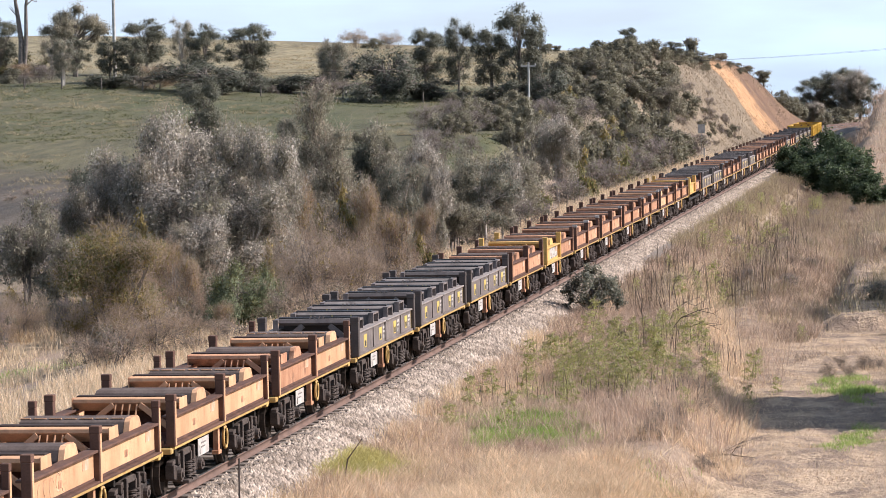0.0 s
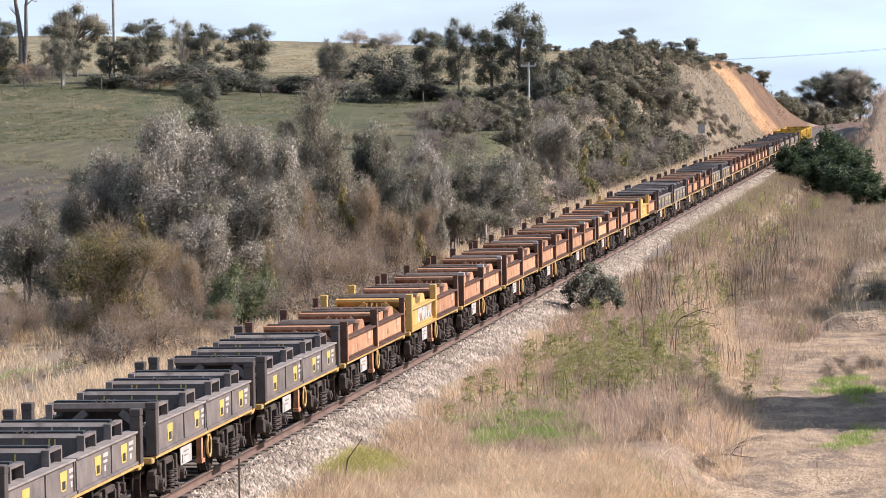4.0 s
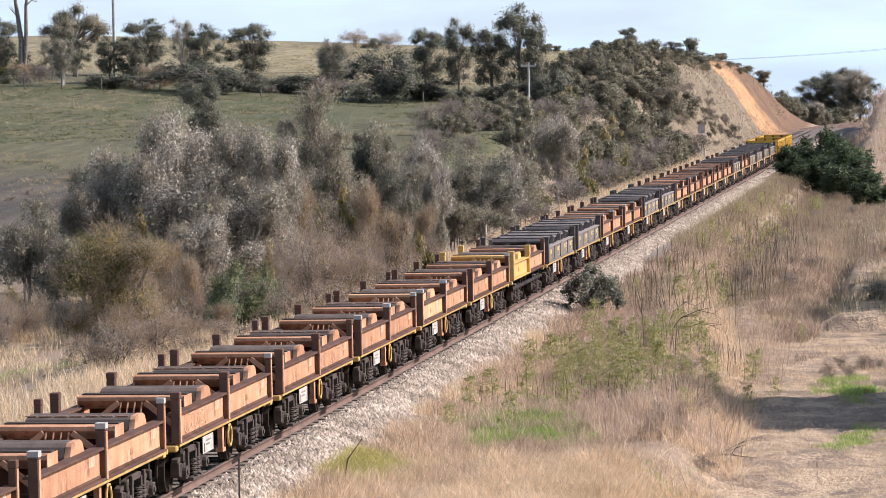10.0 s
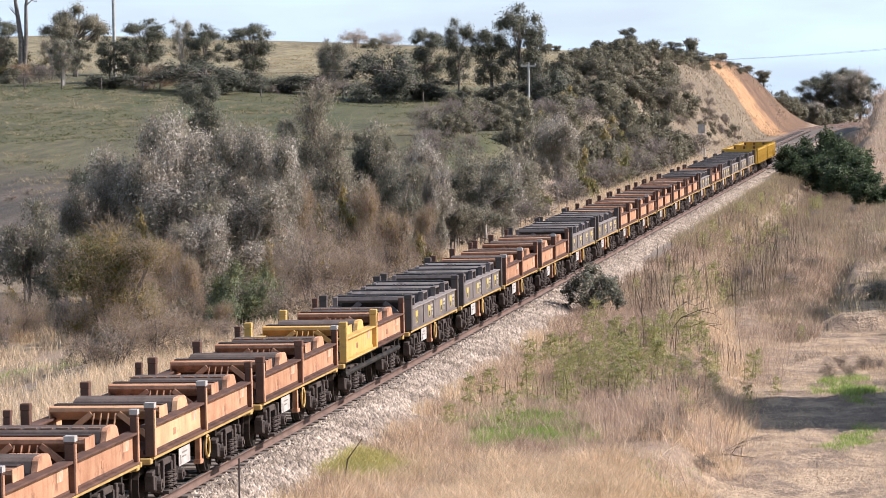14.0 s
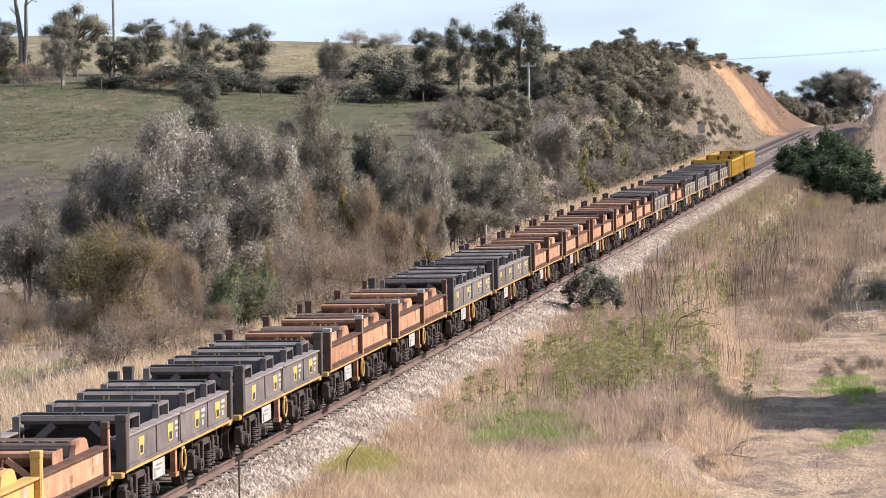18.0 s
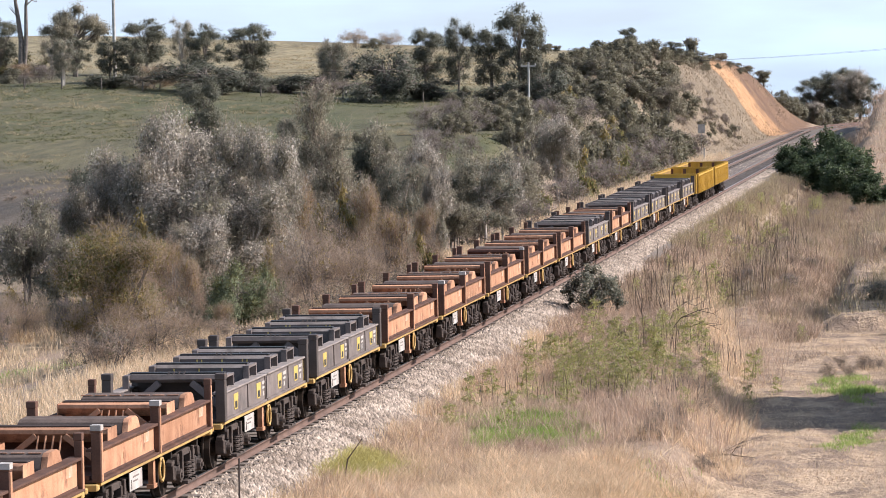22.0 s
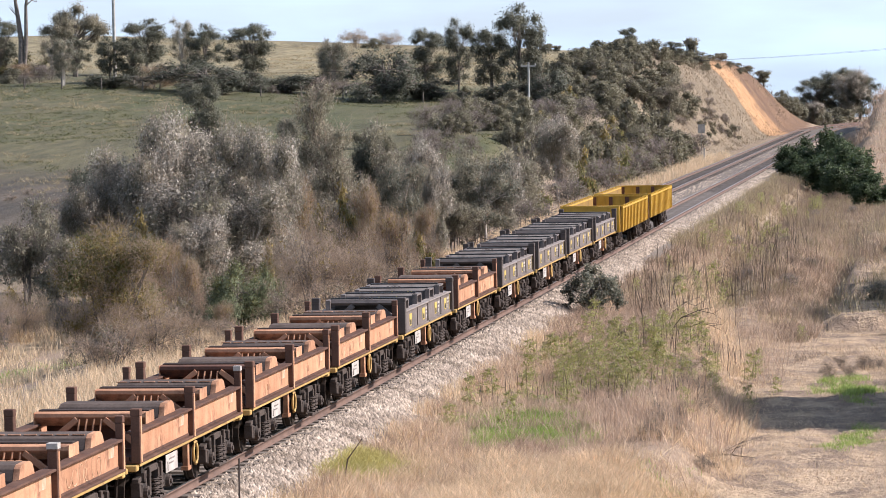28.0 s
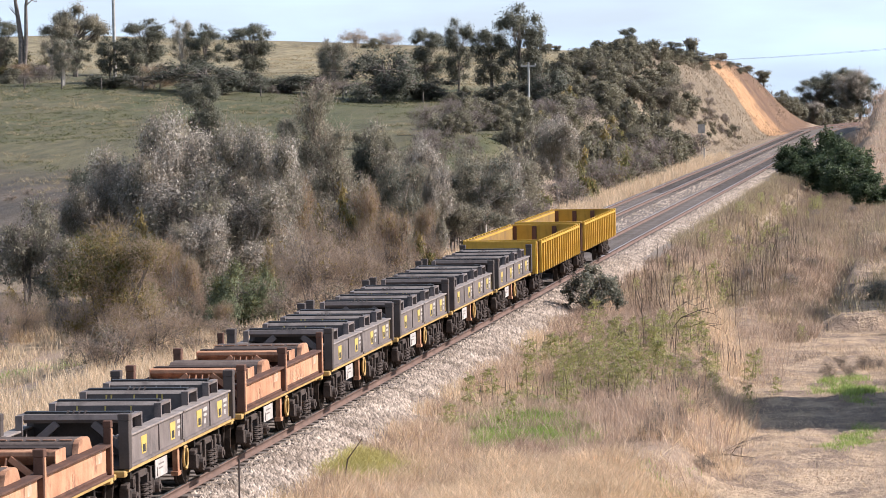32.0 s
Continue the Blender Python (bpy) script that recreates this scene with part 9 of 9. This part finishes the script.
grass("moss_patch", "low yellow-green mossy patch beside the ballast", MOSS, 16000, 1.75, 4.3, 68.5, 75.5, 0.20, 30, tuft=0.1, lean=0.9, keep=lambda x, y: ((x - 2.95) / 1.15) ** 2 + ((y - 72) / 2.6) ** 2 < 1.0 + 0.5 * noise.noise((x * 2, y, 4)))
grass("dead_stalks", "dark dead weed stalks standing in the grass", STALK, 1500, 3.2, 9.0, 86, 200, 1.1, 31, per=4, tuft=0.4, width=0.009, lean=0.12, patch=0.45, patch_scale=0.15)
grass("dead_stalks", "thin brown stalks among the grass", STRAW_BROWN, 6000, 2.8, 10.5, 74, 130, 0.65, 32, per=5, tuft=0.3, width=0.006, lean=0.45, patch=0.42)
grass("dead_stalks", "dark brown dead stems at the edge of the service track", STRAW_BROWN, 1600, 7.6, 10.2, 78, 94, 0.75, 66, per=9, tuft=0.25, width=0.008, lean=0.3, patch=0.4, patch_scale=0.7)
rw = random.Random(8)
for i in range(125):
    x, y = rw.gauss(6.2, 1.6), rw.gauss(100, 8.0)
    if x < 3.4:
        x = 3.4 + rw.random()
    plant("weed", "weed_clump", "leafy green roadside weed among dry stalks", "weed", x, y, rw.uniform(0.55, 1.1), rw.uniform(0.9, 1.7), rw.uniform(0, 360), "green weeds on the bank", 0.03)
for i in range(45):
    y = rw.uniform(125, 235)
    x = rw.uniform(3.2, 7.5)
    plant("weed", "weed_clump", "leafy green roadside weed among dry stalks", "weed", x, y, rw.uniform(0.6, 1.3), rw.uniform(0.8, 1.6), rw.uniform(0, 360), "green weeds on the bank", 0.03)
for i in range(16):
    y = rw.uniform(76, 110)
    x = track_edge(y) - 1.3 + rw.gauss(0, 0.5)
    plant("brownb", "bare_shrub", "low dead brown shrub beside the service track", "shrub", x, y, rw.uniform(0.6, 1.1), rw.uniform(0.8, 1.3), rw.uniform(0, 360), "bare shrubs", 0.05)
for i in range(5):
    y = rw.uniform(78, 92)
    x = track_edge(y) - 1.0 + rw.gauss(0, 0.35)
    plant("brownb", "bare_shrub", "tangled brown dead shrub on the edge of the service track", "shrub", x, y, rw.uniform(0.5, 0.9), rw.uniform(0.7, 1.1), rw.uniform(0, 360), "bare shrubs", 0.05)
for i in range(9):
    plant("brownb", "bare_shrub", "grey-brown twiggy shrub beside the service track", "shrub", rw.uniform(11.9, 14.2), rw.uniform(103, 113), rw.uniform(0.5, 0.8), rw.uniform(0.9, 1.3), rw.uniform(0, 360), "bare shrubs", 0.05)
for i in range(16):
    plant("purple" if i % 2 else "brown", "bare_shrub", "bare brown shrub at the edge of the straw flat", "shrub", rw.uniform(-24.5, -17.5), rw.uniform(122, 130), rw.uniform(1.6, 2.4), rw.uniform(0.8, 1.2), rw.uniform(0, 360), "bare shrubs", 0.1)
for i in range(26):
    plant("brownb", "bare_shrub", "low grey-brown scrub at the foot of the paddock", "shrub", rw.uniform(-46, -27), rw.uniform(165, 222), rw.uniform(0.6, 1.2), rw.uniform(1.0, 1.8), rw.uniform(0, 360), "paddock scrub", 0.1)
# trees east of the service track, whose shade falls across it
plant("shade", "gum_tree", "leafy gum tree shading the service track", "tree", 18.3, 94.0, 6.8, 0.9, 40, "trees by the service track")
plant("shade", "gum_tree", "leafy gum tree shading the service track", "tree", 19.4, 98.0, 7.0, 0.8, 200, "trees by the service track")
plant("shade", "gum_tree", "leafy gum tree shading the service track", "tree", 18.8, 96.2, 6.6, 0.9, 310, "trees by the service track")
plant("shade", "gum_tree", "leafy gum tree shading the service track", "tree", 17.6, 95.2, 5.6, 1.0, 100, "trees by the service track")
plant("shade", "gum_tree", "leafy gum tree shading the service track", "tree", 21.0, 95.6, 7.6, 0.9, 250, "trees by the service track")
plant("shade", "gum_tree", "leafy gum tree shading the service track", "tree", 21.6, 135.0, 7.2, 1.0, 10, "trees by the service track")
plant("shade", "gum_tree", "leafy gum tree shading the service track", "tree", 21.9, 130.0, 7.6, 1.1, 140, "trees by the service track")
plant("shade", "gum_tree", "leafy gum tree shading the service track", "tree", 21.4, 141.0, 7.0, 1.0, 80, "trees by the service track")


# ---- poles, wires, posts and dead wood ----
def single(name, label, category, points, radii, mat, sides=7, group=""):
    v, f = tube_arrays(points, radii, sides)
    ob = new(name, mesh_from(name, v, f, [mat], True))
    return tagged(ob, label, category, group)


def power_pole(x, y, h, r, arm, label):
    root = thing("power_pole", label, "power pole", "power poles", pose(x, y, ground(x, y) - 0.2))
    v, f = tube_arrays([(0, 0, 0), (0, 0, h)], [r * 1.15, r], 10)
    part("pole", mesh_from("pole", v, f, [POLE_WOOD], True), None, root)
    if arm:
        part("cross_arm", boxes((-arm, arm, -0.06, 0.06, h - 0.45, h - 0.3)), POLE_WOOD, root)
        for sx in (-0.9, 0.9):
            bm = bmesh.new()
            rod(bm, (sx * arm, 0, h - 0.3), (sx * arm, 0, h - 0.12), 0.05, 8)
            part("insulator", bm, SIGN_WHITE, root)
    return root


def wire(a, b, sag, r):
    pts = []
    for i in range(13):
        t = i / 12
        p = Vector(a).lerp(Vector(b), t)
        pts.append((p.x, p.y, p.z - sag * 4 * t * (1 - t)))
    return single("power_line", "thin sagging overhead power line", "wire", pts, [r] * 13, GREY_DARK, 4, "power lines")


POLE_A = (-25.0, 328.0)
pole_top = ground(*POLE_A) + 4.8
power_pole(*POLE_A, 5.1, 0.10, 0.75, "pale timber power pole with a short cross arm on the bank")
power_pole(-73.3, 351.6, 12.5, 0.17, 0, "tall plain grey timber pole on the fence line")
for dx in (-0.8, 0.8):
    wire((POLE_A[0] + dx, POLE_A[1], pole_top), (-104 + dx, 318, pole_top + 1.2), 1.0, 0.012)
    wire((POLE_A[0] + dx, POLE_A[1], pole_top), (34 + dx, 348, pole_top + 3.2), 1.2, 0.012)


def dead_tree(x, y, h, seed):
    rng = random.Random(seed)
    root = thing("dead_tree", "tall leafless grey dead tree on the ridge", "tree", "dead trees", pose(x, y, ground(x, y) - 0.2))
    vs, fs = [], []

    def add(pts, rad, sides=7):
        v, f = tube_arrays(pts, rad, sides)
        o = len(vs)
        vs.extend(v)
        fs.extend(tuple(i + o for i in q) for q in f)

    add([(0, 0, 0), (0.1, 0, h * 0.4), (-0.35, 0.1, h * 0.7), (-0.9, 0.2, h)], [0.38, 0.32, 0.24, 0.1])
    add([(0.3, 0, 0), (0.7, 0, h * 0.45), (0.75, 0, h * 0.75), (1.3, 0.1, h * 1.02)], [0.3, 0.24, 0.18, 0.07])
    add([(0.75, 0, h * 0.75), (1.5, 0, h * 0.80), (2.0, 0, h * 0.78), (2.3, 0, h * 0.84)], [0.1, 0.06, 0.05, 0.02], 5)
    for _ in range(5):
        z = h * rng.uniform(0.6, 0.9)
        add([(-0.4, 0, z), (-0.4 + rng.uniform(-1, 1), rng.uniform(-0.5, 0.5), z + 1.0)], [0.05, 0.015], 4)
    part("trunk", mesh_from("trunk", vs, fs, [BARK], True), None, root)
    return root


dead_tree(-89.6, 372.0, 11.5, 4)


def lineside_sign(x, y, top):
    z = ground(x, y)
    root = thing("lineside_sign", "small pale blank board on a post beside the tracks", "sign", "", pose(x, y, z - 0.1))
    part("post", boxes((-0.05, 0.05, -0.05, 0.05, 0, top)), POLE_WOOD, root)
    part("board", boxes((-0.38, 0.38, -0.09, -0.055, top - 0.95, top), bevel=0.01), SIGN_WHITE, root)
    return root


def marker_post(x, y, h):
    z = ground(x, y)
    root = thing("marker_post", "short white lineside marker post", "post", "", pose(x, y, z - 0.1))
    part("post", boxes((-0.07, 0.07, -0.05, 0.05, 0, h), bevel=0.01), SIGN_WHITE, root)
    part("cap", boxes((-0.14, 0.14, -0.06, 0.06, h, h + 0.12)), SIGN_WHITE, root)
    return root


lineside_sign(-9.6, 352.0, 3.3)
marker_post(-7.2, 322.0, 1.6)


def on(x, y, z):
    return (x, y, ground(x, y) + z)


# steel fence posts beside the line, and leaning sticks
single("fence_post", "thin dark steel post standing in the ballast grass", "fence post", [on(2.26, 62.1, -0.2), on(2.28, 62.1, 1.25)], [0.022, 0.02], GREY_DARK, 6)
single("leaning_stick", "dark stick leaning out of the grass", "stick", [on(2.95, 69.5, -0.1), on(3.05, 69.5, 0.5), on(3.35, 69.6, 1.0)], [0.02, 0.017, 0.008], STALK, 6)
for k in range(7):
    y = 130 + 24 * k
    single("fence_post", "thin dark steel post in the far verge", "fence post", [on(-9.3, y, -0.2), on(-9.3, y, 1.35)], [0.03, 0.028], GREY_DARK, 6, "verge fence posts")
for k in range(22):
    x = -108 + 4.2 * k
    y = 334 + 0.6 * math.sin(k * 1.3)
    single("paddock_post", "grey split timber fence post on the paddock edge", "fence post", [on(x, y, -0.2), on(x, y, 1.15)], [0.08, 0.07], BARK, 5, "paddock fence posts")


def fallen_branch(x, y, span, turn, seed, label="dark dead branch arched over the weeds", high=0.7, thick=0.42):
    rng = random.Random(seed)
    root = thing("dead_branch", label, "branch", "dead branches", pose(x, y, ground(x, y), 0, 0, turn))
    vs, fs = [], []

    def add(pts, rad):
        v, f = tube_arrays(pts, rad, 5)
        o = len(vs)
        vs.extend(v)
        fs.extend(tuple(i + o for i in q) for q in f)

    main = [(0, 0, -0.05), (span * 0.25, 0.05, high * 0.7), (span * 0.55, 0, high), (span * 0.8, -0.1, high * 0.85), (span, 0.1, high * 0.5)]
    add(main, [thick * r for r in (0.05, 0.042, 0.034, 0.022, 0.01)])
    for k in range(4):
        p = main[1 + k % 3]
        add([p, (p[0] + rng.uniform(0.2, 0.6), p[1] + rng.uniform(-0.5, 0.5), p[2] + rng.uniform(-0.1, 0.35)), (p[0] + rng.uniform(0.5, 1.0), p[1] + rng.uniform(-0.8, 0.8), p[2] + rng.uniform(-0.3, 0.6))], [thick * 0.026, thick * 0.016, thick * 0.006])
    part("limb", mesh_from("limb", vs, fs, [STALK], True), None, root)
    return root


for i, (x, y, span, turn, high) in enumerate(((6.4, 112, 2.2, 10, 1.3), (6.8, 110, 1.9, -12, 1.0), (6.2, 114, 1.6, 35, 1.5), (5.4, 126, 1.4, 60, 1.6), (6.9, 132, 1.8, 30, 1.4), (6.0, 170, 1.8, 40, 1.5))):
    fallen_branch(x, y, span * 0.9, turn, i, high=high * 0.62)
fallen_branch(9.9, 80.6, 1.4, -30, 32, "grey dead branches lying on bare ground", 0.10, 0.5)
# tall dead mullein spikes on the bank
rs = random.Random(21)
spots = [(rs.uniform(3.6, 7.8) - 0.003 * (y - 118), y) for y in (rs.uniform(118, 235) for _ in range(46))]
spots += [(rs.gauss(4.7, 0.5), rs.gauss(126, 4)) for _ in range(16)] + [(rs.gauss(6.4, 0.5), rs.gauss(118, 4)) for _ in range(12)] + [(rs.gauss(9.0, 0.7), rs.gauss(146, 6)) for _ in range(22)]
for x, y in spots:
    h = rs.uniform(0.8, 1.7)
    lean = rs.gauss(0, 0.22)
    single("dead_spike", "upright dark dead flower spike in the grass", "weed", [on(x, y, -0.05), on(x + 0.6 * lean, y, h * 0.6), on(x + 0.75 * lean, y, h * 0.75), on(x + lean, y, h)],
           [0.008, 0.008, 0.017, 0.006], STALK, 5, "dead flower spikes")


motions()
